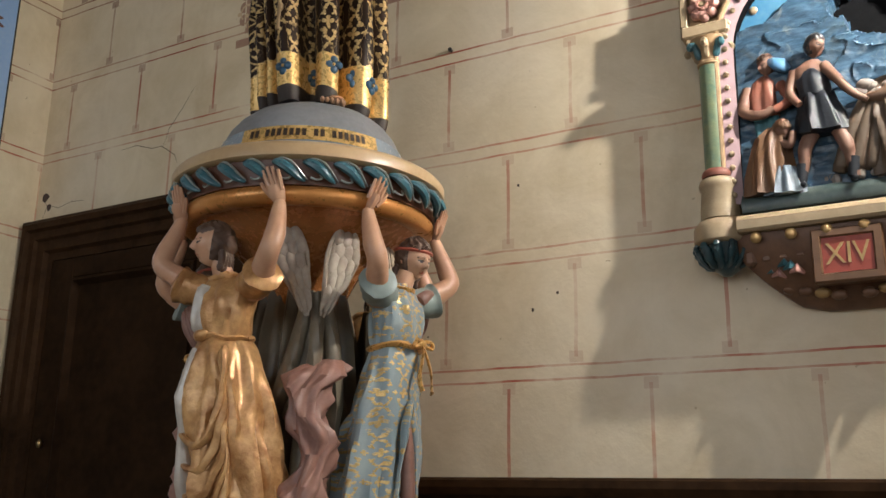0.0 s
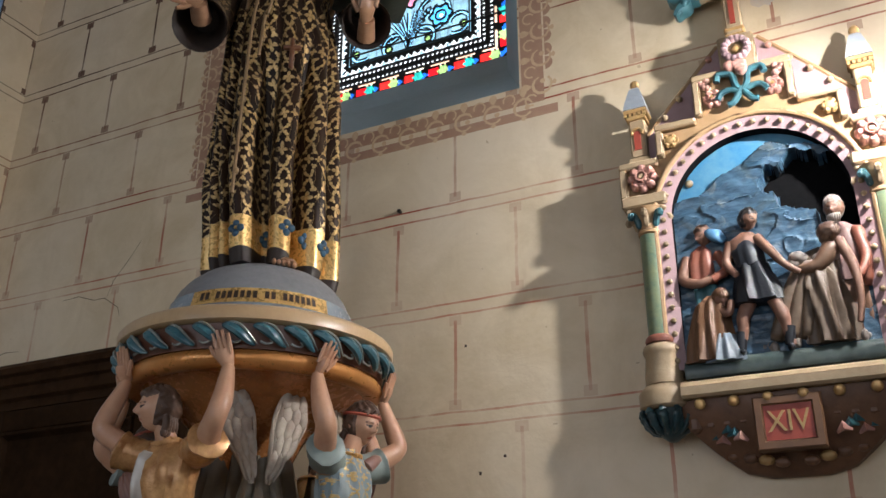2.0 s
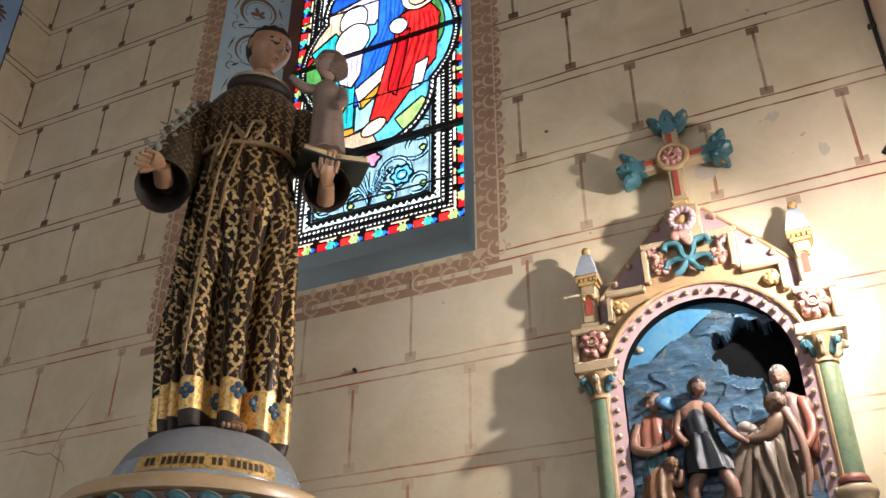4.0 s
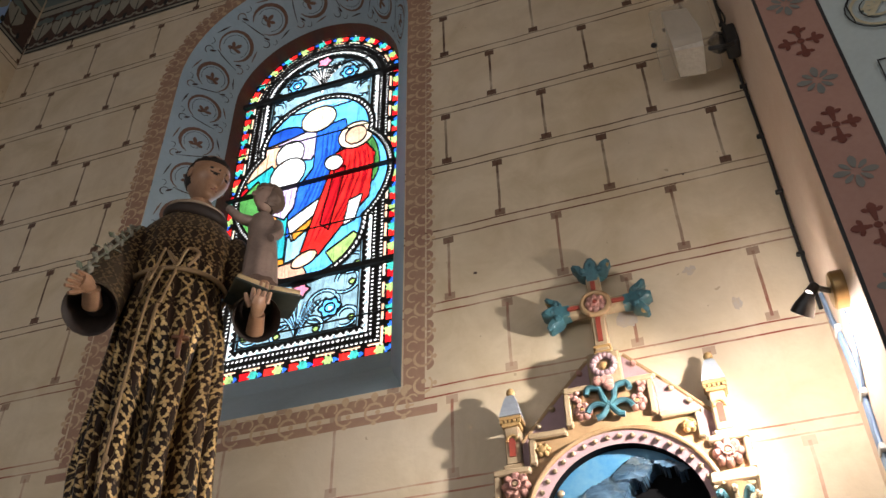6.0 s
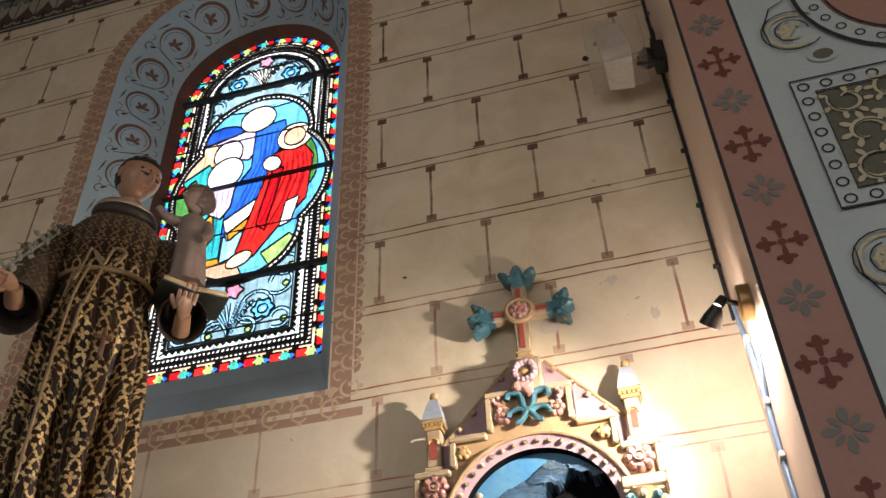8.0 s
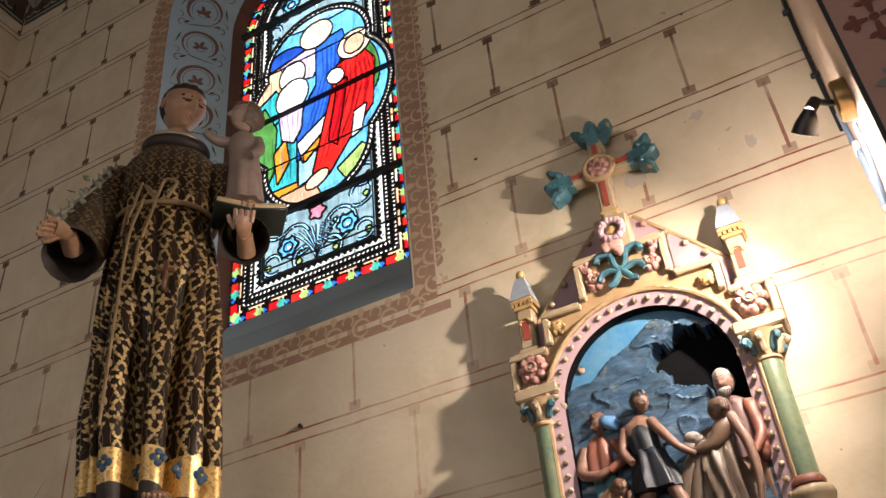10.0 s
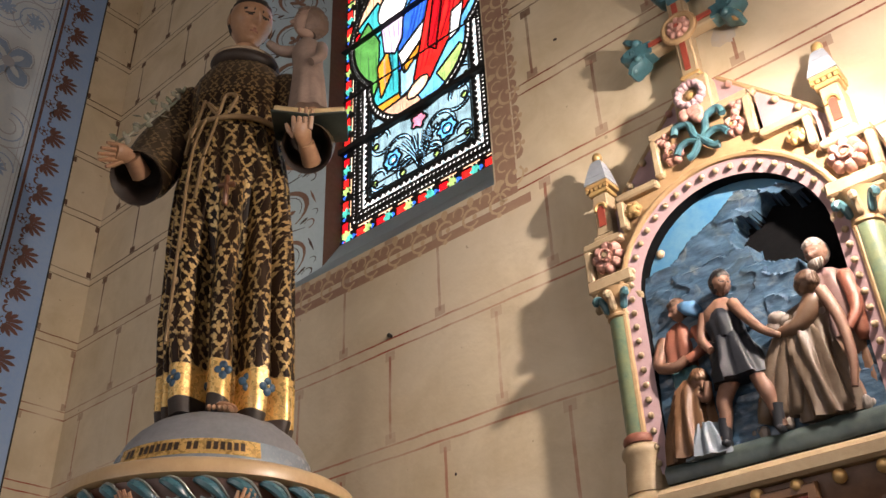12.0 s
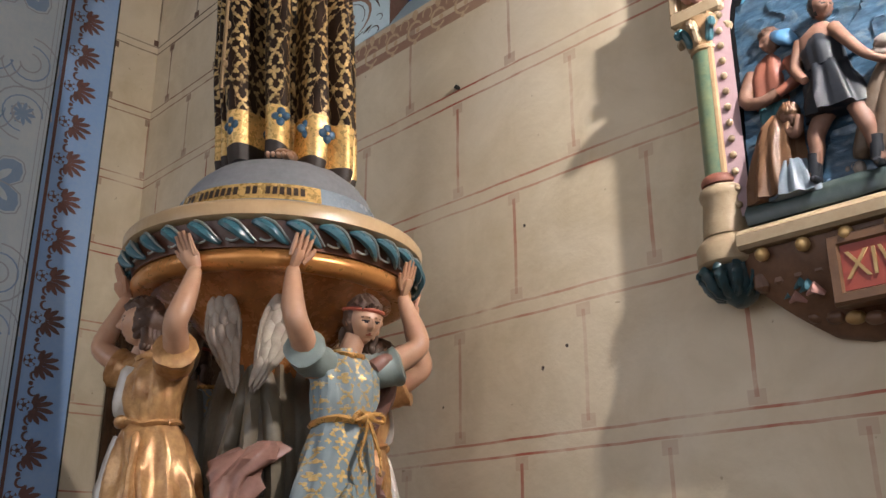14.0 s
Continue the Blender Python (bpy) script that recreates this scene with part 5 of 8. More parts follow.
lathe(bm, [(0.22, 2.275), (0.2345, 2.277), (0.2345, 2.300), (0.2245, 2.338), (0.2215, 2.340), (0.207, 2.372), (0.187, 2.398), (0.16, 2.421), (0.12, 2.440), (0.06, 2.452), (0.01, 2.455)], seg=64)
# lower band takes the blue-white reflection of a window as its colour
bm.faces.ensure_lookup_table()
for f in bm.faces:
    if f.calc_center_median().z < 2.3385:
        f.material_index = 1
part("dome", bm, ["dome", "dome_band"], ped, "slate grey dome with a pale blue band")


def on_dome(s, v):
    """Round the dome's band: s metres from the front, v from 0 to 1 up the band."""
    z = 2.297 + v * 0.040
    r = 0.2345 - max(0.0, z - 2.300) * 0.263 + 0.0015
    a = -math.pi / 2 + (s + 0.034) / 0.23
    return (r * math.cos(a), r * math.sin(a), z)


def strip(bm, s0, s1, v0, v1, put, mi=0):
    n = max(1, int((s1 - s0) / 0.012))
    for i in range(n):
        a, b = s0 + (s1 - s0) * i / n, s0 + (s1 - s0) * (i + 1) / n
        bm.faces.new([bm.verts.new(put(u, v)) for u, v in ((a, v0), (b, v0), (b, v1), (a, v1))]).material_index = mi


bm = bmesh.new()
strip(bm, -0.175, 0.160, 0.03, 0.97, on_dome)
bmesh.ops.remove_doubles(bm, verts=bm.verts[:], dist=1e-5)
plate = part("name_plate", bm, "hem_gold", ped, "gilded name plate round the dome")
s_at, bars = -0.150, []
for count in (2, 7, 2, 6):                            # the name stands as plain bars
    for _ in range(count):
        bars.append((s_at, s_at + 0.0095))
        s_at += 0.0142
    s_at += 0.0125
for s0, s1 in bars:
    bm = bmesh.new()
    strip(bm, s0, s1, 0.28, 0.76, lambda s, v: tuple(Vector(on_dome(s, v)) * 1.0 + Vector((on_dome(s, v)[0], on_dome(s, v)[1], 0)) * 0.006))
    bmesh.ops.remove_doubles(bm, verts=bm.verts[:], dist=1e-5)
    part("lettering_bar", bm, "name_ink", plate, smooth=True)
# leaves of the frieze: one carved twist with a pale lip, copied round
bm = bmesh.new()
pts = curve([(-0.035, -0.312, 2.216), (-0.022, -0.322, 2.213), (-0.004, -0.327, 2.203), (0.010, -0.327, 2.192), (0.024, -0.320, 2.180), (0.036, -0.311, 2.174)], 4)
nn = len(pts)
tube(bm, pts, [0.003 + 0.0115 * math.sin(math.pi * (i / (nn - 1)) ** 0.8) for i in range(nn)], 8, 0, 0.75)
tube(bm, [p + Vector((0.006, -0.006, 0.011 * math.sin(math.pi * i / (nn - 1)))) for i, p in enumerate(pts)], [0.001 + 0.0022 * math.sin(math.pi * i / (nn - 1)) for i in range(nn)], 6, 1)
tube(bm, curve([(-0.018, -0.314, 2.182), (-0.006, -0.319, 2.176), (0.006, -0.318, 2.180), (0.002, -0.317, 2.188)], 3), 0.0025, 6, 1)
M["leaf_lip"] = paint("pale_silvered_lip", (0.34, 0.36, 0.33), (0.18, 0.22, 0.22), 0.3, 0.4, big=30)
first = part("carved_leaf", bm, ["teal_leaf", "leaf_lip"], ped)
for k in range(1, 30):
    o = new("carved_leaf", first.data)
    o.parent = ped
    o.matrix_basis = pose(0, 0, 0, 0, 0, 12 * k)
bm = bmesh.new()
lathe(bm, [(0.30, 0.0), (0.30, 0.12), (0.27, 0.15), (0.27, 1.02), (0.33, 1.08), (0.35, 1.10), (0.35, 1.20), (0.05, 1.20)], seg=8)
part("plinth", bm, "stone_base", ped, "plain stone plinth", smooth=False)


def angel(dress, sash, cape, turn_head, wing_tone):
    """An angel that faces -y and holds up a rim over its head; one mesh, its middle 0.26 out from the pedestal's axis."""
    bm = bmesh.new()
    y0 = -0.262
    ph = 0.7 if dress == "gold_cloth" else 2.2

    def folds(a, z):
        k = min(1.0, max(0.0, (1.80 - z) / 0.25))
        up = min(1.0, max(0.0, (z - 1.84) / 0.05)) * max(0.0, 1 - (z - 1.84) / 0.12)
        lean = a + 0.9 * (z - 1.5)
        return k * (0.10 * math.cos(7 * lean + ph) + 0.055 * math.cos(13 * lean + 1.3) + 0.03 * math.cos(3 * a + ph)) + up * 0.09 * math.cos(9 * a + ph + 8 * z) + 0.035 * math.cos(11 * a + 26 * z + ph) + 0.020 * math.cos(19 * a - 34 * z)

    def hip(a, z):
        return min(1.0, (1.84 - z) / 0.12) * (0.10 * math.cos(6 * a + 10 * z + ph) + 0.085 * math.cos(11 * a - 13 * z) + 0.030 * math.cos(19 * a + 17 * z))

    gown(bm, [(1.201, 0.115, 0.100, 0, y0), (1.40, 0.108, 0.092, 0, y0), (1.60, 0.094, 0.078, 0, y0), (1.74, 0.078, 0.064, 0, y0), (1.80, 0.064, 0.054, 0, y0), (1.822, 0.057, 0.048, 0, y0),
              (1.838, 0.061, 0.051, 0, y0), (1.875, 0.068, 0.054, 0, y0 - 0.004), (1.915, 0.074, 0.050, 0, y0 - 0.002), (1.940, 0.070, 0.040, 0, y0), (1.957, 0.040, 0.030, 0, y0 - 0.004), (1.966, 0.026, 0.025, 0, y0 - 0.008)], 56, folds, 0)
    if dress == "gold_cloth":                        # overskirt gathered up at the waist, with a silvered front
        gown(bm, [(1.202, 0.118, 0.104, 0, y0), (1.45, 0.112, 0.097, 0, y0), (1.60, 0.104, 0.091, 0, y0), (1.66, 0.100, 0.088, 0, y0), (1.74, 0.088, 0.076, 0, y0), (1.80, 0.069, 0.062, 0, y0), (1.823, 0.058, 0.050, 0, y0)], 48, hip, 0)
        for dx, w in ((-0.026, 0.022),):
            tube(bm, curve([(dx + 0.012, y0 - 0.046, 1.935), (dx + 0.004, y0 - 0.053, 1.88), (dx, y0 - 0.050, 1.83)], 4), [0.010] + [w * 0.75] * 7 + [0.010], 10, 2, 0.35)
            tube(bm, curve([(dx, y0 - 0.060, 1.80), (dx - 0.016, y0 - 0.076, 1.72), (dx - 0.024, y0 - 0.088, 1.60), (dx - 0.020, y0 - 0.092, 1.45), (dx - 0.012, y0 - 0.096, 1.30)], 4), [0.008, 0.010, 0.013, 0.015] + [0.016 + 0.004 * math.sin(i * 1.3) for i in range(12)] + [0.012], 10, 2, 0.45)
        for i in range(5):
            tube(bm, curve([(0.055 - i * 0.012, y0 - 0.058, 1.80 - 0.012 * i), (0.06, y0 - 0.084, 1.70 - 0.04 * i), (0.02, y0 - 0.104, 1.60 - 0.045 * i), (-0.05, y0 - 0.095, 1.62 - 0.06 * i)], 5), [0.003] + [0.008] * 14 + [0.003], 6, 0)
    tube(bm, [(0.062 * math.cos(a), y0 + 0.054 * math.sin(a), 1.822 + 0.003 * math.sin(2 * a)) for a in (2 * math.pi * k / 24 for k in range(25))], 0.0065, 6, 3)
    egg(bm, (-0.012 if dress == "gold_cloth" else 0.012, y0 - 0.058, 1.826), (0.020, 0.012, 0.013), 3, 10, 6)
    if dress != "gold_cloth":                        # bow with two tails
        for sx, w in ((-1, 0.016), (1, 0.014)):
            tube(bm, curve([(-0.018 + 0.004 * sx, y0 - 0.066, 1.705), (-0.020 + 0.018 * sx, y0 - 0.084, 1.62), (-0.018 + 0.036 * sx, y0 - 0.092, 1.50), (-0.014 + 0.050 * sx, y0 - 0.094, 1.38), (-0.010 + 0.058 * sx, y0 - 0.090, 1.21)], 5), [0.004] + [w * (0.7 + 0.3 * math.sin(i * 0.7)) for i in range(19)] + [w], 10, 0, 0.7)
        tube(bm, curve([(-0.018, y0 - 0.060, 1.70), (-0.018, y0 - 0.082, 1.60), (-0.012, y0 - 0.094, 1.48), (-0.006, y0 - 0.098, 1.36), (0.0, y0 - 0.094, 1.21)], 5), [0.006] + [0.012 + 0.0016 * i for i in range(19)] + [0.042], 12, 10, 0.6)
        for s in (-1, 1):
            tube(bm, curve([(0.012, y0 - 0.06, 1.826), (0.012 + 0.026 * s, y0 - 0.068, 1.838), (0.012 + 0.034 * s, y0 - 0.064, 1.824), (0.012, y0 - 0.06, 1.822)], 4), 0.005, 6, 3)
            tube(bm, curve([(0.012, y0 - 0.064, 1.82), (0.012 + 0.012 * s, y0 - 0.078, 1.78), (0.012 + 0.024 * s, y0 - 0.086, 1.745), (0.012 + 0.020 * s, y0 - 0.092, 1.722)], 4), [0.005] + [0.009] * 11 + [0.011], 8, 3, 0.35)
    tube(bm, [(0, y0 - 0.008, 1.945), (0.012 * (1 if dress != "gold_cloth" else -1), y0 - 0.020, 1.995)], [0.024, 0.022], 12, 1)
    tube(bm, [(0.036 * math.cos(a), y0 - 0.006 + 0.034 * math.sin(a), 1.957 - 0.006 * math.sin(a) * -1) for a in (2 * math.pi * k / 20 for k in range(21))], 0.0055, 6, 3)
    hx = 0.022 if dress != "gold_cloth" else -0.022
    head_shape(bm, (hx, y0 - 0.030, 2.026), 0.045, turn_head, -6 if dress == "gold_cloth" else 10, 1, 5, "curls")
    if dress != "gold_cloth":
        tube(bm, [(hx + 0.037 * math.cos(a), y0 - 0.030 + 0.043 * math.sin(a), 2.046 + 0.008 * math.sin(a)) for a in (2 * math.pi * k / 20 for k in range(21))], 0.0042, 6, 6)
    for s in (-1, 1):                                # raised arms with short full sleeves
        sh, el = Vector((0.066 * s, y0 + 0.004, 1.922)), Vector((0.150 * s, y0 - 0.046, 1.990))
        wr, palm, tip = Vector((0.142 * s, y0 - 0.014, 2.105)), Vector((0.140 * s, y0 - 0.026, 2.128)), Vector((0.136 * s, y0 - 0.048, 2.176))
        armp = curve([sh, sh.lerp(el, 0.6) + Vector((0, 0, -0.002)), el + Vector((0.002 * s, -0.004, 0)), el.lerp(wr, 0.30) + Vector((0.008 * s, -0.004, 0)), el.lerp(wr, 0.7) + Vector((0.003 * s, 0, 0)), wr], 5)
        rads = [0.027, 0.025, 0.0225, 0.0225, 0.018, 0.0125]
        tube(bm, armp, [rads[min(5, int(i / 5))] + (rads[min(5, int(i / 5) + 1)] - rads[min(5, int(i / 5))]) * (i % 5) / 5 for i in range(len(armp))], 12, 1)
        hand_shape(bm, wr, palm, tip, (1 * s, 0.25, 0), 1, 0.0115)
        sl = sh.lerp(el, 0.62)
        tube(bm, curve([sh + Vector((-0.024 * s, 0, 0.008)), sh.lerp(el, 0.30) + Vector((0.0, 0, -0.003)), sl + Vector((0.004 * s, -0.004, -0.012))], 5), [0.028, 0.033, 0.036, 0.034, 0.037, 0.035, 0.038, 0.036, 0.040, 0.042, 0.033], 18, 0 if dress == "gold_cloth" else 9)
    for s in (-1, 1):                                # wings with rows of feathers
        mid = Vector((0.100 * s, y0 + 0.085, 2.005))
        T = Matrix.Rotation(radians(-14 * s), 3, "Y") @ Matrix.Rotation(radians(28 * s), 3, "Z")
        bm.verts.ensure_lookup_table()
        begin = len(bm.verts)
        egg(bm, mid, (0.036, 0.013, 0.092), 4, 16, 12, T)
        tube(bm, [mid + T @ Vector((0.037 * math.cos(a) * (1 - 0.25 * (math.sin(a) < 0) * -math.sin(a)), -0.004, 0.092 * math.sin(a))) for a in (math.pi * (-0.42 + 1.84 * k / 20) for k in range(21))], 0.0055, 6, 4)
        for j in range(5):
            for k in range(3):
                p = mid + T @ Vector(((k - 1) * 0.019 + (0.008 if j % 2 else 0.0), -0.0125 + 0.002 * abs(k - 1), 0.055 - 0.030 * j))
                egg(bm, p, (0.0125, 0.0055, 0.022), 4, 8, 6, T)
        bm.verts.ensure_lookup_table()
        for v in bm.verts[begin:]:                   # long below, drawn to a point
            q = T.transposed() @ (v.co - mid)
            if q.z < 0:
                q.x *= 1 + 0.62 * max(-1.0, q.z / 0.10)
                q.x -= 0.018 * s * q.z / 0.10
                q.z *= 1.45
            v.co = mid + T @ q
    if cape:                                         # mantle over one shoulder
        for i in range(6):
            d = 0.010 * i
            tube(bm, curve([(0.046, y0 - 0.028 + d, 1.935 - d * 0.4), (0.082, y0 - 0.036 + d, 1.955 - d * 0.6), (0.120, y0 - 0.008 + d, 1.930), (0.122, y0 + 0.020 + d, 1.870), (0.085, y0 + 0.060, 1.80)], 5), [0.006] + [0.014] * 19 + [0.006], 8, 10)
    for v in bm.verts:                               # uneven carving of the cloth
        if v.co.z < 1.955:
            v.co += noise.noise_vector(Vector((v.co.x * 30, v.co.y * 30, v.co.z * 17))) * 0.0075
    for v in bm.verts:                               # the figures lean out from the foot of the pedestal
        if v.co.z < 1.82:
            v.co.y += 0.13 * (1.82 - v.co.z)
            v.co.x += (0.06 if dress == "gold_cloth" else -0.02) * (1.82 - v.co.z)
    me = finish("angel_figure", bm, [dress, "skin", "white_cloth", sash, wing_tone, "hair", "headband", "hair_black", "headband", "green_grey" if dress != "gold_cloth" else dress, "rose_cloth"], ped, smooth=True, sharp=50)
    return me


M["green_grey"] = paint("sea_grey_sleeve", (0.24, 0.29, 0.27), (0.17, 0.20, 0.18), 0.42, big=10, coat=0.1)
a1 = angel("gold_cloth", "gold_cloth", False, -38, "feather")
tagged(a1, "gilded angel carving in a belted ochre gown with raised arms")
a1.matrix_basis = pose(0, 0, 0, 0, 0, -30)
a2 = angel("blue_cloth", "gold", True, -14, "feather")
tagged(a2, "angel carving in a blue and gold gown with rose mantle")
a2.matrix_basis = pose(0, 0, 0, 0, 0, 60)
for src, deg in ((a1, 150), (a2, 240)):
    o = new("angel_figure", src.data)
    o.parent = ped
    tagged(o, "angel carving with raised arms at the back of the pedestal")
    o.matrix_basis = pose(0, 0, 0, 0, 0, deg)
for k in range(4):                                    # folds of cloth that swirl between the angels
    bm = bmesh.new()
    rings = []
    for q in range(46):
        z = 1.930 - 0.0158 * q
        w = 0.014 + 0.068 * min(1.0, q / 16) ** 0.7
        sw = 0.012 * math.sin(q * 0.13 + 0.6)
        deep = 0.012 + 0.034 * min(1.0, q / 8)
        ring = []
        for i in range(41):
            f = -1 + 2 * i / 40
            ph2 = 7.0 * f * (1 + 0.012 * q) + 0.9 * math.sin(q * 0.11 + 2.5 * f) + 0.16 * q * f * f
            ring.append((sw + w * f + 0.012 * math.sin(2 * ph2), -0.150 - 0.045 * (1 - f * f) - 0.55 * deep * (1 - 2 * abs(math.sin(ph2 / 2)) ** 0.7), z + 0.012 * math.sin(ph2 + 0.8)))
        rings.append(ring)
    ring_faces(bm, rings, 0, False)
    o = finish("drapery", bm, ["grey_cloth"], ped, "grey olive drapery hanging between the angels" if k == 0 else "", True, 60)
    o.matrix_basis = pose(0, 0, 0, 0, 0, 15 + 90 * k)
    bm = bmesh.new()                                  # the loose end of a mantle, rolled into an S
    gown(bm, [(1.205, 0.050, 0.032, 0.022, -0.210), (1.36, 0.046, 0.032, 0.030, -0.216), (1.44, 0.040, 0.034, 0.010, -0.226), (1.50, 0.044, 0.036, -0.016, -0.232), (1.56, 0.036, 0.032, 0.010, -0.232), (1.61, 0.038, 0.034, 0.020, -0.232), (1.66, 0.040, 0.034, -0.012, -0.230), (1.72, 0.046, 0.034, -0.014, -0.222), (1.75, 0.052, 0.030, 0.010, -0.214), (1.775, 0.046, 0.018, 0.030, -0.200), (1.79, 0.020, 0.010, 0.044, -0.190)], 96,
         lambda a, z: 0.34 * (1 - 2 * abs(math.sin(1.5 * a + 26 * z + 0.6 * math.sin(3 * a)))) + 0.16 * math.cos(7 * a - 44 * z))
    o = finish("mantle_end", bm, ["rose_swirl"], ped, "dusty rose mantle end rolled in folds" if k == 0 else "", True, 60)
    o.matrix_basis = pose(0, 0, 0, 0, 0, 15 + 90 * k)

for o in ped.children:
    if o.name.split(".")[0] in ("cove", "roll_moulding", "leaf_frieze", "rim", "dome", "name_plate", "carved_leaf"):
        o.location.z -= 0.021

# the saint
bm = bmesh.new()
PH = [random.uniform(0, 6.28) for _ in range(6)]


# the folds of the habit: heading, half width in degrees and how far each stands out
FOLDS = ((-147, 7, 0.9), (-134, 6, 0.85), (-112, 14, 1.0), (-73, 12.5, 1.0), (-40, 12, 0.92), (-12, 12, 1.0), (16, 11, 0.9), (45, 12, 1.0), (75, 10, 0.9), (105, 13, 1.0), (140, 12, 0.95), (172, 10, 0.95))


def pleats(a, z):
    low = min(1.0, max(0.0, (3.20 - z) / 0.45))
    low = low * low * (3 - 2 * low)
    d = math.degrees(a) + 3.0 * math.sin(4.2 * z + 2 * a)
    top = 0.0
    for mid, half, out in FOLDS:
        off = abs((d - mid + 180) % 360 - 180) / (half * (1.04 - 0.10 * (z - 2.43) / 0.7))
        top = max(top, out * max(0.0, 1 - off ** 3.2) ** 0.6 if off < 1 else 0.0)
    gather = max(0.0, 1 - abs(z - 3.16) / 0.14)
    chest = max(0.0, 1 - abs(z - 3.30) / 0.12)
    return -0.50 * low * (1 - top) + 0.035 * gather * math.cos(17 * a + 5 * z) + chest * 0.03 * math.cos(9 * a + PH[3]) + 0.008 * math.cos(23 * a + 20 * z) + 0.012 * low * math.sin(9 * z + 5 * a)


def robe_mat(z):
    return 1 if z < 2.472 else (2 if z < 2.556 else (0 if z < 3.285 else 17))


ROWS = [(2.428, 0.168, 0.150, 0.01, 0.00), (2.45, 0.175, 0.152, 0.01, 0.00), (2.47, 0.181, 0.153, 0.01, 0.00), (2.556, 0.183, 0.152, 0.008, -0.004), (2.70, 0.185, 0.150, 0.0, -0.016), (2.90, 0.176, 0.142, 0, -0.035), (3.08, 0.157, 0.132, 0, -0.055), (3.20, 0.130, 0.116, 0, -0.066), (3.235, 0.122, 0.112, 0, -0.068),
        (3.27, 0.132, 0.117, 0, -0.068), (3.34, 0.144, 0.118, 0, -0.068), (3.405, 0.146, 0.110, 0, -0.066), (3.445, 0.130, 0.098, 0, -0.066), (3.475, 0.100, 0.086, 0, -0.068), (3.50, 0.075, 0.074, 0.005, -0.072), (3.53, 0.046, 0.050, 0.01, -0.076)]
cloth_uv = bm.loops.layers.uv.new("cloth")
dense = []
for r0, r1 in zip(ROWS, ROWS[1:]):
    k = max(1, int((r1[0] - r0[0]) / 0.014))
    dense += [[p + (q - p) * i / k for p, q in zip(r0, r1)] for i in range(k)]
dense.append(list(ROWS[-1]))
NR = 264
rings = [ring_at((x, y), rx, ry, z, NR, pleats) for z, rx, ry, x, y in dense]
where = []                                             # metres round the cloth from the front, and up it
for ring in rings:
    start = int(NR * 280 / 360)
    u_at = [0.0] * NR
    for way in (1, -1):
        run_u = 0.0
        for i in range(1, NR // 2 + 1):
            p, q = ring[(start + way * (i - 1)) % NR], ring[(start + way * i) % NR]
            run_u += math.hypot(p[0] - q[0], p[1] - q[1])
            if way == 1 or i < NR // 2:
                u_at[(start + way * i) % NR] = way * run_u
    where.append(u_at)
grid_v = ring_faces(bm, rings, 0)
place_in = {v: (where[j][i], dense[j][0]) for j, ring in enumerate(grid_v) for i, v in enumerate(ring)}
for f in bm.faces:
    f.material_index = robe_mat(sum(v.co.z for v in f.verts) / len(f.verts))
    for lp in f.loops:
        lp[cloth_uv].uv = place_in[lp.vert]
for v in place_in:                                     # the hem hangs lower at one side and dips between the folds
    if v.co.z < 2.70:
        a = math.atan2(v.co.y, v.co.x)
        k = ((2.70 - v.co.z) / 0.27) ** 1.5
        v.co.z += k * (-0.045 * max(0.0, math.cos(a + 0.15)) ** 2 + 0.016 * max(0.0, math.cos(a + 1.55)) ** 4)
for mid, dz in ((-112, 0.012), (-73, 0.016), (-51, 0.0), (-36, -0.012), (-92, 0.01)):      # enamel motifs on the hem
    a = radians(mid)
    rr = 1 + pleats(a, 2.512)
    px, py = 0.01 + 0.182 * rr * math.cos(a), 0.150 * rr * math.sin(a) - 0.002
    for dx, dzz in ((0, 0.0125), (0, -0.0125), (0.0115, 0), (-0.0115, 0)):
        egg(bm, (px - dx * math.sin(a), py + dx * math.cos(a), 2.513 + dz + dzz), (0.0105, 0.0065, 0.0105), 3, 10, 6, Matrix.Rotation(a + math.pi / 2, 3, "Z"))
    egg(bm, (px + 0.004 * math.cos(a), py + 0.004 * math.sin(a), 2.513 + dz), (0.004, 0.004, 0.004), 2, 8, 5)
tube(bm, [(0.137 * math.cos(a), -0.068 + 0.121 * math.sin(a), 3.236 + 0.006 * math.cos(a)) for a in (2 * math.pi * k / 40 for k in range(41))], 0.0080, 8, 4)
for x, top, low in ((-0.055, 3.235, 2.60), (-0.020, 3.235, 2.98), (-0.062, 3.30, 3.12)):
    tube(bm, curve([(x + 0.02, -0.192, top), (x, -0.203, top - 0.12), (x - 0.010, -0.19, (top + low) / 2), (x - 0.016, -0.178 if low < 2.8 else -0.195, low)], 6), 0.0045, 8, 4)
    for k in range(3):
        z = low + 0.06 + 0.10 * k
        if z < top - 0.1:
            egg(bm, (x - 0.012, -0.185 if low > 2.8 else -0.178, z), (0.008, 0.008, 0.011), 4, 8, 5)
tube(bm, curve([(0.03, -0.195, 3.245), (0.055, -0.205, 3.285), (0.02, -0.20, 3.30), (0.0, -0.195, 3.245), (-0.03, -0.20, 3.285), (0.0, -0.20, 3.25)], 5), 0.005, 6, 4)
box(bm, 0.043, 0.055, -0.205, -0.190, 2.945, 3.035, 5, 0.003)
box(bm, 0.026, 0.072, -0.205, -0.190, 3.000, 3.012, 5, 0.003)
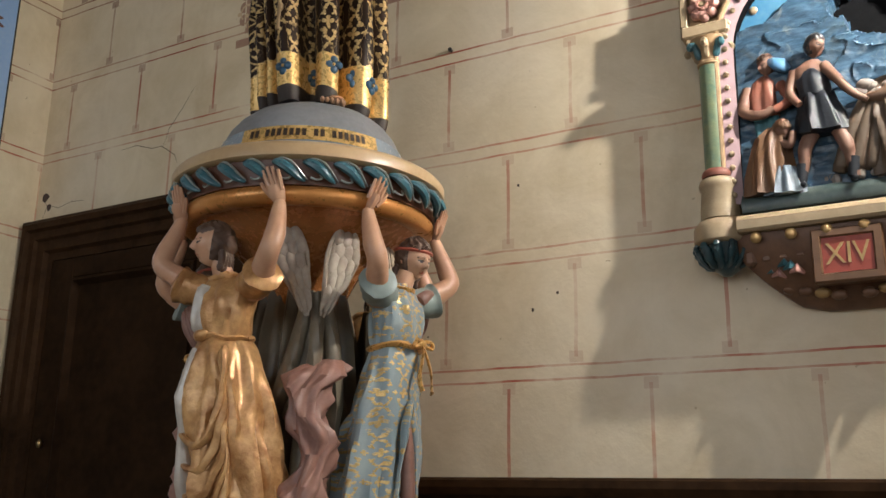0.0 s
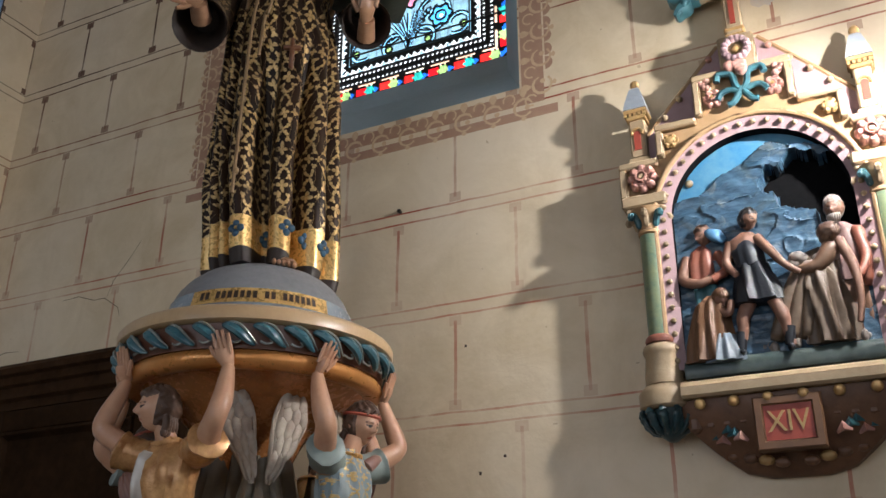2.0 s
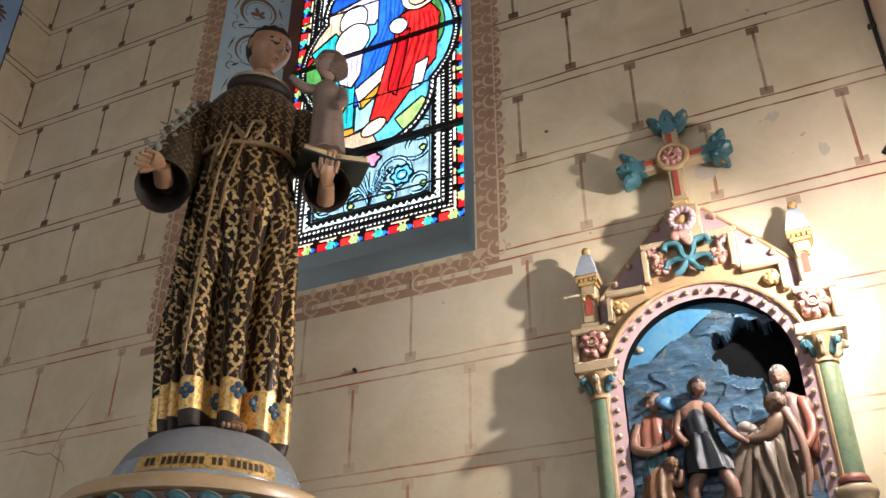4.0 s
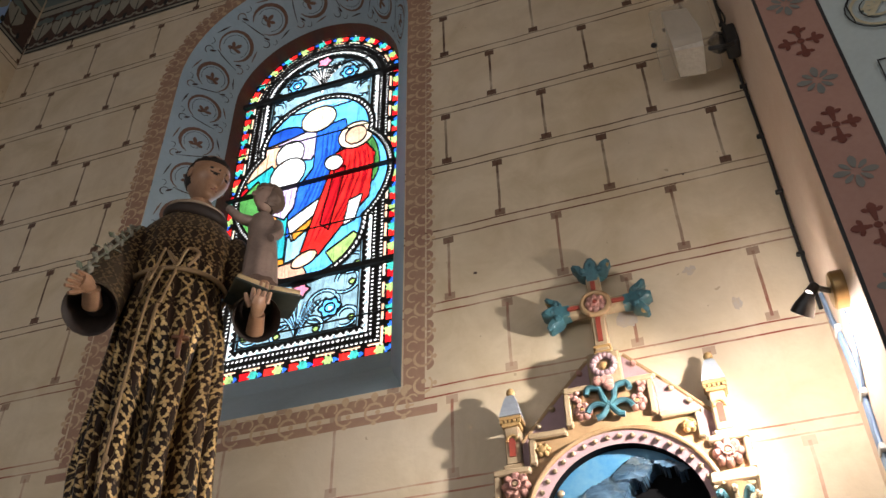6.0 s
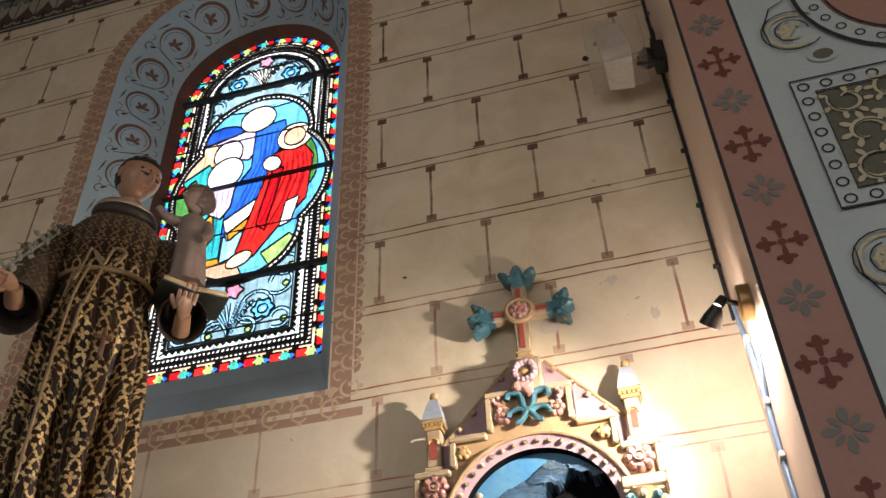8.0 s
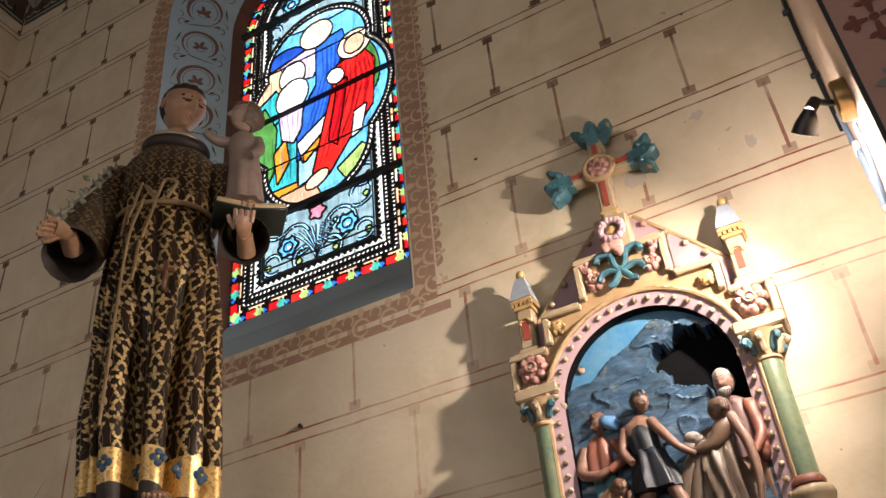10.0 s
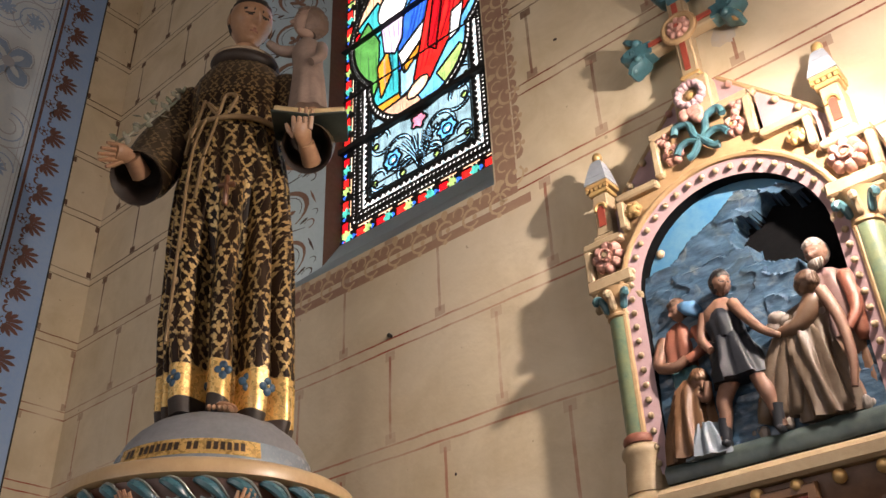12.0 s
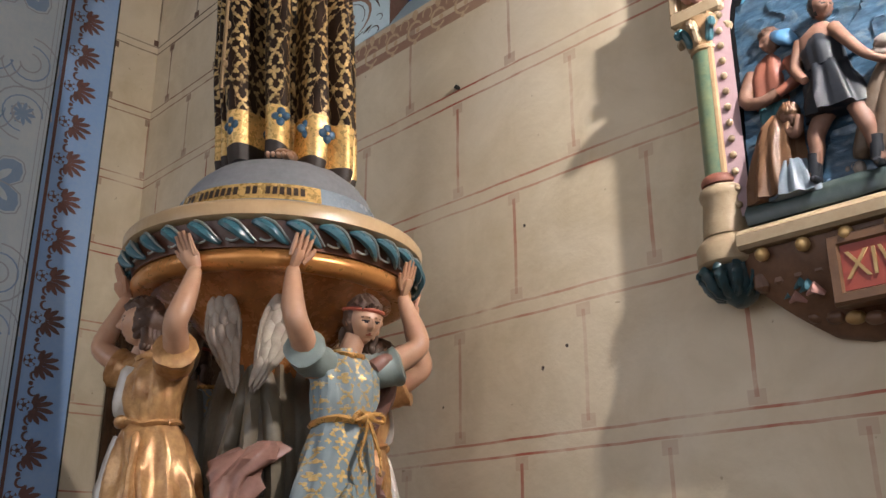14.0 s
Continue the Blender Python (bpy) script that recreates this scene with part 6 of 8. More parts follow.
# hood folded round the neck
tube(bm, [(0.008 + 0.080 * math.cos(a), -0.076 + 0.078 * math.sin(a), 3.508 - 0.020 * math.sin(a) * -1 - 0.008 * math.cos(a)) for a in (2 * math.pi * k / 32 for k in range(33))], 0.020, 12, 1)
tube(bm, [(0.008 + 0.086 * math.cos(a), -0.078 + 0.086 * math.sin(a), 3.528 + 0.020 * math.sin(a) - 0.008 * math.cos(a)) for a in (2 * math.pi * k / 32 for k in range(33))], 0.007, 6, 6)
tube(bm, [(0.010, -0.078, 3.49), (0.014, -0.088, 3.57)], [0.042, 0.038], 14, 7 + 2)
head_shape(bm, (0.020, -0.096, 3.664), 0.084, 40, 14, 9, 10, "tonsure", 7, 8)
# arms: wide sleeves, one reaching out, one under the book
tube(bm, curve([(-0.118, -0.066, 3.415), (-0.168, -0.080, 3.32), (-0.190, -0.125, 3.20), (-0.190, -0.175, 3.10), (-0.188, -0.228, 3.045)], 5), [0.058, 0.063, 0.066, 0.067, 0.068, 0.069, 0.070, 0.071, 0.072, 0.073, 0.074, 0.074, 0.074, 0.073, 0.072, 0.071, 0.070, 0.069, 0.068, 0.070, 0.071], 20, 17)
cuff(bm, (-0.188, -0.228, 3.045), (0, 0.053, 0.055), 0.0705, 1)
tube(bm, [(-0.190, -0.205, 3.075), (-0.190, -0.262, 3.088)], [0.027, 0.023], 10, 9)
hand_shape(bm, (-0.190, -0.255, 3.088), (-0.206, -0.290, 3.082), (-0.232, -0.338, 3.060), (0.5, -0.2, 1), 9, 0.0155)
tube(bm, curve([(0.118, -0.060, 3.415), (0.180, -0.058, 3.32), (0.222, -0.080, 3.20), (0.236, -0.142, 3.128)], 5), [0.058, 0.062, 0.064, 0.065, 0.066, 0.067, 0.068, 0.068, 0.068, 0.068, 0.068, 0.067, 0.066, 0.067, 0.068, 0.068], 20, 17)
cuff(bm, (0.236, -0.142, 3.128), (-0.014, 0.062, 0.072), 0.0675, 1)
tube(bm, [(0.234, -0.09, 3.12), (0.236, -0.150, 3.140)], [0.026, 0.022], 10, 9)
hand_shape(bm, (0.236, -0.148, 3.135), (0.238, -0.190, 3.150), (0.246, -0.212, 3.205), (1, 0.1, 0), 9, 0.0165)
# open book
for s, tilt in ((-1, 8), (1, -6)):
    R = Matrix.Translation((0.246, -0.150, 3.190)) @ Matrix.Rotation(radians(14), 4, "Z") @ Matrix.Rotation(radians(tilt), 4, "Y")
    for (x0, x1, y0_, y1_, z0, z1, mi) in ((0.0, 0.098, -0.062, 0.062, -0.012, -0.004, 12), (0.0, 0.093, -0.058, 0.058, -0.004, 0.014, 11)):
        if s < 0:
            x0, x1 = -x1, -x0
        vs = box(bm, x0, x1, y0_, y1_, z0, z1, mi, 0.003)
        for rr in vs:
            for v in rr:
                v.co = R @ v.co
# the child standing on it
cx, cy = 0.225, -0.120


def tunic(a, z):
    return 0.09 * max(0, (3.45 - z) / 0.2) * math.cos(8 * a + 1)


for dx in (-0.022, 0.018):
    tube(bm, [(cx + dx, cy - 0.01, 3.205), (cx + dx, cy - 0.006, 3.26), (cx + dx * 0.8, cy, 3.32)], [0.013, 0.017, 0.020], 10, 9)
    egg(bm, (cx + dx, cy - 0.026, 3.211), (0.012, 0.024, 0.009), 9, 8, 5)
gown(bm, [(3.265, 0.054, 0.045, cx, cy), (3.36, 0.048, 0.040, cx - 0.002, cy), (3.43, 0.043, 0.035, cx - 0.006, cy), (3.485, 0.046, 0.033, cx - 0.010, cy), (3.515, 0.034, 0.026, cx - 0.012, cy), (3.53, 0.018, 0.018, cx - 0.012, cy)], 32, tunic, 13)
head_shape(bm, (cx - 0.006, cy - 0.004, 3.590), 0.050, -62, -12, 14, 15, "child", 15, 14)
tube(bm, curve([(cx - 0.045, cy, 3.495), (cx - 0.085, cy - 0.014, 3.495), (cx - 0.120, cy - 0.020, 3.525)], 4), [0.019, 0.019, 0.018, 0.017, 0.016, 0.015, 0.014, 0.013, 0.012], 10, 13)
tube(bm, curve([(cx + 0.030, cy, 3.495), (cx + 0.040, cy - 0.025, 3.44), (cx + 0.020, cy - 0.050, 3.40)], 4), [0.019, 0.019, 0.018, 0.017, 0.016, 0.015, 0.014, 0.013, 0.012], 10, 13)
# lilies along the arm, and bare toes
for k in range(26):
    t = k / 25
    p = Vector((-0.150, -0.115, 3.40)).lerp(Vector((-0.215, -0.272, 3.12)), t) + Vector((random.uniform(-0.018, 0.014), random.uniform(-0.02, 0.01), random.uniform(-0.008, 0.022)))
    d = Vector((random.uniform(-1, 0.4), random.uniform(-1, 0.2), random.uniform(-0.2, 1))).normalized() * 0.024
    tube(bm, [p, p + d * 0.5, p + d], [0.003, 0.0085, 0.002], 6, 16, 0.35)
tube(bm, [(-0.150, -0.120, 3.40), (-0.195, -0.195, 3.26), (-0.228, -0.300, 3.10)], 0.004, 6, 16)
for k in range(5):
    egg(bm, (0.040 + 0.0115 * k, -0.142 + 0.002 * k, 2.440 - 0.001 * k), (0.0065, 0.016, 0.008), 9, 8, 5)
egg(bm, (0.063, -0.115, 2.446), (0.030, 0.035, 0.013), 9, 12, 6)
M["skin_child"] = paint("dusty_flesh", (0.40, 0.27, 0.21), (0.28, 0.18, 0.14), 0.5, big=12)
M["hair_child"] = paint("dusty_brown_hair", (0.17, 0.115, 0.085), (0.10, 0.065, 0.05), 0.5, big=30)
M["lining"] = paint("worn_cream_edge", (0.40, 0.31, 0.22), (0.25, 0.18, 0.12), 0.5, big=30)
M["lips"] = paint("dull_red_lips", (0.27, 0.115, 0.075), None, 0.45)
M["cross_wood"] = paint("red_brown_cross", (0.16, 0.065, 0.03), None, 0.4)
for v in bm.verts:                                     # the habit reaches down over the dome
    v.co.z -= 0.026 * max(0.0, min(1.0, (3.5 - v.co.z) / 1.05))
saint = finish("saint_statue", bm, ["habit", "habit_plain", "hem_gold", "quatrefoil", "rope", "cross_wood", "lining", "hair_black", "lips", "skin_dark", "hair_black", "page", "cover", "child_cloth", "skin_child", "hair_child", "lily", "habit_upper"], None, "", True, 50)
saint.matrix_world = PED
tagged(saint, "painted saint statue in brown gold-patterned habit with book and child", "statue")

# ---- the carved station on the wall ----
M["st_cream"] = paint("cream_painted_plaster", (0.378, 0.29, 0.181), (0.26, 0.176, 0.0966), 0.5, big=14, fine=80, amount=0.6)
M["st_buff"] = paint("buff_recessed_panel", (0.386, 0.252, 0.13), (0.269, 0.16, 0.0756), 0.55, big=14, amount=0.7)
M["st_lilac"] = paint("lilac_rose_band", (0.386, 0.26, 0.277), (0.302, 0.193, 0.202), 0.5, big=16, amount=0.6)
M["st_gold"] = paint("ochre_gold_paint", (0.437, 0.286, 0.118), (0.302, 0.168, 0.0588), 0.45, 0.1, big=30, amount=0.7)
M["st_green"] = paint("green_marbled_column", (0.105, 0.165, 0.11), (0.22, 0.24, 0.12), 0.32, big=24, fine=90, amount=0.9, coat=0.3)
M["st_teal"] = paint("teal_paint", (0.050, 0.155, 0.185), (0.025, 0.065, 0.08), 0.42, big=30, amount=0.8)
M["st_leaf"] = paint("dark_teal_leaf", (0.025, 0.065, 0.075), (0.010, 0.016, 0.018), 0.35, big=40, amount=0.9, coat=0.2)
M["st_pink"] = paint("rose_flower_paint", (0.46, 0.25, 0.21), (0.33, 0.15, 0.12), 0.45, big=40, amount=0.7)
M["st_red"] = paint("brick_red_paint", (0.33, 0.06, 0.035), (0.22, 0.04, 0.03), 0.5, big=30, amount=0.6)
M["st_brown"] = paint("umber_corbel_paint", (0.17, 0.085, 0.045), (0.08, 0.04, 0.025), 0.5, big=18, amount=0.8)
M["st_roof"] = paint("slate_blue_roof", (0.33, 0.37, 0.42), (0.24, 0.27, 0.31), 0.45, big=30, amount=0.6)
M["st_ground"] = paint("dark_green_ground", (0.035, 0.055, 0.055), (0.075, 0.095, 0.085), 0.4, big=24, amount=0.9, coat=0.2)
# black of the relief's cave; also stands for shadow inside the arch
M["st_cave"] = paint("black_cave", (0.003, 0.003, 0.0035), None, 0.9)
M["st_cave"].node_tree.nodes["Principled BSDF"].inputs["Specular IOR Level"].default_value = 0.1
M["st_navy"] = paint("blue_black_tunic", (0.007, 0.009, 0.014), (0.018, 0.022, 0.032), 0.55, big=25)
M["st_sand"] = paint("sand_brown_shroud", (0.085, 0.054, 0.032), (0.15, 0.11, 0.078), 0.5, big=18, amount=0.9)
M["st_tan"] = paint("tan_robe", (0.16, 0.0798, 0.0378), (0.0924, 0.0462, 0.0235), 0.5, big=20)
M["st_salmon"] = paint("salmon_robe", (0.252, 0.0882, 0.0554), (0.143, 0.0504, 0.0353), 0.45, big=20)
M["st_mauve"] = paint("pale_mauve_cloak", (0.202, 0.122, 0.109), (0.134, 0.0756, 0.0756), 0.5, big=20)
M["st_scarf"] = paint("bright_blue_scarf", (0.08, 0.21, 0.38), (0.07, 0.16, 0.28), 0.45, big=20)
M["st_grey"] = paint("blue_grey_cloth", (0.15, 0.19, 0.23), (0.08, 0.10, 0.12), 0.45, big=20)
M["st_skin"] = paint("relief_flesh", (0.227, 0.122, 0.084), (0.126, 0.063, 0.0403), 0.55, big=25, amount=0.6)
M["st_skin_dark"] = paint("ashen_flesh", (0.15, 0.09, 0.056), (0.10, 0.055, 0.036), 0.42, big=25, amount=0.6)
M["st_slate_hair"] = paint("slate_brown_hair", (0.036, 0.031, 0.031), (0.016, 0.013, 0.012), 0.4, big=60)
M["st_beard"] = paint("grey_white_hair", (0.265, 0.233, 0.207), (0.176, 0.139, 0.12), 0.5, big=60)


def sky_and_rock():
    m = bpy.data.materials.new("painted_sky_and_rock")
    nt, b = links(m)
    p = place_of(nt)
    f, g = noisy(nt, p, 22.0, 6, 0.65, 1.2), noisy(nt, stretched(nt, p, (14, 14, 45)), 1.6, 6, 0.65, 0.8)
    c = mixed(nt, step(nt, g, 0.38, 0.62), (0.020, 0.052, 0.090), (0.062, 0.120, 0.185))
    c = mixed(nt, calc(nt, "MULTIPLY", step(nt, f, 0.56, 0.74), 0.6), c, (0.23, 0.25, 0.24))
    c = mixed(nt, calc(nt, "MULTIPLY", step(nt, noisy(nt, p, 11.0, 5, 0.6, 0.8), 0.54, 0.68), 0.5), c, (0.035, 0.050, 0.050))
    plug(nt, b.inputs["Base Color"], c)
    b.inputs["Roughness"].default_value = 0.32
    b.inputs["Coat Weight"].default_value = 0.3
    bumped(nt, b, calc(nt, "ADD", f, g), 0.45, 0.004)
    return m


M["st_rock"] = sky_and_rock()
M["st_sky"] = paint("painted_blue_sky", (0.045, 0.19, 0.36), (0.14, 0.29, 0.38), 0.38, big=7, fine=50, amount=0.9, coat=0.25)

SX, FY = -0.236, 2.114                                  # middle and front plane of the station
station = thing("station_of_the_cross", "carved painted wall shrine with relief scene and cross", "wall shrine")
ARCH_R, ARCH_Z, RING = 0.213, 2.547, 0.036


def S(name, bm, mats, label="", smooth=True, parent=None, sharp=40.0):
    return part(name, bm, mats, parent or station, label, smooth, sharp)


def arch_line(r, z0=2.165, n=28):
    return [(SX - r, z0)] + [(x, z) for x, z in arc(SX, ARCH_Z, r, 180, 0, n)] + [(SX + r, z0)]


# back board, from wall to the niche, and its stepped front with the arch left open
STEPS = [(0.335, 2.735), (0.232, 2.828), (0.124, 2.948), (0.050, 3.042)]


bm = bmesh.new()
for us, ue, zt in ((0.232, 0.335, 2.735), (0.124, 0.232, 2.828), (0.0, 0.124, 2.948)):
    for s in (-1, 1):
        n = 8
        for i in range(n):
            a, b = us + (ue - us) * i / n, us + (ue - us) * (i + 1) / n
            r = ARCH_R + 0.004
            za = ARCH_Z + math.sqrt(max(0.0, r * r - a * a)) if a < r else 2.62
            zb = ARCH_Z + math.sqrt(max(0.0, r * r - b * b)) if b < r else 2.62
            for y0_, y1_ in ((FY + 0.014, FY + 0.014),):
                bm.faces.new([bm.verts.new((SX + s * x, FY + 0.014, z)) for x, z in ((a, za), (b, zb), (b, zt), (a, zt))])
bmesh.ops.remove_doubles(bm, verts=bm.verts[:], dist=1e-5)
geo = bmesh.ops.extrude_face_region(bm, geom=bm.faces[:])
bmesh.ops.translate(bm, vec=(0, WALL - FY - 0.016, 0), verts=[v for v in geo["geom"] if isinstance(v, bmesh.types.BMVert)])
S("gable_board", bm, "st_buff", "buff recessed gable board", False)
# step mouldings: cream bars along the stepped outline
for s in (-1, 1):
    for k, (w, h) in enumerate(STEPS[:3]):
        bm = bmesh.new()
        w2 = STEPS[k + 1][0]
        x0, x1 = sorted((SX + s * (w2 - 0.0), SX + s * w))
        box(bm, x0, x1, FY - 0.006, WALL - 0.001, h - 0.020, h, 0, 0.004)
        xo = SX + s * w
        zb = (STEPS[k - 1][1] if k else 2.632)
        box(bm, min(xo, xo - s * 0.019), max(xo, xo - s * 0.019), FY - 0.006, WALL - 0.002, zb, h - 0.019, 0, 0.004)
        S("step_moulding", bm, "st_cream", smooth=False)
    bm = bmesh.new()                                   # raking gable with lilac face behind the steps
    slab(bm, [(SX + s * 0.292, 2.736), (SX + s * 0.150, 2.736), (SX + s * 0.040, 2.800), (SX + s * 0.040, 3.055), (SX + s * 0.292, 2.790)], FY + 0.040, WALL - 0.003, 0)
    S("raking_panel", bm, "st_lilac", "lilac raking gable panel", False)
    bm = bmesh.new()
    tube(bm, [(SX + s * 0.290, FY + 0.044, 2.792), (SX + s * 0.170, FY + 0.044, 2.925), (SX + s * 0.052, FY + 0.044, 3.050)], 0.007, 8)
    S("raking_roll", bm, "st_buff")
    for f in (0.30, 0.50, 0.70, 0.92):
        bm = bmesh.new()
        egg(bm, (SX + s * (0.270 - 0.21 * f), FY + 0.034, 2.795 + 0.235 * f), (0.009, 0.009, 0.009), 0, 10, 6)
        S("gable_bead", bm, "st_pink" if f > 0.8 else "st_cream")
    for (u, z, rr) in ((0.195, 2.776, 0.020),):        # gilt bud in each lower spandrel
        bm = bmesh.new()
        egg(bm, (SX + s * u, FY + 0.006, z), (rr, 0.014, rr * 0.85), 0, 10, 6)
        for a in range(0, 360, 60):
            egg(bm, (SX + s * u + 0.014 * math.cos(radians(a)), FY + 0.004, z + 0.012 * math.sin(radians(a))), (0.009, 0.010, 0.009), 0, 8, 5)
        S("gilt_bud", bm, "st_gold")


def flower(bm, x, y, z, r, mi=0, heart=1, petals=8):
    """A carved flower in one skin: cupped petals parted by grooves, a raised ring and a button in the middle."""
    n = petals * 8
    rings = []
    for t in (1.0, 0.99, 0.90, 0.74, 0.56, 0.42, 0.36, 0.28, 0.24, 0.14, 0.05):
        ring = []
        for i in range(n):
            a = 2 * math.pi * i / n
            lobe = abs(math.cos(petals * a / 2)) ** 0.6
            k = t * (1 - (0.26 * (1 - lobe) if t > 0.4 else 0))
            up = 0.010 * math.sin(math.pi * min(1, (1 - t) / 0.62)) * (0.35 + 0.65 * lobe) if t > 0.38 else (0.014 if t in (0.36, 0.28) else (0.006 if t == 0.24 else 0.012))
            ring.append((x + r * k * math.cos(a), (y + 0.012 if t == 1.0 else y - 0.002 - up * r / 0.036), z + r * k * math.sin(a)))
        rings.append(ring)
    first = len(bm.faces)
    ring_faces(bm, rings, mi)
    bm.faces.ensure_lookup_table()
    for f in bm.faces[first:]:
        c = f.calc_center_median()
        if math.hypot(c.x - x, c.z - z) < 0.22 * r and c.y < y:
            f.material_index = heart


for s in (-1, 1):                                      # rosette blocks
    bm = bmesh.new()
    flower(bm, SX + s * 0.275, FY - 0.002, 2.683, 0.040)
    S("rosette", bm, ["st_pink", "st_cream"], "carved pink rosette")
    bm = bmesh.new()
    x0, x1 = SX + s * 0.275 - 0.058, SX + s * 0.275 + 0.058
    box(bm, x0, x1, FY - 0.012, WALL - 0.004, 2.600, 2.634, 0, 0.005)
    box(bm, x0 + 0.010, x1 - 0.010, FY - 0.004, WALL - 0.005, 2.588, 2.601, 0, 0.003)
    S("entablature", bm, "st_cream", smooth=False)
    bm = bmesh.new()                                   # capital with curled leaves
    cx = SX + s * 0.270
    lathe(bm, [(0.026, 2.520), (0.031, 2.524), (0.031, 2.530), (0.027, 2.534), (0.030, 2.560), (0.044, 2.586), (0.046, 2.590)], (cx, FY + 0.012, 0), 16)
    S("capital_bell", bm, "st_buff")
    for k in range(8):
        a = 2 * math.pi * k / 8
        bm = bmesh.new()
        d = Vector((math.cos(a), math.sin(a), 0))
        c0 = Vector((cx, FY + 0.012, 0))
        tube(bm, curve([c0 + d * 0.028 + Vector((0, 0, 2.538)), c0 + d * 0.034 + Vector((0, 0, 2.558)), c0 + d * 0.046 + Vector((0, 0, 2.574)), c0 + d * 0.054 + Vector((0, 0, 2.566)), c0 + d * 0.047 + Vector((0, 0, 2.560))], 3), [0.004] + [0.0085] * 10 + [0.006, 0.004], 7)
        S("capital_leaf", bm, "st_teal" if k % 2 else "st_cream")
    bm = bmesh.new()
    lathe(bm, [(0.0275, 2.252), (0.0275, 2.52)], (cx, FY + 0.012, 0), 20)
    S("column_shaft", bm, "st_green", "green marbled column")
    bm = bmesh.new()
    lathe(bm, [(0.034, 2.236), (0.036, 2.242), (0.034, 2.250), (0.028, 2.256)], (cx, FY + 0.010, 0), 20)
    S("column_ring", bm, "st_salmon")
    bm = bmesh.new()
    lathe(bm, [(0.046, 2.135), (0.045, 2.16), (0.041, 2.205), (0.045, 2.212), (0.047, 2.220), (0.044, 2.230), (0.035, 2.237)], (cx, FY + 0.020, 0), 24)
    S("column_base", bm, "st_cream")
    bm = bmesh.new()
    lathe(bm, [(0.046, 2.076), (0.061, 2.078), (0.066, 2.083), (0.066, 2.116), (0.060, 2.125), (0.050, 2.136)], (cx, FY + 0.030, 0), 28)
    S("column_drum", bm, "st_cream")
    bm = bmesh.new()
    lathe(bm, [(0.010, 2.005), (0.030, 2.02), (0.046, 2.05), (0.052, 2.077)], (cx + s * -0.004, FY + 0.034, 0), 16)
    S("pendant", bm, "st_leaf")
    for k in range(7):
        a = math.pi * (1.0 + k / 6)
        bm = bmesh.new()
        d, c0 = Vector((math.cos(a), math.sin(a), 0)), Vector((cx, FY + 0.034, 0))
        tube(bm, curve([c0 + d * 0.020 + Vector((0, 0, 2.020)), c0 + d * 0.046 + Vector((0, 0, 2.035)), c0 + d * 0.060 + Vector((0, 0, 2.060)), c0 + d * 0.066 + Vector((0, 0, 2.072)), c0 + d * 0.058 + Vector((0, 0, 2.074))], 3), [0.004] + [0.007, 0.011, 0.008, 0.012, 0.010, 0.013, 0.009, 0.011, 0.008] + [0.009, 0.006, 0.004], 8, 0, 0.6)
        S("pendant_leaf", bm, "st_leaf")
    # turret
    tx, ty = SX + s * 0.280, FY + 0.030
    tur = S("turret", (lambda b: (box(b, tx - 0.028, tx + 0.028, ty - 0.024, WALL - 0.01, 2.735, 2.752, 0, 0.003), box(b, tx - 0.021, tx + 0.021, ty - 0.019, WALL - 0.008, 2.752, 2.868, 0, 0.004), b)[2])(bmesh.new()), "st_cream", "small cream turret with blue roof", False)
    bm = bmesh.new()
    box(bm, tx - 0.026, tx + 0.026, ty - 0.024, ty + 0.026, 2.866, 2.878, 0, 0.002)
    box(bm, tx - 0.031, tx + 0.031, ty - 0.029, ty + 0.030, 2.885, 2.897, 0, 0.002)
    for k in range(5):
        for yy in (ty - 0.027,):
            box(bm, tx - 0.030 + 0.0125 * k, tx - 0.022 + 0.0125 * k, yy, yy + 0.01, 2.876, 2.887)
        box(bm, tx + s * 0.022, tx + s * 0.030, ty - 0.024 + 0.011 * k, ty - 0.017 + 0.011 * k, 2.876, 2.887) if s > 0 else box(bm, tx - 0.030, tx - 0.022, ty - 0.024 + 0.011 * k, ty - 0.017 + 0.011 * k, 2.876, 2.887)
    S("corbel_table", bm, "st_gold", smooth=False, parent=tur)
    bm = bmesh.new()
    rings = []
    for i, (r, z) in enumerate(((0.031, 2.897), (0.027, 2.915), (0.0275, 2.915), (0.021, 2.940), (0.0215, 2.940), (0.014, 2.966), (0.008, 2.974))):
        rings.append([(tx + r * dx, ty + r * dy, z) for dx, dy in ((-1, -1), (1, -1), (1, 1), (-1, 1))])
    ring_faces(bm, rings)
    S("turret_roof", bm, "st_roof", smooth=False, parent=tur)
    bm = bmesh.new()
    egg(bm, (tx, ty, 2.985), (0.013, 0.013, 0.015), 0, 10, 7)
    S("finial_ball", bm, "st_gold", parent=tur)
    bm = bmesh.new()
    slab(bm, [(tx - 0.009, 2.775), (tx + 0.009, 2.775)] + arc(tx, 2.822, 0.009, 0, 180, 6), ty - 0.0215, ty - 0.015)
    S("niche_slot", bm, "st_red", smooth=False, parent=tur)
    bm = bmesh.new()
    tube(bm, [(x, ty - 0.021, z) for x, z in arc(tx, 2.824, 0.014, -20, 200, 10)], 0.0045, 6)
    S("niche_hood", bm, "st_gold", parent=tur)

# arch ring with studs, inner return coloured black for its shadow
bm = bmesh.new()
o, i_ = arch_line(ARCH_R + RING), arch_line(ARCH_R)
vo, vi, vb = ([bm.verts.new((x, FY - 0.004, z)) for x, z in o], [bm.verts.new((x, FY + 0.008, z)) for x, z in i_], [bm.verts.new((x, WALL - 0.012, z)) for x, z in i_])
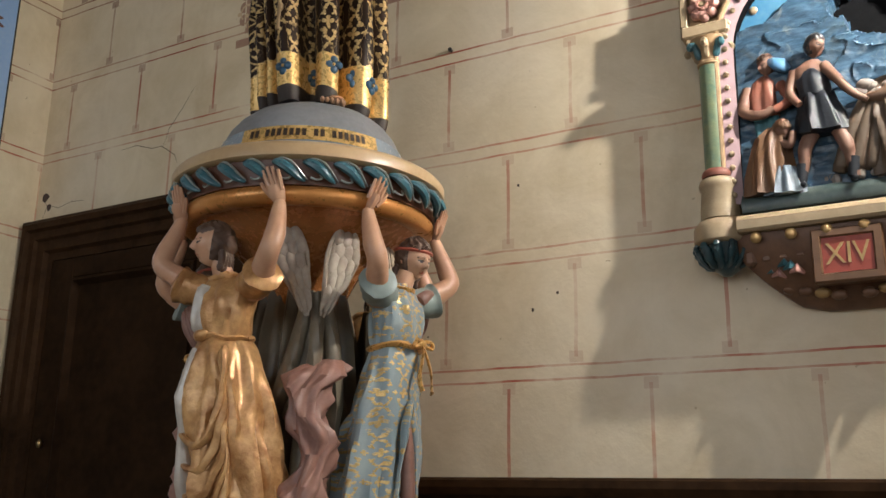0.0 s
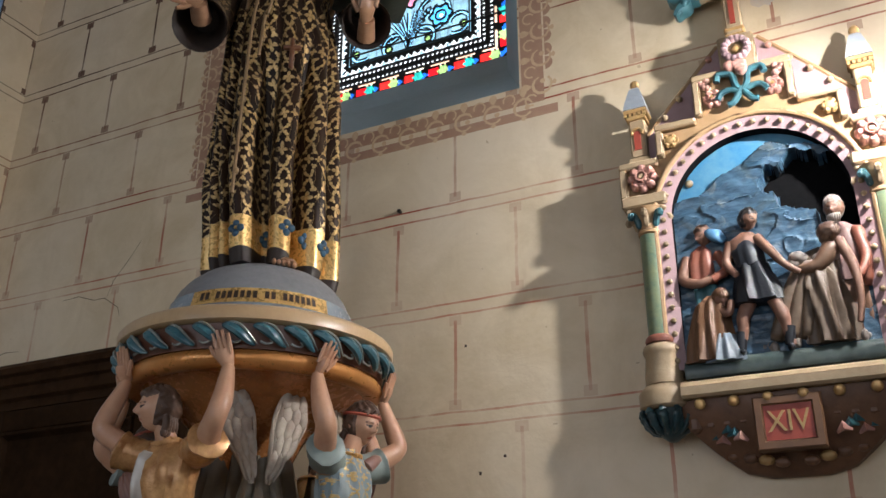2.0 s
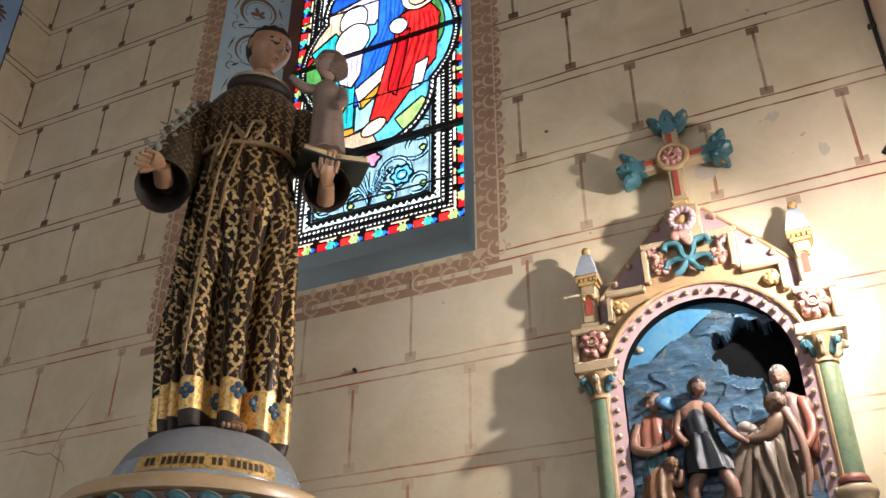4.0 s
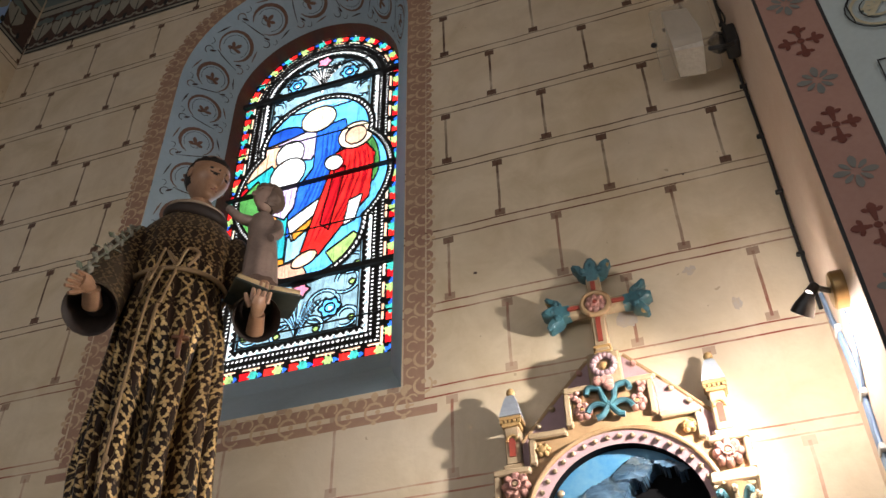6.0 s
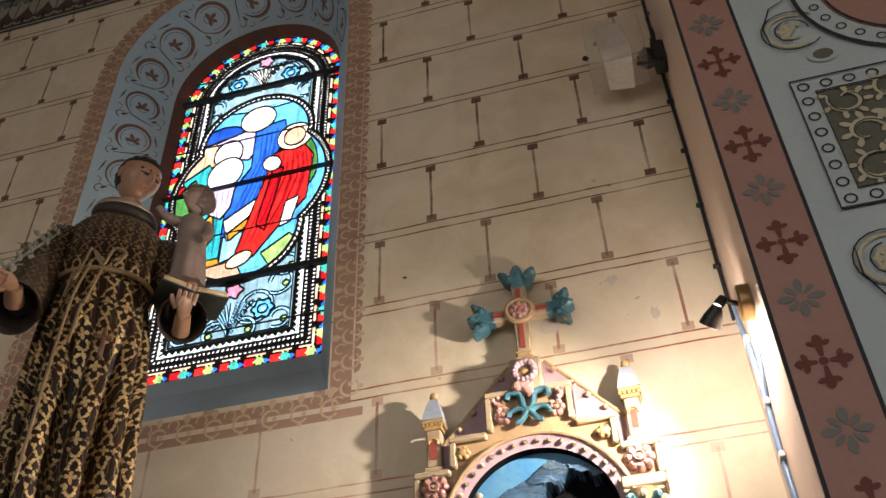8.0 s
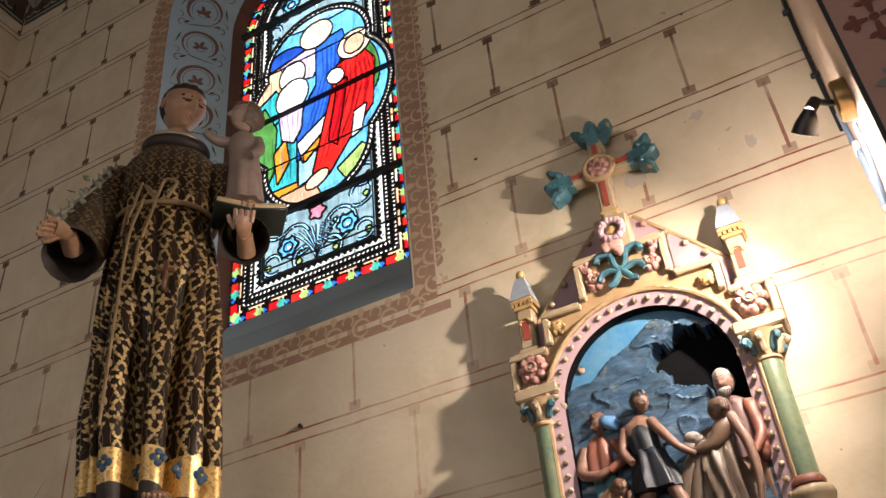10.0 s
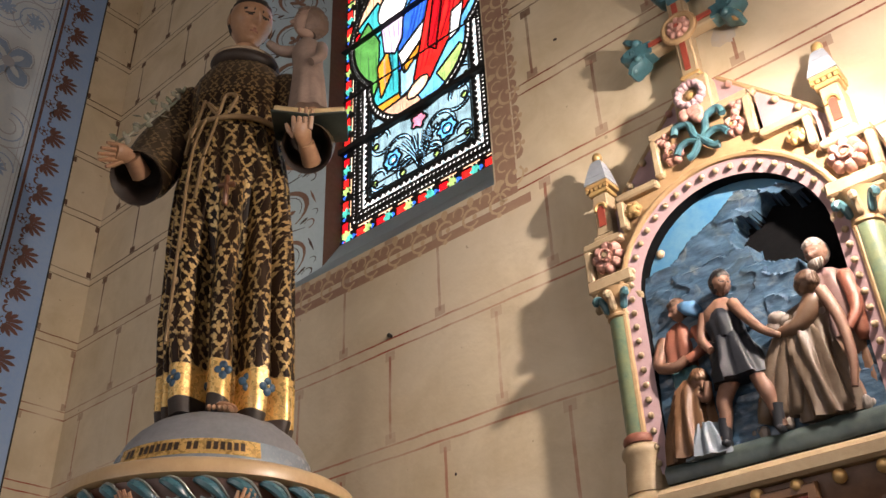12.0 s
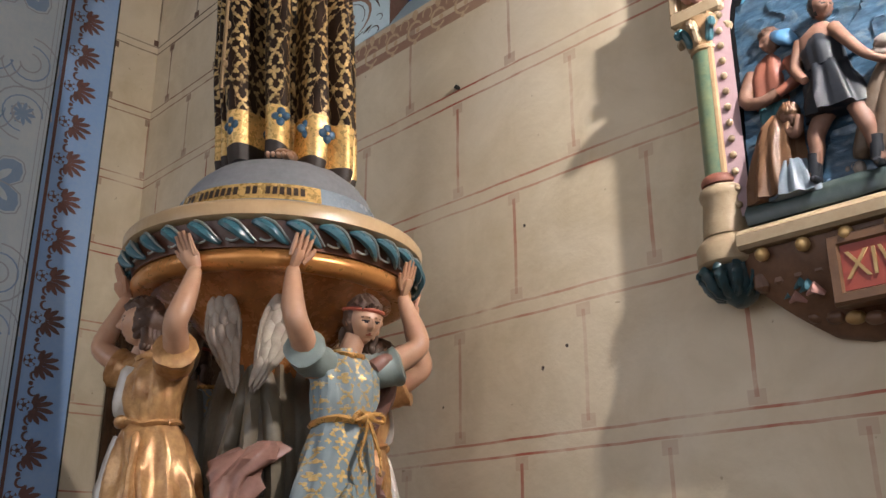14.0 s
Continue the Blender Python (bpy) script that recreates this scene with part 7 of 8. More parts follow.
vs_ = [bm.verts.new((x, FY + 0.016, z)) for x, z in o]
for k in range(len(o) - 1):
    for a, b in ((vs_, vo), (vo, vi), (vi, vb)):
        bm.faces.new((a[k], a[k + 1], b[k + 1], b[k])).material_index = 1 if b is vb else 0
S("arch_band", bm, ["st_lilac", "st_cave"], "lilac arch band", True)
bm = bmesh.new()
tube(bm, [(x, FY - 0.004, z) for x, z in arch_line(ARCH_R + RING + 0.004)], 0.0075, 8)
S("arch_roll", bm, "st_buff")
stud = None
for x, z, h in along(arch_line(ARCH_R + RING / 2, 2.17, 60), 0.0335):
    if stud is None:
        bm = bmesh.new()
        egg(bm, (0, 0, 0), (0.0072, 0.006, 0.0072), 0, 10, 6)
        stud = S("arch_stud", bm, "st_cream")
        stud.location = (x, FY - 0.002, z)
    else:
        q = new("arch_stud", stud.data)
        q.parent = station
        q.location = (x, FY - 0.002, z)

# wreath block, foliage and cross
bm = bmesh.new()
box(bm, SX - 0.046, SX + 0.046, FY - 0.004, WALL - 0.004, 2.930, 3.046, 0, 0.005)
S("wreath_block", bm, "st_cream", smooth=False)
bm = bmesh.new()
for k in range(14):
    a = 2 * math.pi * k / 14
    egg(bm, (SX + 0.030 * math.cos(a), FY - 0.012, 2.996 + 0.030 * math.sin(a)), (0.0105, 0.012, 0.0105), 0, 8, 6)
egg(bm, (SX, FY - 0.006, 2.996), (0.014, 0.010, 0.014), 1, 10, 6)
S("wreath", bm, ["st_lilac", "st_gold"], "carved flower wreath")
bm = bmesh.new()
for k in range(9):
    egg(bm, (SX + random.uniform(-0.03, 0.03), FY - 0.010, 2.938 + random.uniform(-0.016, 0.016)), (0.015, 0.012, 0.013), 0, 8, 6)
S("flower_spray", bm, "st_pink")
for s in (-1, 1):
    for (pts, r) in (([(0.0, 2.868), (0.014, 2.89), (0.022, 2.925), (0.052, 2.932), (0.060, 2.912)], 0.009), ([(0.004, 2.868), (0.028, 2.880), (0.05, 2.876), (0.062, 2.858)], 0.008), ([(0.0, 2.88), (0.010, 2.860), (0.024, 2.842), (0.038, 2.838)], 0.009)):
        bm = bmesh.new()
        tube(bm, curve([(SX + s * u, FY - 0.004, z) for u, z in pts], 4), r, 8)
        S("scroll_leaf", bm, "st_teal")
    bm = bmesh.new()
    flower(bm, SX + s * 0.075, FY + 0.002, 2.872, 0.026, petals=6)
    S("spandrel_flower", bm, ["st_pink", "st_gold"])
    bm = bmesh.new()
    for k in range(5):
        egg(bm, (SX + s * (0.085 + 0.008 * (k % 3)), FY + 0.004, 2.905 + 0.008 * k), (0.010, 0.010, 0.010), 0, 8, 5)
    S("berry_cluster", bm, "st_pink")
crossp = (lambda b: (box(b, SX - 0.021, SX + 0.021, FY + 0.010, FY + 0.050, 3.040, 3.330, 0, 0.004), box(b, SX - 0.095, SX + 0.095, FY + 0.012, FY + 0.048, 3.207, 3.247, 0, 0.004), b)[2])(bmesh.new())
cross = S("gable_cross", crossp, "st_cream", "cream cross with teal lily ends", False)
bm = bmesh.new()
box(bm, SX - 0.026, SX + 0.026, FY + 0.004, FY + 0.056, 3.046, 3.064, 0, 0.004)
box(bm, SX - 0.026, SX + 0.026, FY + 0.006, FY + 0.054, 3.074, 3.084, 0, 0.003)
S("cross_foot", bm, "st_gold", smooth=False, parent=cross)
for x0, x1, z0, z1 in ((-0.007, 0.007, 3.095, 3.180), (-0.007, 0.007, 3.275, 3.312), (-0.085, -0.048, 3.221, 3.233), (0.048, 0.085, 3.221, 3.233)):
    bm = bmesh.new()
    box(bm, SX + x0, SX + x1, FY + 0.006, FY + 0.012, z0, z1)
    S("red_inlay", bm, "st_red", smooth=False, parent=cross)
bm = bmesh.new()
tube(bm, [(SX + 0.040 * math.cos(a), FY + 0.006, 3.227 + 0.040 * math.sin(a)) for a in (2 * math.pi * k / 24 for k in range(25))], 0.0085, 8)
S("cross_ring", bm, "st_buff", parent=cross)
bm = bmesh.new()
flower(bm, SX, FY + 0.004, 3.227, 0.032)
S("cross_rose", bm, ["st_pink", "st_red"], parent=cross)
for dx, dz in ((0, 1), (-1, 0), (1, 0)):
    bm = bmesh.new()
    c0 = Vector((SX + dx * 0.098, FY + 0.030, 3.227 + (dz * 0.108)))
    d, n = Vector((dx, 0, dz)), Vector((-dz, 0, dx))
    prof2 = ((-0.018, 0.020), (0.004, 0.021), (0.006, 0.034), (0.016, 0.046), (0.034, 0.052), (0.046, 0.060), (0.054, 0.052), (0.048, 0.038), (0.036, 0.030), (0.034, 0.022), (0.050, 0.018), (0.066, 0.006))
    out = [(a, -b) for a, b in prof2] + [(a, b) for a, b in reversed(prof2)]
    rings = []
    for y, k in ((-0.020, 0.80), (-0.012, 1.0), (0.014, 1.0), (0.024, 0.85)):
        rings.append([c0 + d * (a * (k if a > 0 else 1)) + n * (b * k) + Vector((0, y - 0.010 * max(0, a) / 0.05 * (1 if y < 0 else 0), 0)) for a, b in out])
    ring_faces(bm, rings, 0)
    for s in (-1, 1):
        egg(bm, c0 + n * s * 0.026 + d * 0.020 + Vector((0, -0.024, 0)), (0.011, 0.010, 0.011), 0, 8, 5)
        egg(bm, c0 + n * s * 0.044 + d * 0.040 + Vector((0, -0.014, 0)), (0.014, 0.012, 0.014), 1 if s < 0 else 0, 8, 5)
    egg(bm, c0 + d * 0.034 + Vector((0, -0.022, 0)), (0.010, 0.010, 0.014), 0, 8, 5)
    S("lily_end", bm, ["st_teal", "st_gold"], "teal carved lily end", parent=cross)
cross.location.y += 0.010

# sill, corbel, number tablet
bm = bmesh.new()
rings = [[(x, WALL - 0.004, 2.086), (x, FY - 0.038, 2.086), (x, FY - 0.046, 2.092), (x, FY - 0.046, 2.112), (x, FY - 0.036, 2.122), (x, FY - 0.02, 2.130), (x, WALL - 0.004, 2.138)] for x in (SX - 0.222, SX + 0.222)]
ring_faces(bm, rings)
S("sill", bm, "st_cream", smooth=False)
bm = bmesh.new()
rows = []
for k in range(13):
    f = k / 12
    z = 2.085 - 0.172 * f
    w = 0.250 * (1 - 0.62 * f ** 1.6) if f < 1 else 0.06
    dpt = 0.105 * math.cos(f * math.pi / 2 * 0.94) ** 0.8
    rows.append([(SX - w, WALL - 0.002, z), (SX - w, WALL - 0.002 - dpt * 0.75, z), (SX - w * 0.8, WALL - 0.002 - dpt, z), (SX + w * 0.8, WALL - 0.002 - dpt, z), (SX + w, WALL - 0.002 - dpt * 0.75, z), (SX + w, WALL - 0.002, z)])
ring_faces(bm, rows)
S("corbel", bm, "st_brown", "umber corbel with gilt carving", True, sharp=30)
for k in range(6):
    bm = bmesh.new()
    egg(bm, (SX - 0.185 + 0.074 * k, FY - 0.030, 2.072), (0.013, 0.013, 0.013), 0, 10, 6)
    S("corbel_bead", bm, "st_gold")
for s in (-1, 1):
    for k in range(4):
        bm = bmesh.new()
        x = SX + s * (0.098 + 0.036 * k)
        box(bm, x - 0.013, x + 0.013, FY - 0.012, FY + 0.03, 2.020 - 0.002 * k, 2.050, 0, 0.007)
        S("corbel_block", bm, "st_brown", smooth=False)
    for k in range(6):
        bm = bmesh.new()
        p = Vector((SX + s * (0.092 + 0.014 * k), FY - 0.012 + 0.008 * k, 1.985 + 0.010 * (k % 3)))
        tube(bm, [p, p + Vector((s * 0.014, -0.010, 0.012)), p + Vector((s * 0.030, -0.002, 0.004))], [0.005, 0.014, 0.004], 8, 0, 0.6)
        S("corbel_leaf", bm, "st_teal" if k % 3 else "st_pink")
    for k in range(4):
        bm = bmesh.new()
        egg(bm, (SX + s * (0.030 + 0.034 * k), FY + 0.022 + 0.006 * k, 1.938 + 0.008 * k), (0.018, 0.016, 0.012), 0, 8, 6)
        S("corbel_boss", bm, "st_gold" if k == 1 else "st_brown")
tab = S("number_tablet", (lambda b: (ring_faces(b, [[(SX + x * w, y, 2.014 + z * h) for x, z in ((-1, -1), (1, -1), (1, 1), (-1, 1))] for w, h, y in ((0.066, 0.056, FY + 0.02), (0.072, 0.060, FY - 0.030), (0.068, 0.056, FY - 0.038), (0.054, 0.042, FY - 0.038), (0.050, 0.038, FY - 0.030))]), b)[1])(bmesh.new()), "st_tan", "brown framed red number tablet", False)
bm = bmesh.new()
box(bm, SX - 0.0505, SX + 0.0505, FY - 0.0325, FY - 0.0305, 1.9755, 2.0525)
S("tablet_face", bm, "st_red", smooth=False, parent=tab)
txt = bpy.data.curves.new("numeral", "FONT")
txt.body, txt.size, txt.extrude, txt.align_x, txt.align_y = "XIV", 0.066, 0.0012, "CENTER", "CENTER"
to = new("numeral", txt)
to.matrix_world = pose(SX, FY - 0.0338, 2.014, 90, 0, 0) @ Matrix.Diagonal((0.86, 1, 1, 1))
bpy.context.view_layer.update()
me = bpy.data.meshes.new_from_object(to.evaluated_get(bpy.context.evaluated_depsgraph_get()))
me.transform(to.matrix_world)
bpy.data.objects.remove(to)
me.materials.append(M["st_gold"])
num = new("numeral", me)
num.parent = tab
tagged(num, "gilt numeral XIV")

# relief: sky, hillside with cave, ground ledge
bm = bmesh.new()
n1, n2 = 100, 140
grid = []
for j in range(n2 + 1):
    z = 2.150 + (2.765 - 2.150) * j / n2
    row = []
    for i in range(n1 + 1):
        u = -0.2125 + 0.425 * i / n1
        crest = 2.60 + 0.125 * min(1, max(0, (u + 0.20) / 0.23)) ** 1.2 - 0.03 * max(0, u - 0.05) / 0.1 + 0.016 * noise.noise(Vector((u * 18, 3, 0)))
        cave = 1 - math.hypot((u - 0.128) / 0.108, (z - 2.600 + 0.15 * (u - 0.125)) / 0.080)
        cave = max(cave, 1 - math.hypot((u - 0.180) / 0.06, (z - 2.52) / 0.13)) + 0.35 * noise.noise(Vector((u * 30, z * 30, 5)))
        y = WALL - 0.046
        if z < crest:
            bed = (z - 0.34 * u) * 11 + 1.6 * noise.noise(Vector((u * 9, 2, z * 14))) + 0.5 * noise.noise(Vector((u * 28, 4, z * 40)))
            ledge = bed - math.floor(bed)
            crag = noise.voronoi(Vector((u * 9 + 3 * z, 1.0, z * 20)))[0]
            y -= 0.012 + 0.010 * ledge ** 2.2 * (0.5 + 0.5 * noise.noise(Vector((u * 7, 9, z * 10)))) + 0.005 * (crag[1] - crag[0]) + 0.0015 * noise.noise(Vector((u * 70, z * 90, 1)))
            y -= 0.018 * max(0, (2.40 - z) / 0.2)
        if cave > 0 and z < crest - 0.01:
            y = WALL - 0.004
        row.append((bm.verts.new((SX + u, y, z)), crest, cave))
    grid.append(row)
for j in range(n2):
    for i in range(n1):
        a, b, c, d = grid[j][i], grid[j][i + 1], grid[j + 1][i + 1], grid[j + 1][i]
        cz = a[0].co.z
        if math.hypot(a[0].co.x - SX, max(0, cz - ARCH_Z)) > ARCH_R + 0.014:
            continue
        f = bm.faces.new((a[0], b[0], c[0], d[0]))
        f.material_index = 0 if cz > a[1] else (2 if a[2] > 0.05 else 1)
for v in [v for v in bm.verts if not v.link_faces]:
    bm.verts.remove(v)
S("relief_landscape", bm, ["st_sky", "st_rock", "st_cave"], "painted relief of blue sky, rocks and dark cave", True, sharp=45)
bm = bmesh.new()
egg(bm, (SX - 0.165, WALL - 0.048, 2.660), (0.011, 0.006, 0.011), 0, 10, 6)
S("pale_disc", bm, "st_cream")
bm = bmesh.new()
rows = []
for i in range(25):
    u = -0.214 + 0.428 * i / 24
    h = 0.010 * noise.noise(Vector((u * 20, 0, 7)))
    rows.append([(SX + u, WALL - 0.02, 2.137), (SX + u, FY - 0.012 + h, 2.137), (SX + u, FY - 0.020 + h, 2.158), (SX + u, FY - 0.005 + h, 2.180 + h), (SX + u, WALL - 0.03, 2.196 + h)])
ring_faces(bm, rows)
S("ground_ledge", bm, "st_ground", "dark green rocky ledge", True, sharp=60)
for k in range(22):
    bm = bmesh.new()
    u = -0.06 + 0.25 * k / 21
    egg(bm, (SX + u + random.uniform(-0.006, 0.006), FY + random.uniform(0.0, 0.03), 2.190 + random.uniform(0, 0.008)), (0.010 * random.uniform(0.6, 1.2), 0.009, 0.012 * random.uniform(0.6, 1.3)), 0, 7, 5)
    S("pebble", bm, "st_beard")


def robe(bm, rows, mi, k=7, deep=0.10, n=28, ph=0.0):
    gown(bm, rows, n * 2, lambda a, z: 1.25 * deep * (1 - 2 * abs(math.sin(0.5 * (k * a + 14 * z + ph + 0.7 * math.sin(2 * a + 21 * z))))) + 0.45 * deep * math.cos((k + 5) * a - 11 * z), mi)


def small_head(bm, c, r, yaw, nod, skin, hair, beard=False):
    head_shape(bm, c, r * 0.98, yaw, nod, skin, hair, "short", hair, skin, 26, 32)
    if beard:
        R = Matrix.Rotation(radians(yaw), 3, "Z") @ Matrix.Rotation(radians(nod), 3, "X")
        for i in range(7):
            x = -0.45 + 0.15 * i
            p = Vector(c) + R @ (Vector((x, -0.62 - 0.22 * math.sin(math.pi * i / 6), -0.80)) * r)
            tube(bm, [p + R @ (Vector((0, 0.05, 0.25)) * r), p, p + R @ (Vector((-x * 0.3, 0.05, -0.55)) * r)], [0.10 * r, 0.17 * r, 0.05 * r], 7, hair)


def limb(bm, pts, r0, r1, mi):
    c = curve([(SX + u, y, z) for u, y, z in pts], 4)
    tube(bm, c, [0.78 * (r0 + (r1 - r0) * i / (len(c) - 1)) for i in range(len(c))], 9, mi)


Y = FY
# standing mourner with a blue scarf
bm = bmesh.new()
robe(bm, [(2.19, 0.040, 0.032, SX - 0.150, Y + 0.045), (2.32, 0.046, 0.034, SX - 0.150, Y + 0.045), (2.38, 0.044, 0.032, SX - 0.152, Y + 0.045)], 2)
robe(bm, [(2.37, 0.046, 0.034, SX - 0.152, Y + 0.042), (2.43, 0.044, 0.032, SX - 0.156, Y + 0.042), (2.462, 0.034, 0.026, SX - 0.152, Y + 0.042), (2.478, 0.016, 0.016, SX - 0.148, Y + 0.04)], 0)
small_head(bm, (SX - 0.142, Y + 0.030, 2.503), 0.026, -40, 10, 1, 3)
tube(bm, [(SX - 0.135, Y + 0.020, 2.512), (SX - 0.112, Y + 0.014, 2.495), (SX - 0.094, Y + 0.018, 2.478)], [0.012, 0.022, 0.012], 10, 4, 0.6)
limb(bm, [(-0.190, Y + 0.034, 2.450), (-0.200, Y + 0.010, 2.390), (-0.160, Y - 0.006, 2.368), (-0.130, Y - 0.004, 2.380)], 0.020, 0.012, 1)
limb(bm, [(-0.115, Y + 0.034, 2.450), (-0.095, Y + 0.010, 2.400), (-0.130, Y - 0.004, 2.375)], 0.020, 0.012, 0)
S("relief_figure", bm, ["st_salmon", "st_skin", "st_teal", "hair", "st_scarf"], "small standing relief figure in salmon with blue scarf", True, sharp=85)
# kneeling mourner
bm = bmesh.new()
robe(bm, [(2.172, 0.056, 0.040, SX - 0.150, Y + 0.000), (2.21, 0.052, 0.040, SX - 0.150, Y + 0.000), (2.27, 0.042, 0.034, SX - 0.148, Y + 0.008), (2.315, 0.036, 0.028, SX - 0.140, Y + 0.012), (2.335, 0.020, 0.02, SX - 0.132, Y + 0.012)], 0, 9, 0.12)
robe(bm, [(2.166, 0.044, 0.030, SX - 0.118, Y - 0.012), (2.20, 0.036, 0.026, SX - 0.118, Y - 0.012), (2.232, 0.020, 0.018, SX - 0.116, Y - 0.010)], 2, 9, 0.12)
small_head(bm, (SX - 0.118, Y + 0.002, 2.325), 0.024, 40, 40, 1, 3)
limb(bm, [(-0.120, Y - 0.004, 2.295), (-0.098, Y - 0.020, 2.280), (-0.090, Y - 0.020, 2.310)], 0.014, 0.010, 1)
S("relief_figure", bm, ["st_tan", "st_skin", "st_grey", "st_tan"], "small kneeling relief figure in tan robe", True, sharp=85)
# bearer in a dark tunic
bm = bmesh.new()
robe(bm, [(2.298, 0.058, 0.040, SX - 0.024, Y - 0.006), (2.34, 0.050, 0.036, SX - 0.030, Y - 0.004), (2.395, 0.034, 0.028, SX - 0.036, Y + 0.002)], 0, 8, 0.13, ph=1.0)
robe(bm, [(2.39, 0.036, 0.028, SX - 0.036, Y + 0.002), (2.43, 0.038, 0.028, SX - 0.042, Y + 0.004), (2.455, 0.024, 0.022, SX - 0.044, Y + 0.004)], 0, 6, 0.05)
robe(bm, [(2.42, 0.040, 0.026, SX - 0.046, Y + 0.008), (2.462, 0.040, 0.024, SX - 0.046, Y + 0.008), (2.480, 0.018, 0.016, SX - 0.040, Y + 0.006)], 1, 6, 0.02)
small_head(bm, (SX - 0.030, Y - 0.004, 2.512), 0.026, 48, 12, 1, 3)
limb(bm, [(-0.015, Y + 0.0, 2.462), (0.010, Y - 0.022, 2.420), (0.040, Y - 0.030, 2.375), (0.070, Y - 0.026, 2.352)], 0.018, 0.008, 1)
limb(bm, [(-0.078, Y + 0.006, 2.462), (-0.092, Y - 0.002, 2.410), (-0.070, Y - 0.022, 2.370)], 0.018, 0.010, 1)
limb(bm, [(-0.050, Y + 0.000, 2.310), (-0.068, Y - 0.012, 2.268), (-0.072, Y - 0.010, 2.235), (-0.086, Y - 0.008, 2.188)], 0.024, 0.013, 1)
limb(bm, [(0.002, Y - 0.002, 2.310), (0.018, Y - 0.016, 2.262), (0.022, Y - 0.010, 2.235), (0.030, Y - 0.006, 2.188)], 0.024, 0.013, 1)
for u in (-0.080, 0.026):
    limb(bm, [(u + 0.004, Y - 0.010, 2.232), (u - 0.002, Y - 0.008, 2.190)], 0.0175, 0.0145, 0)
    limb(bm, [(u, Y - 0.004, 2.186), (u + 0.004, Y - 0.034, 2.180)], 0.012, 0.007, 0)
S("relief_figure", bm, ["st_navy", "st_skin", "st_grey", "st_slate_hair"], "small relief figure of a bearer in a dark tunic", True, sharp=85)
# shroud and the carried body, as one form
bm = bmesh.new()
for k in range(9):
    f = k / 8
    x0, x1 = SX + 0.050 + 0.055 * f, SX - 0.035 + 0.135 * f
    tube(bm, curve([(x0 + 0.04, Y + 0.012 - 0.010 * math.sin(3 * f), 2.405 + 0.010 * f), ((x0 + x1) / 2 + 0.03, Y - 0.004 + 0.006 * (k % 2), 2.31), (x1 + 0.03, Y + 0.002 + 0.008 * (k % 2), 2.205)], 5), [0.010] + [0.017] * 9 + [0.014], 9, 0)
for k in range(8):
    egg(bm, (SX + 0.055 + 0.012 * k, Y - 0.002 - 0.006 * (k % 2), 2.380 + 0.016 * math.sin(k * 1.3)), (0.020, 0.016, 0.014), 2, 8, 6)
robe(bm, [(2.185, 0.050, 0.030, SX + 0.118, Y + 0.006), (2.27, 0.046, 0.032, SX + 0.112, Y + 0.004), (2.34, 0.040, 0.030, SX + 0.108, Y + 0.004), (2.37, 0.020, 0.020, SX + 0.108, Y + 0.004)], 0, 9, 0.16)
tube(bm, curve([(SX + 0.152, Y - 0.004, 2.428), (SX + 0.138, Y - 0.012, 2.395), (SX + 0.105, Y - 0.016, 2.362), (SX + 0.062, Y - 0.014, 2.362)], 4), [0.013, 0.018, 0.021, 0.023, 0.023, 0.022, 0.021, 0.019, 0.018, 0.016, 0.014, 0.011, 0.008], 12, 1, 0.85)
small_head(bm, (SX + 0.140, Y - 0.022, 2.436), 0.025, 60, 60, 1, 4)
limb(bm, [(0.160, Y - 0.014, 2.418), (0.182, Y - 0.026, 2.350), (0.186, Y - 0.030, 2.270), (0.176, Y - 0.030, 2.215)], 0.018, 0.008, 3)
S("relief_figure", bm, ["st_sand", "st_skin_dark", "st_beard", "st_skin", "hair"], "draped relief form carried in a sand brown shroud", True, sharp=85)
# bearded bearer behind
bm = bmesh.new()
robe(bm, [(2.19, 0.044, 0.036, SX + 0.178, Y + 0.046), (2.30, 0.048, 0.036, SX + 0.176, Y + 0.046), (2.36, 0.046, 0.034, SX + 0.174, Y + 0.044)], 3, 7, 0.10)
robe(bm, [(2.33, 0.048, 0.036, SX + 0.172, Y + 0.040), (2.41, 0.046, 0.034, SX + 0.170, Y + 0.036), (2.455, 0.040, 0.028, SX + 0.168, Y + 0.034), (2.476, 0.018, 0.018, SX + 0.164, Y + 0.032)], 0, 7, 0.07)
for k in range(3):
    tube(bm, curve([(SX + 0.198 + 0.005 * k, Y + 0.014, 2.455), (SX + 0.210, Y + 0.004 + 0.006 * k, 2.39), (SX + 0.204, Y + 0.006 + 0.006 * k, 2.31)], 4), [0.008] + [0.014] * 7 + [0.008], 8, 2)
small_head(bm, (SX + 0.162, Y + 0.020, 2.512), 0.028, -12, 10, 1, 4, True)
limb(bm, [(0.205, Y + 0.020, 2.440), (0.212, Y - 0.004, 2.370), (0.190, Y - 0.022, 2.325)], 0.020, 0.012, 2)
S("relief_figure", bm, ["st_mauve", "st_skin", "st_salmon", "st_brown", "st_beard"], "small bearded relief figure in mauve and salmon robes", True, sharp=85)

# ---- lamps and wiring at the pier ----
spot = thing("wall_spotlight", "small black adjustable spotlight on a bronze wall rose", "spotlight")
bx = PX
bm = bmesh.new()
tube(bm, [(bx - 0.001, 1.815, 2.895), (bx - 0.028, 1.815, 2.895), (bx - 0.033, 1.815, 2.895)], [0.046, 0.046, 0.040], 24)
part("wall_rose", bm, "brass", spot, "bronze round wall rose")
bm = bmesh.new()
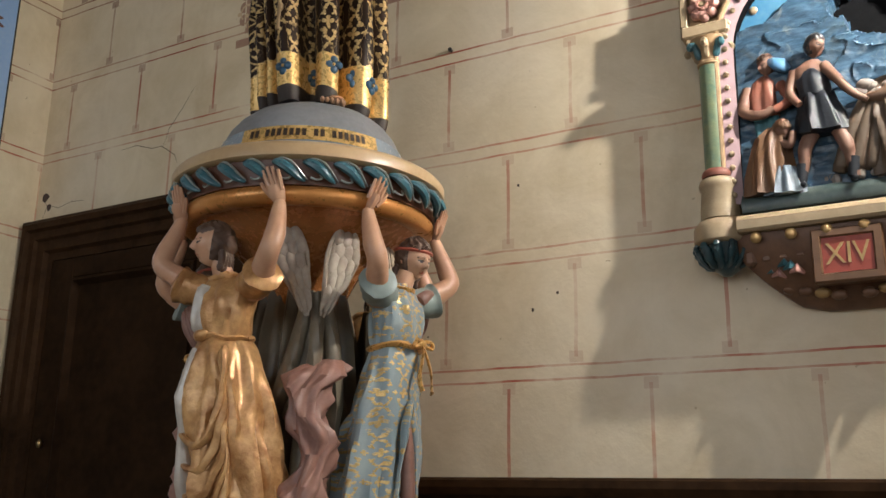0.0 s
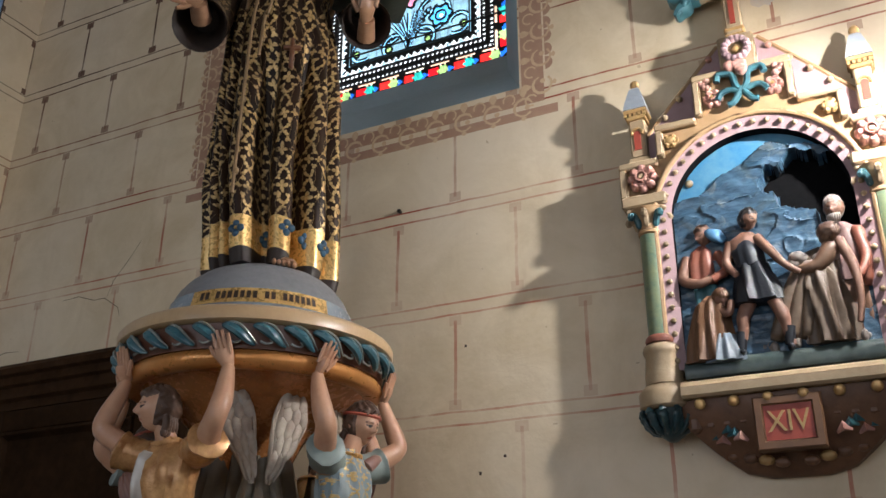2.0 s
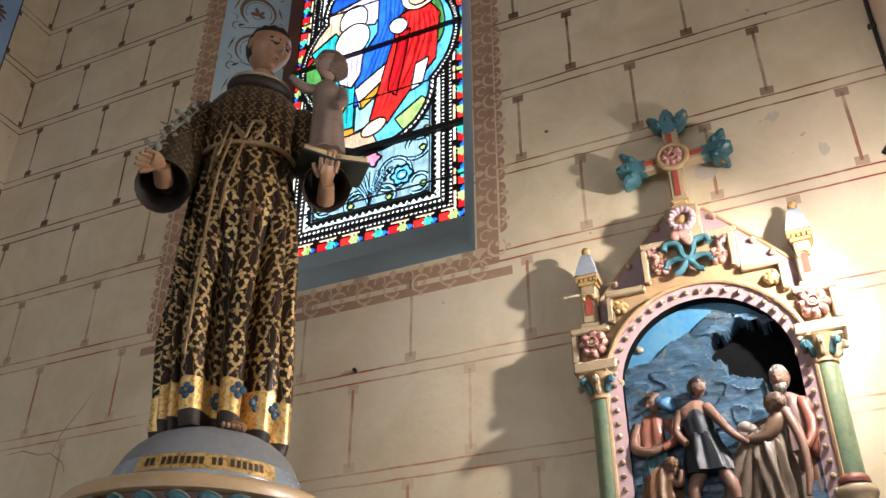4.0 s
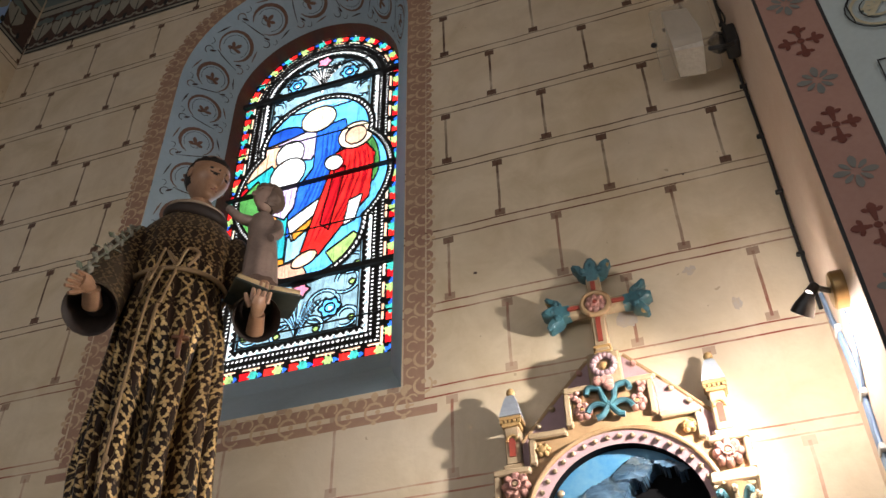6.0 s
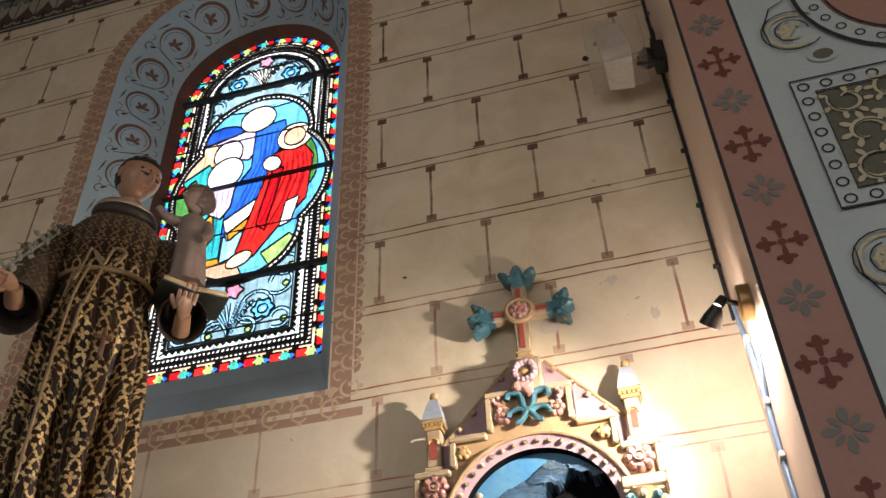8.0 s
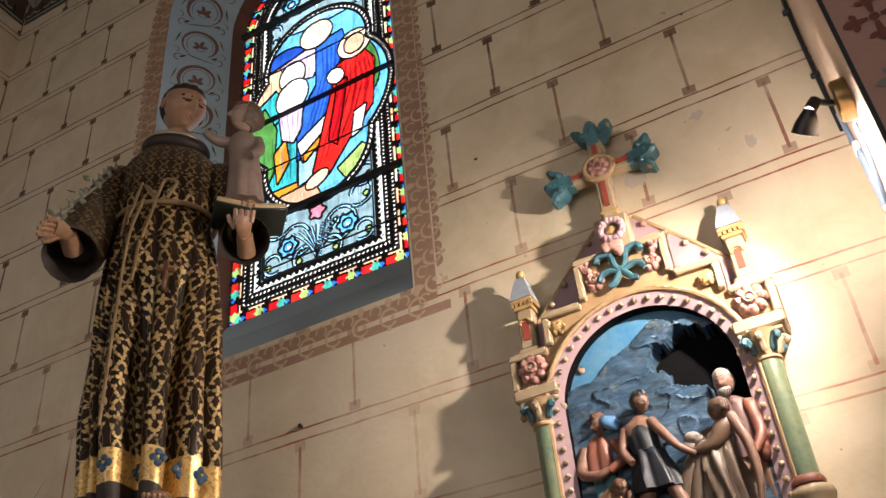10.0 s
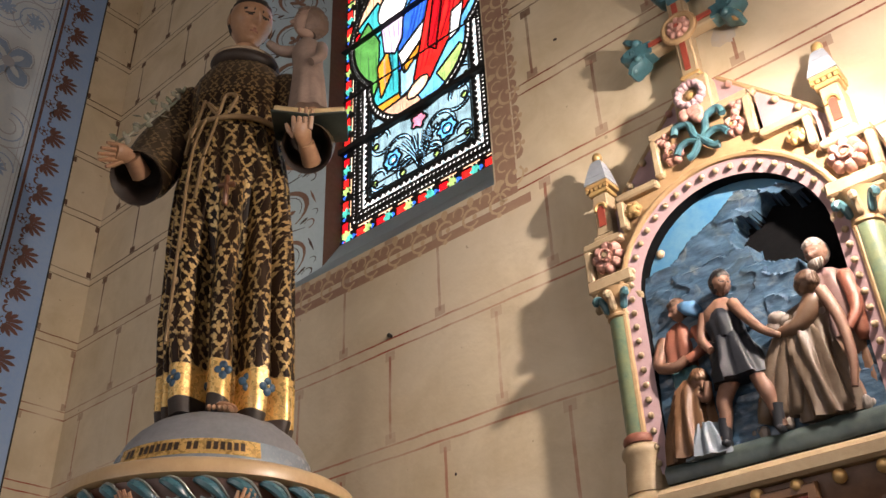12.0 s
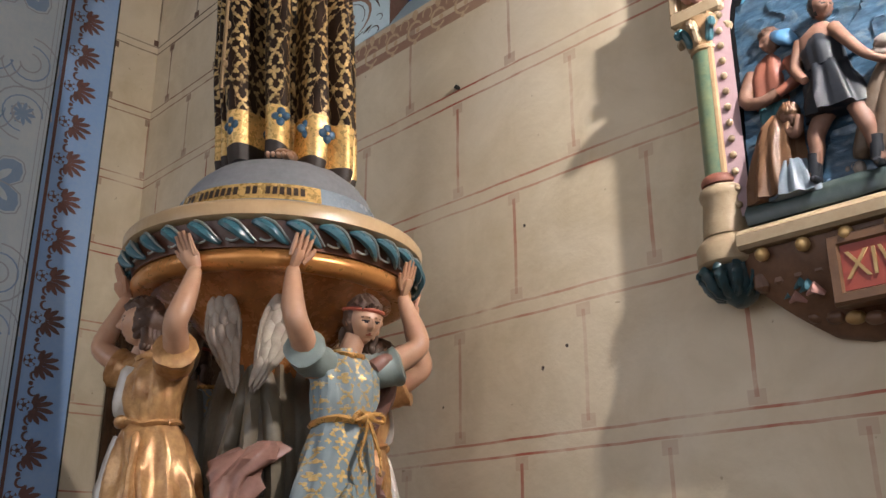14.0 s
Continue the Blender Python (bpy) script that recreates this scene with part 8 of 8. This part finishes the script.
tube(bm, curve([(bx - 0.030, 1.815, 2.895), (bx - 0.045, 1.806, 2.896), (bx - 0.066, 1.792, 2.898)], 4), 0.007, 10)
part("arm", bm, "black_iron", spot)
h0q = Vector(SPOT) - Vector((-0.50, 0.60, -0.62)).normalized() * 0.05
bm = bmesh.new()
egg(bm, (bx - 0.068, 1.790, 2.898), (0.010, 0.010, 0.010))
tube(bm, [(bx - 0.066, 1.790, 2.900), h0q], [0.013, 0.014], 12)
part("stem", bm, "black_iron", spot)
bm = bmesh.new()
ax = Vector((-0.50, 0.60, -0.62)).normalized()
h0 = Vector(SPOT) - ax * 0.054
ring_pts = [h0, h0 + ax * 0.012, h0 + ax * 0.030, h0 + ax * 0.052, h0 + ax * 0.053, h0 + ax * 0.032]
rad = [0.011, 0.017, 0.024, 0.028, 0.026, 0.020]
sd = ax.orthogonal().normalized()
upv = ax.cross(sd)
ring_faces(bm, [[p + r * (math.cos(a) * sd + math.sin(a) * upv) for a in (2 * math.pi * k / 20 for k in range(20))] for p, r in zip(ring_pts, rad)], 0, True, False)
part("lamp_head", bm, "black_iron", spot)

fl = thing("floodlight", "old unlit floodlight with a clear glass front on the pier", "floodlight")
fx, fy, fz = 0.345, 2.06, 4.14
bm = bmesh.new()
box(bm, fx - 0.01, PX - 0.001, fy - 0.04, fy + 0.04, fz - 0.05, fz + 0.05, 0, 0.006)
tube(bm, [(fx, fy, fz + 0.04), (fx - 0.03, fy, fz + 0.06), (fx - 0.055, fy, fz + 0.02)], 0.010, 8)
egg(bm, (fx - 0.03, fy, fz), (0.032, 0.030, 0.036))
tube(bm, curve([(fx + 0.01, fy - 0.03, fz - 0.05), (fx - 0.03, fy - 0.05, fz - 0.075), (fx - 0.07, fy - 0.045, fz - 0.06)], 4), 0.008, 8)
part("bracket", bm, "cable_black", fl, "blackened iron bracket")
M["clear_glass"] = bpy.data.materials.new("dusty_lamp_glass")
nt, b = links(M["clear_glass"])
b.inputs["Base Color"].default_value, b.inputs["Roughness"].default_value, b.inputs["Alpha"].default_value = (0.62, 0.55, 0.44, 1), 0.15, 0.34
M["reflector"] = paint("dimpled_reflector", (0.78, 0.75, 0.68), (0.52, 0.48, 0.41), 0.32, 0.35, big=60, fine=160, bump=0.9)
bm = bmesh.new()                                       # canted reflector plate with a folded lower lip
ring_faces(bm, [[(fx - 0.190, fy - 0.070, fz + 0.165), (fx - 0.185, fy + 0.070, fz + 0.165), (fx - 0.110, fy + 0.070, fz + 0.150), (fx - 0.105, fy - 0.070, fz + 0.150)],
                [(fx - 0.185, fy - 0.072, fz + 0.015), (fx - 0.180, fy + 0.072, fz + 0.015), (fx - 0.085, fy + 0.072, fz + 0.020), (fx - 0.080, fy - 0.072, fz + 0.020)],
                [(fx - 0.180, fy - 0.060, fz - 0.045), (fx - 0.175, fy + 0.060, fz - 0.045), (fx - 0.090, fy + 0.060, fz - 0.060), (fx - 0.085, fy - 0.060, fz - 0.060)]])
part("reflector_plate", bm, "reflector", fl, "pale dimpled metal reflector", smooth=False)
bm = bmesh.new()
box(bm, fx - 0.232, fx - 0.030, fy - 0.085, fy + 0.085, fz - 0.035, fz + 0.178, 0, 0.010)
part("glass_box", bm, "clear_glass", fl, "dusty clear lamp box", smooth=False)
bm = bmesh.new()
egg(bm, (fx - 0.238, fy - 0.02, fz + 0.06), (0.012, 0.010, 0.009))
egg(bm, (fx - 0.196, fy - 0.078, fz + 0.055), (0.007, 0.007, 0.007))
part("latch", bm, "cable_black", fl, "small black latch")


def cable(label, mat, pts, r):
    bm = bmesh.new()
    tube(bm, curve(pts, 5), r, 8)
    return tagged(finish("cable", bm, mat, smooth=True), label, "cable")


cable("black cable clipped in the corner of the pier", "cable_black", [(PX - 0.008, WALL - 0.008, 5.6), (PX - 0.010, WALL - 0.007, 4.6), (PX - 0.012, WALL - 0.008, 4.2), (PX - 0.007, WALL - 0.007, 3.8), (PX - 0.010, WALL - 0.009, 3.4), (PX - 0.008, WALL - 0.010, 3.1)], 0.006)
cable("thin loose lead down to the floodlight", "cable_black", [(PX - 0.012, 2.08, 4.42), (PX - 0.03, 2.06, 4.36), (PX - 0.016, 2.07, 4.28), (PX - 0.04, 2.06, 4.21)], 0.0035)
for k, (dx, dy) in enumerate(((0.0, 0.0), (0.0, -0.016), (0.0, -0.030))):
    cable("blue-grey cable clipped along the pier", "cable_blue", [(PX - 0.007, 2.12 + dy * 0.4, 3.10 - 0.05 * k), (PX - 0.007, 2.06 + dy, 2.90), (PX - 0.007, 2.03 + dy, 2.76), (PX - 0.007, 2.05 + dy, 2.60), (PX - 0.007, 2.02 + dy, 2.40), (PX - 0.007, 2.03 + dy, 1.9), (PX - 0.007, 2.03 + dy, 1.56)], 0.0062)
cable("short grey lead below the spotlight", "cable_blue", [(PX - 0.006, 1.90, 2.89), (PX - 0.006, 1.91, 2.82), (PX - 0.006, 1.95, 2.76), (PX - 0.006, 2.03, 2.70)], 0.005)
for z, y in ((2.93, 2.06), (2.72, 2.02), (2.58, 2.03), (2.36, 2.005)):
    bm = bmesh.new()
    box(bm, PX - 0.016, PX - 0.001, y - 0.036, y + 0.014, z - 0.009, z + 0.009, 0, 0.003)
    tagged(finish("cable_clip", bm, "white_clip"), "white plastic cable clip on the pier", "clip", "cable clips")
for z in (3.30, 3.55, 3.8, 4.05, 4.4):
    bm = bmesh.new()
    box(bm, PX - 0.024, PX - 0.001, WALL - 0.016, WALL - 0.001, z - 0.006, z + 0.006, 0, 0.002)
    tagged(finish("cable_clip", bm, "cable_black"), "black cable clip in the wall corner", "clip", "cable clips")
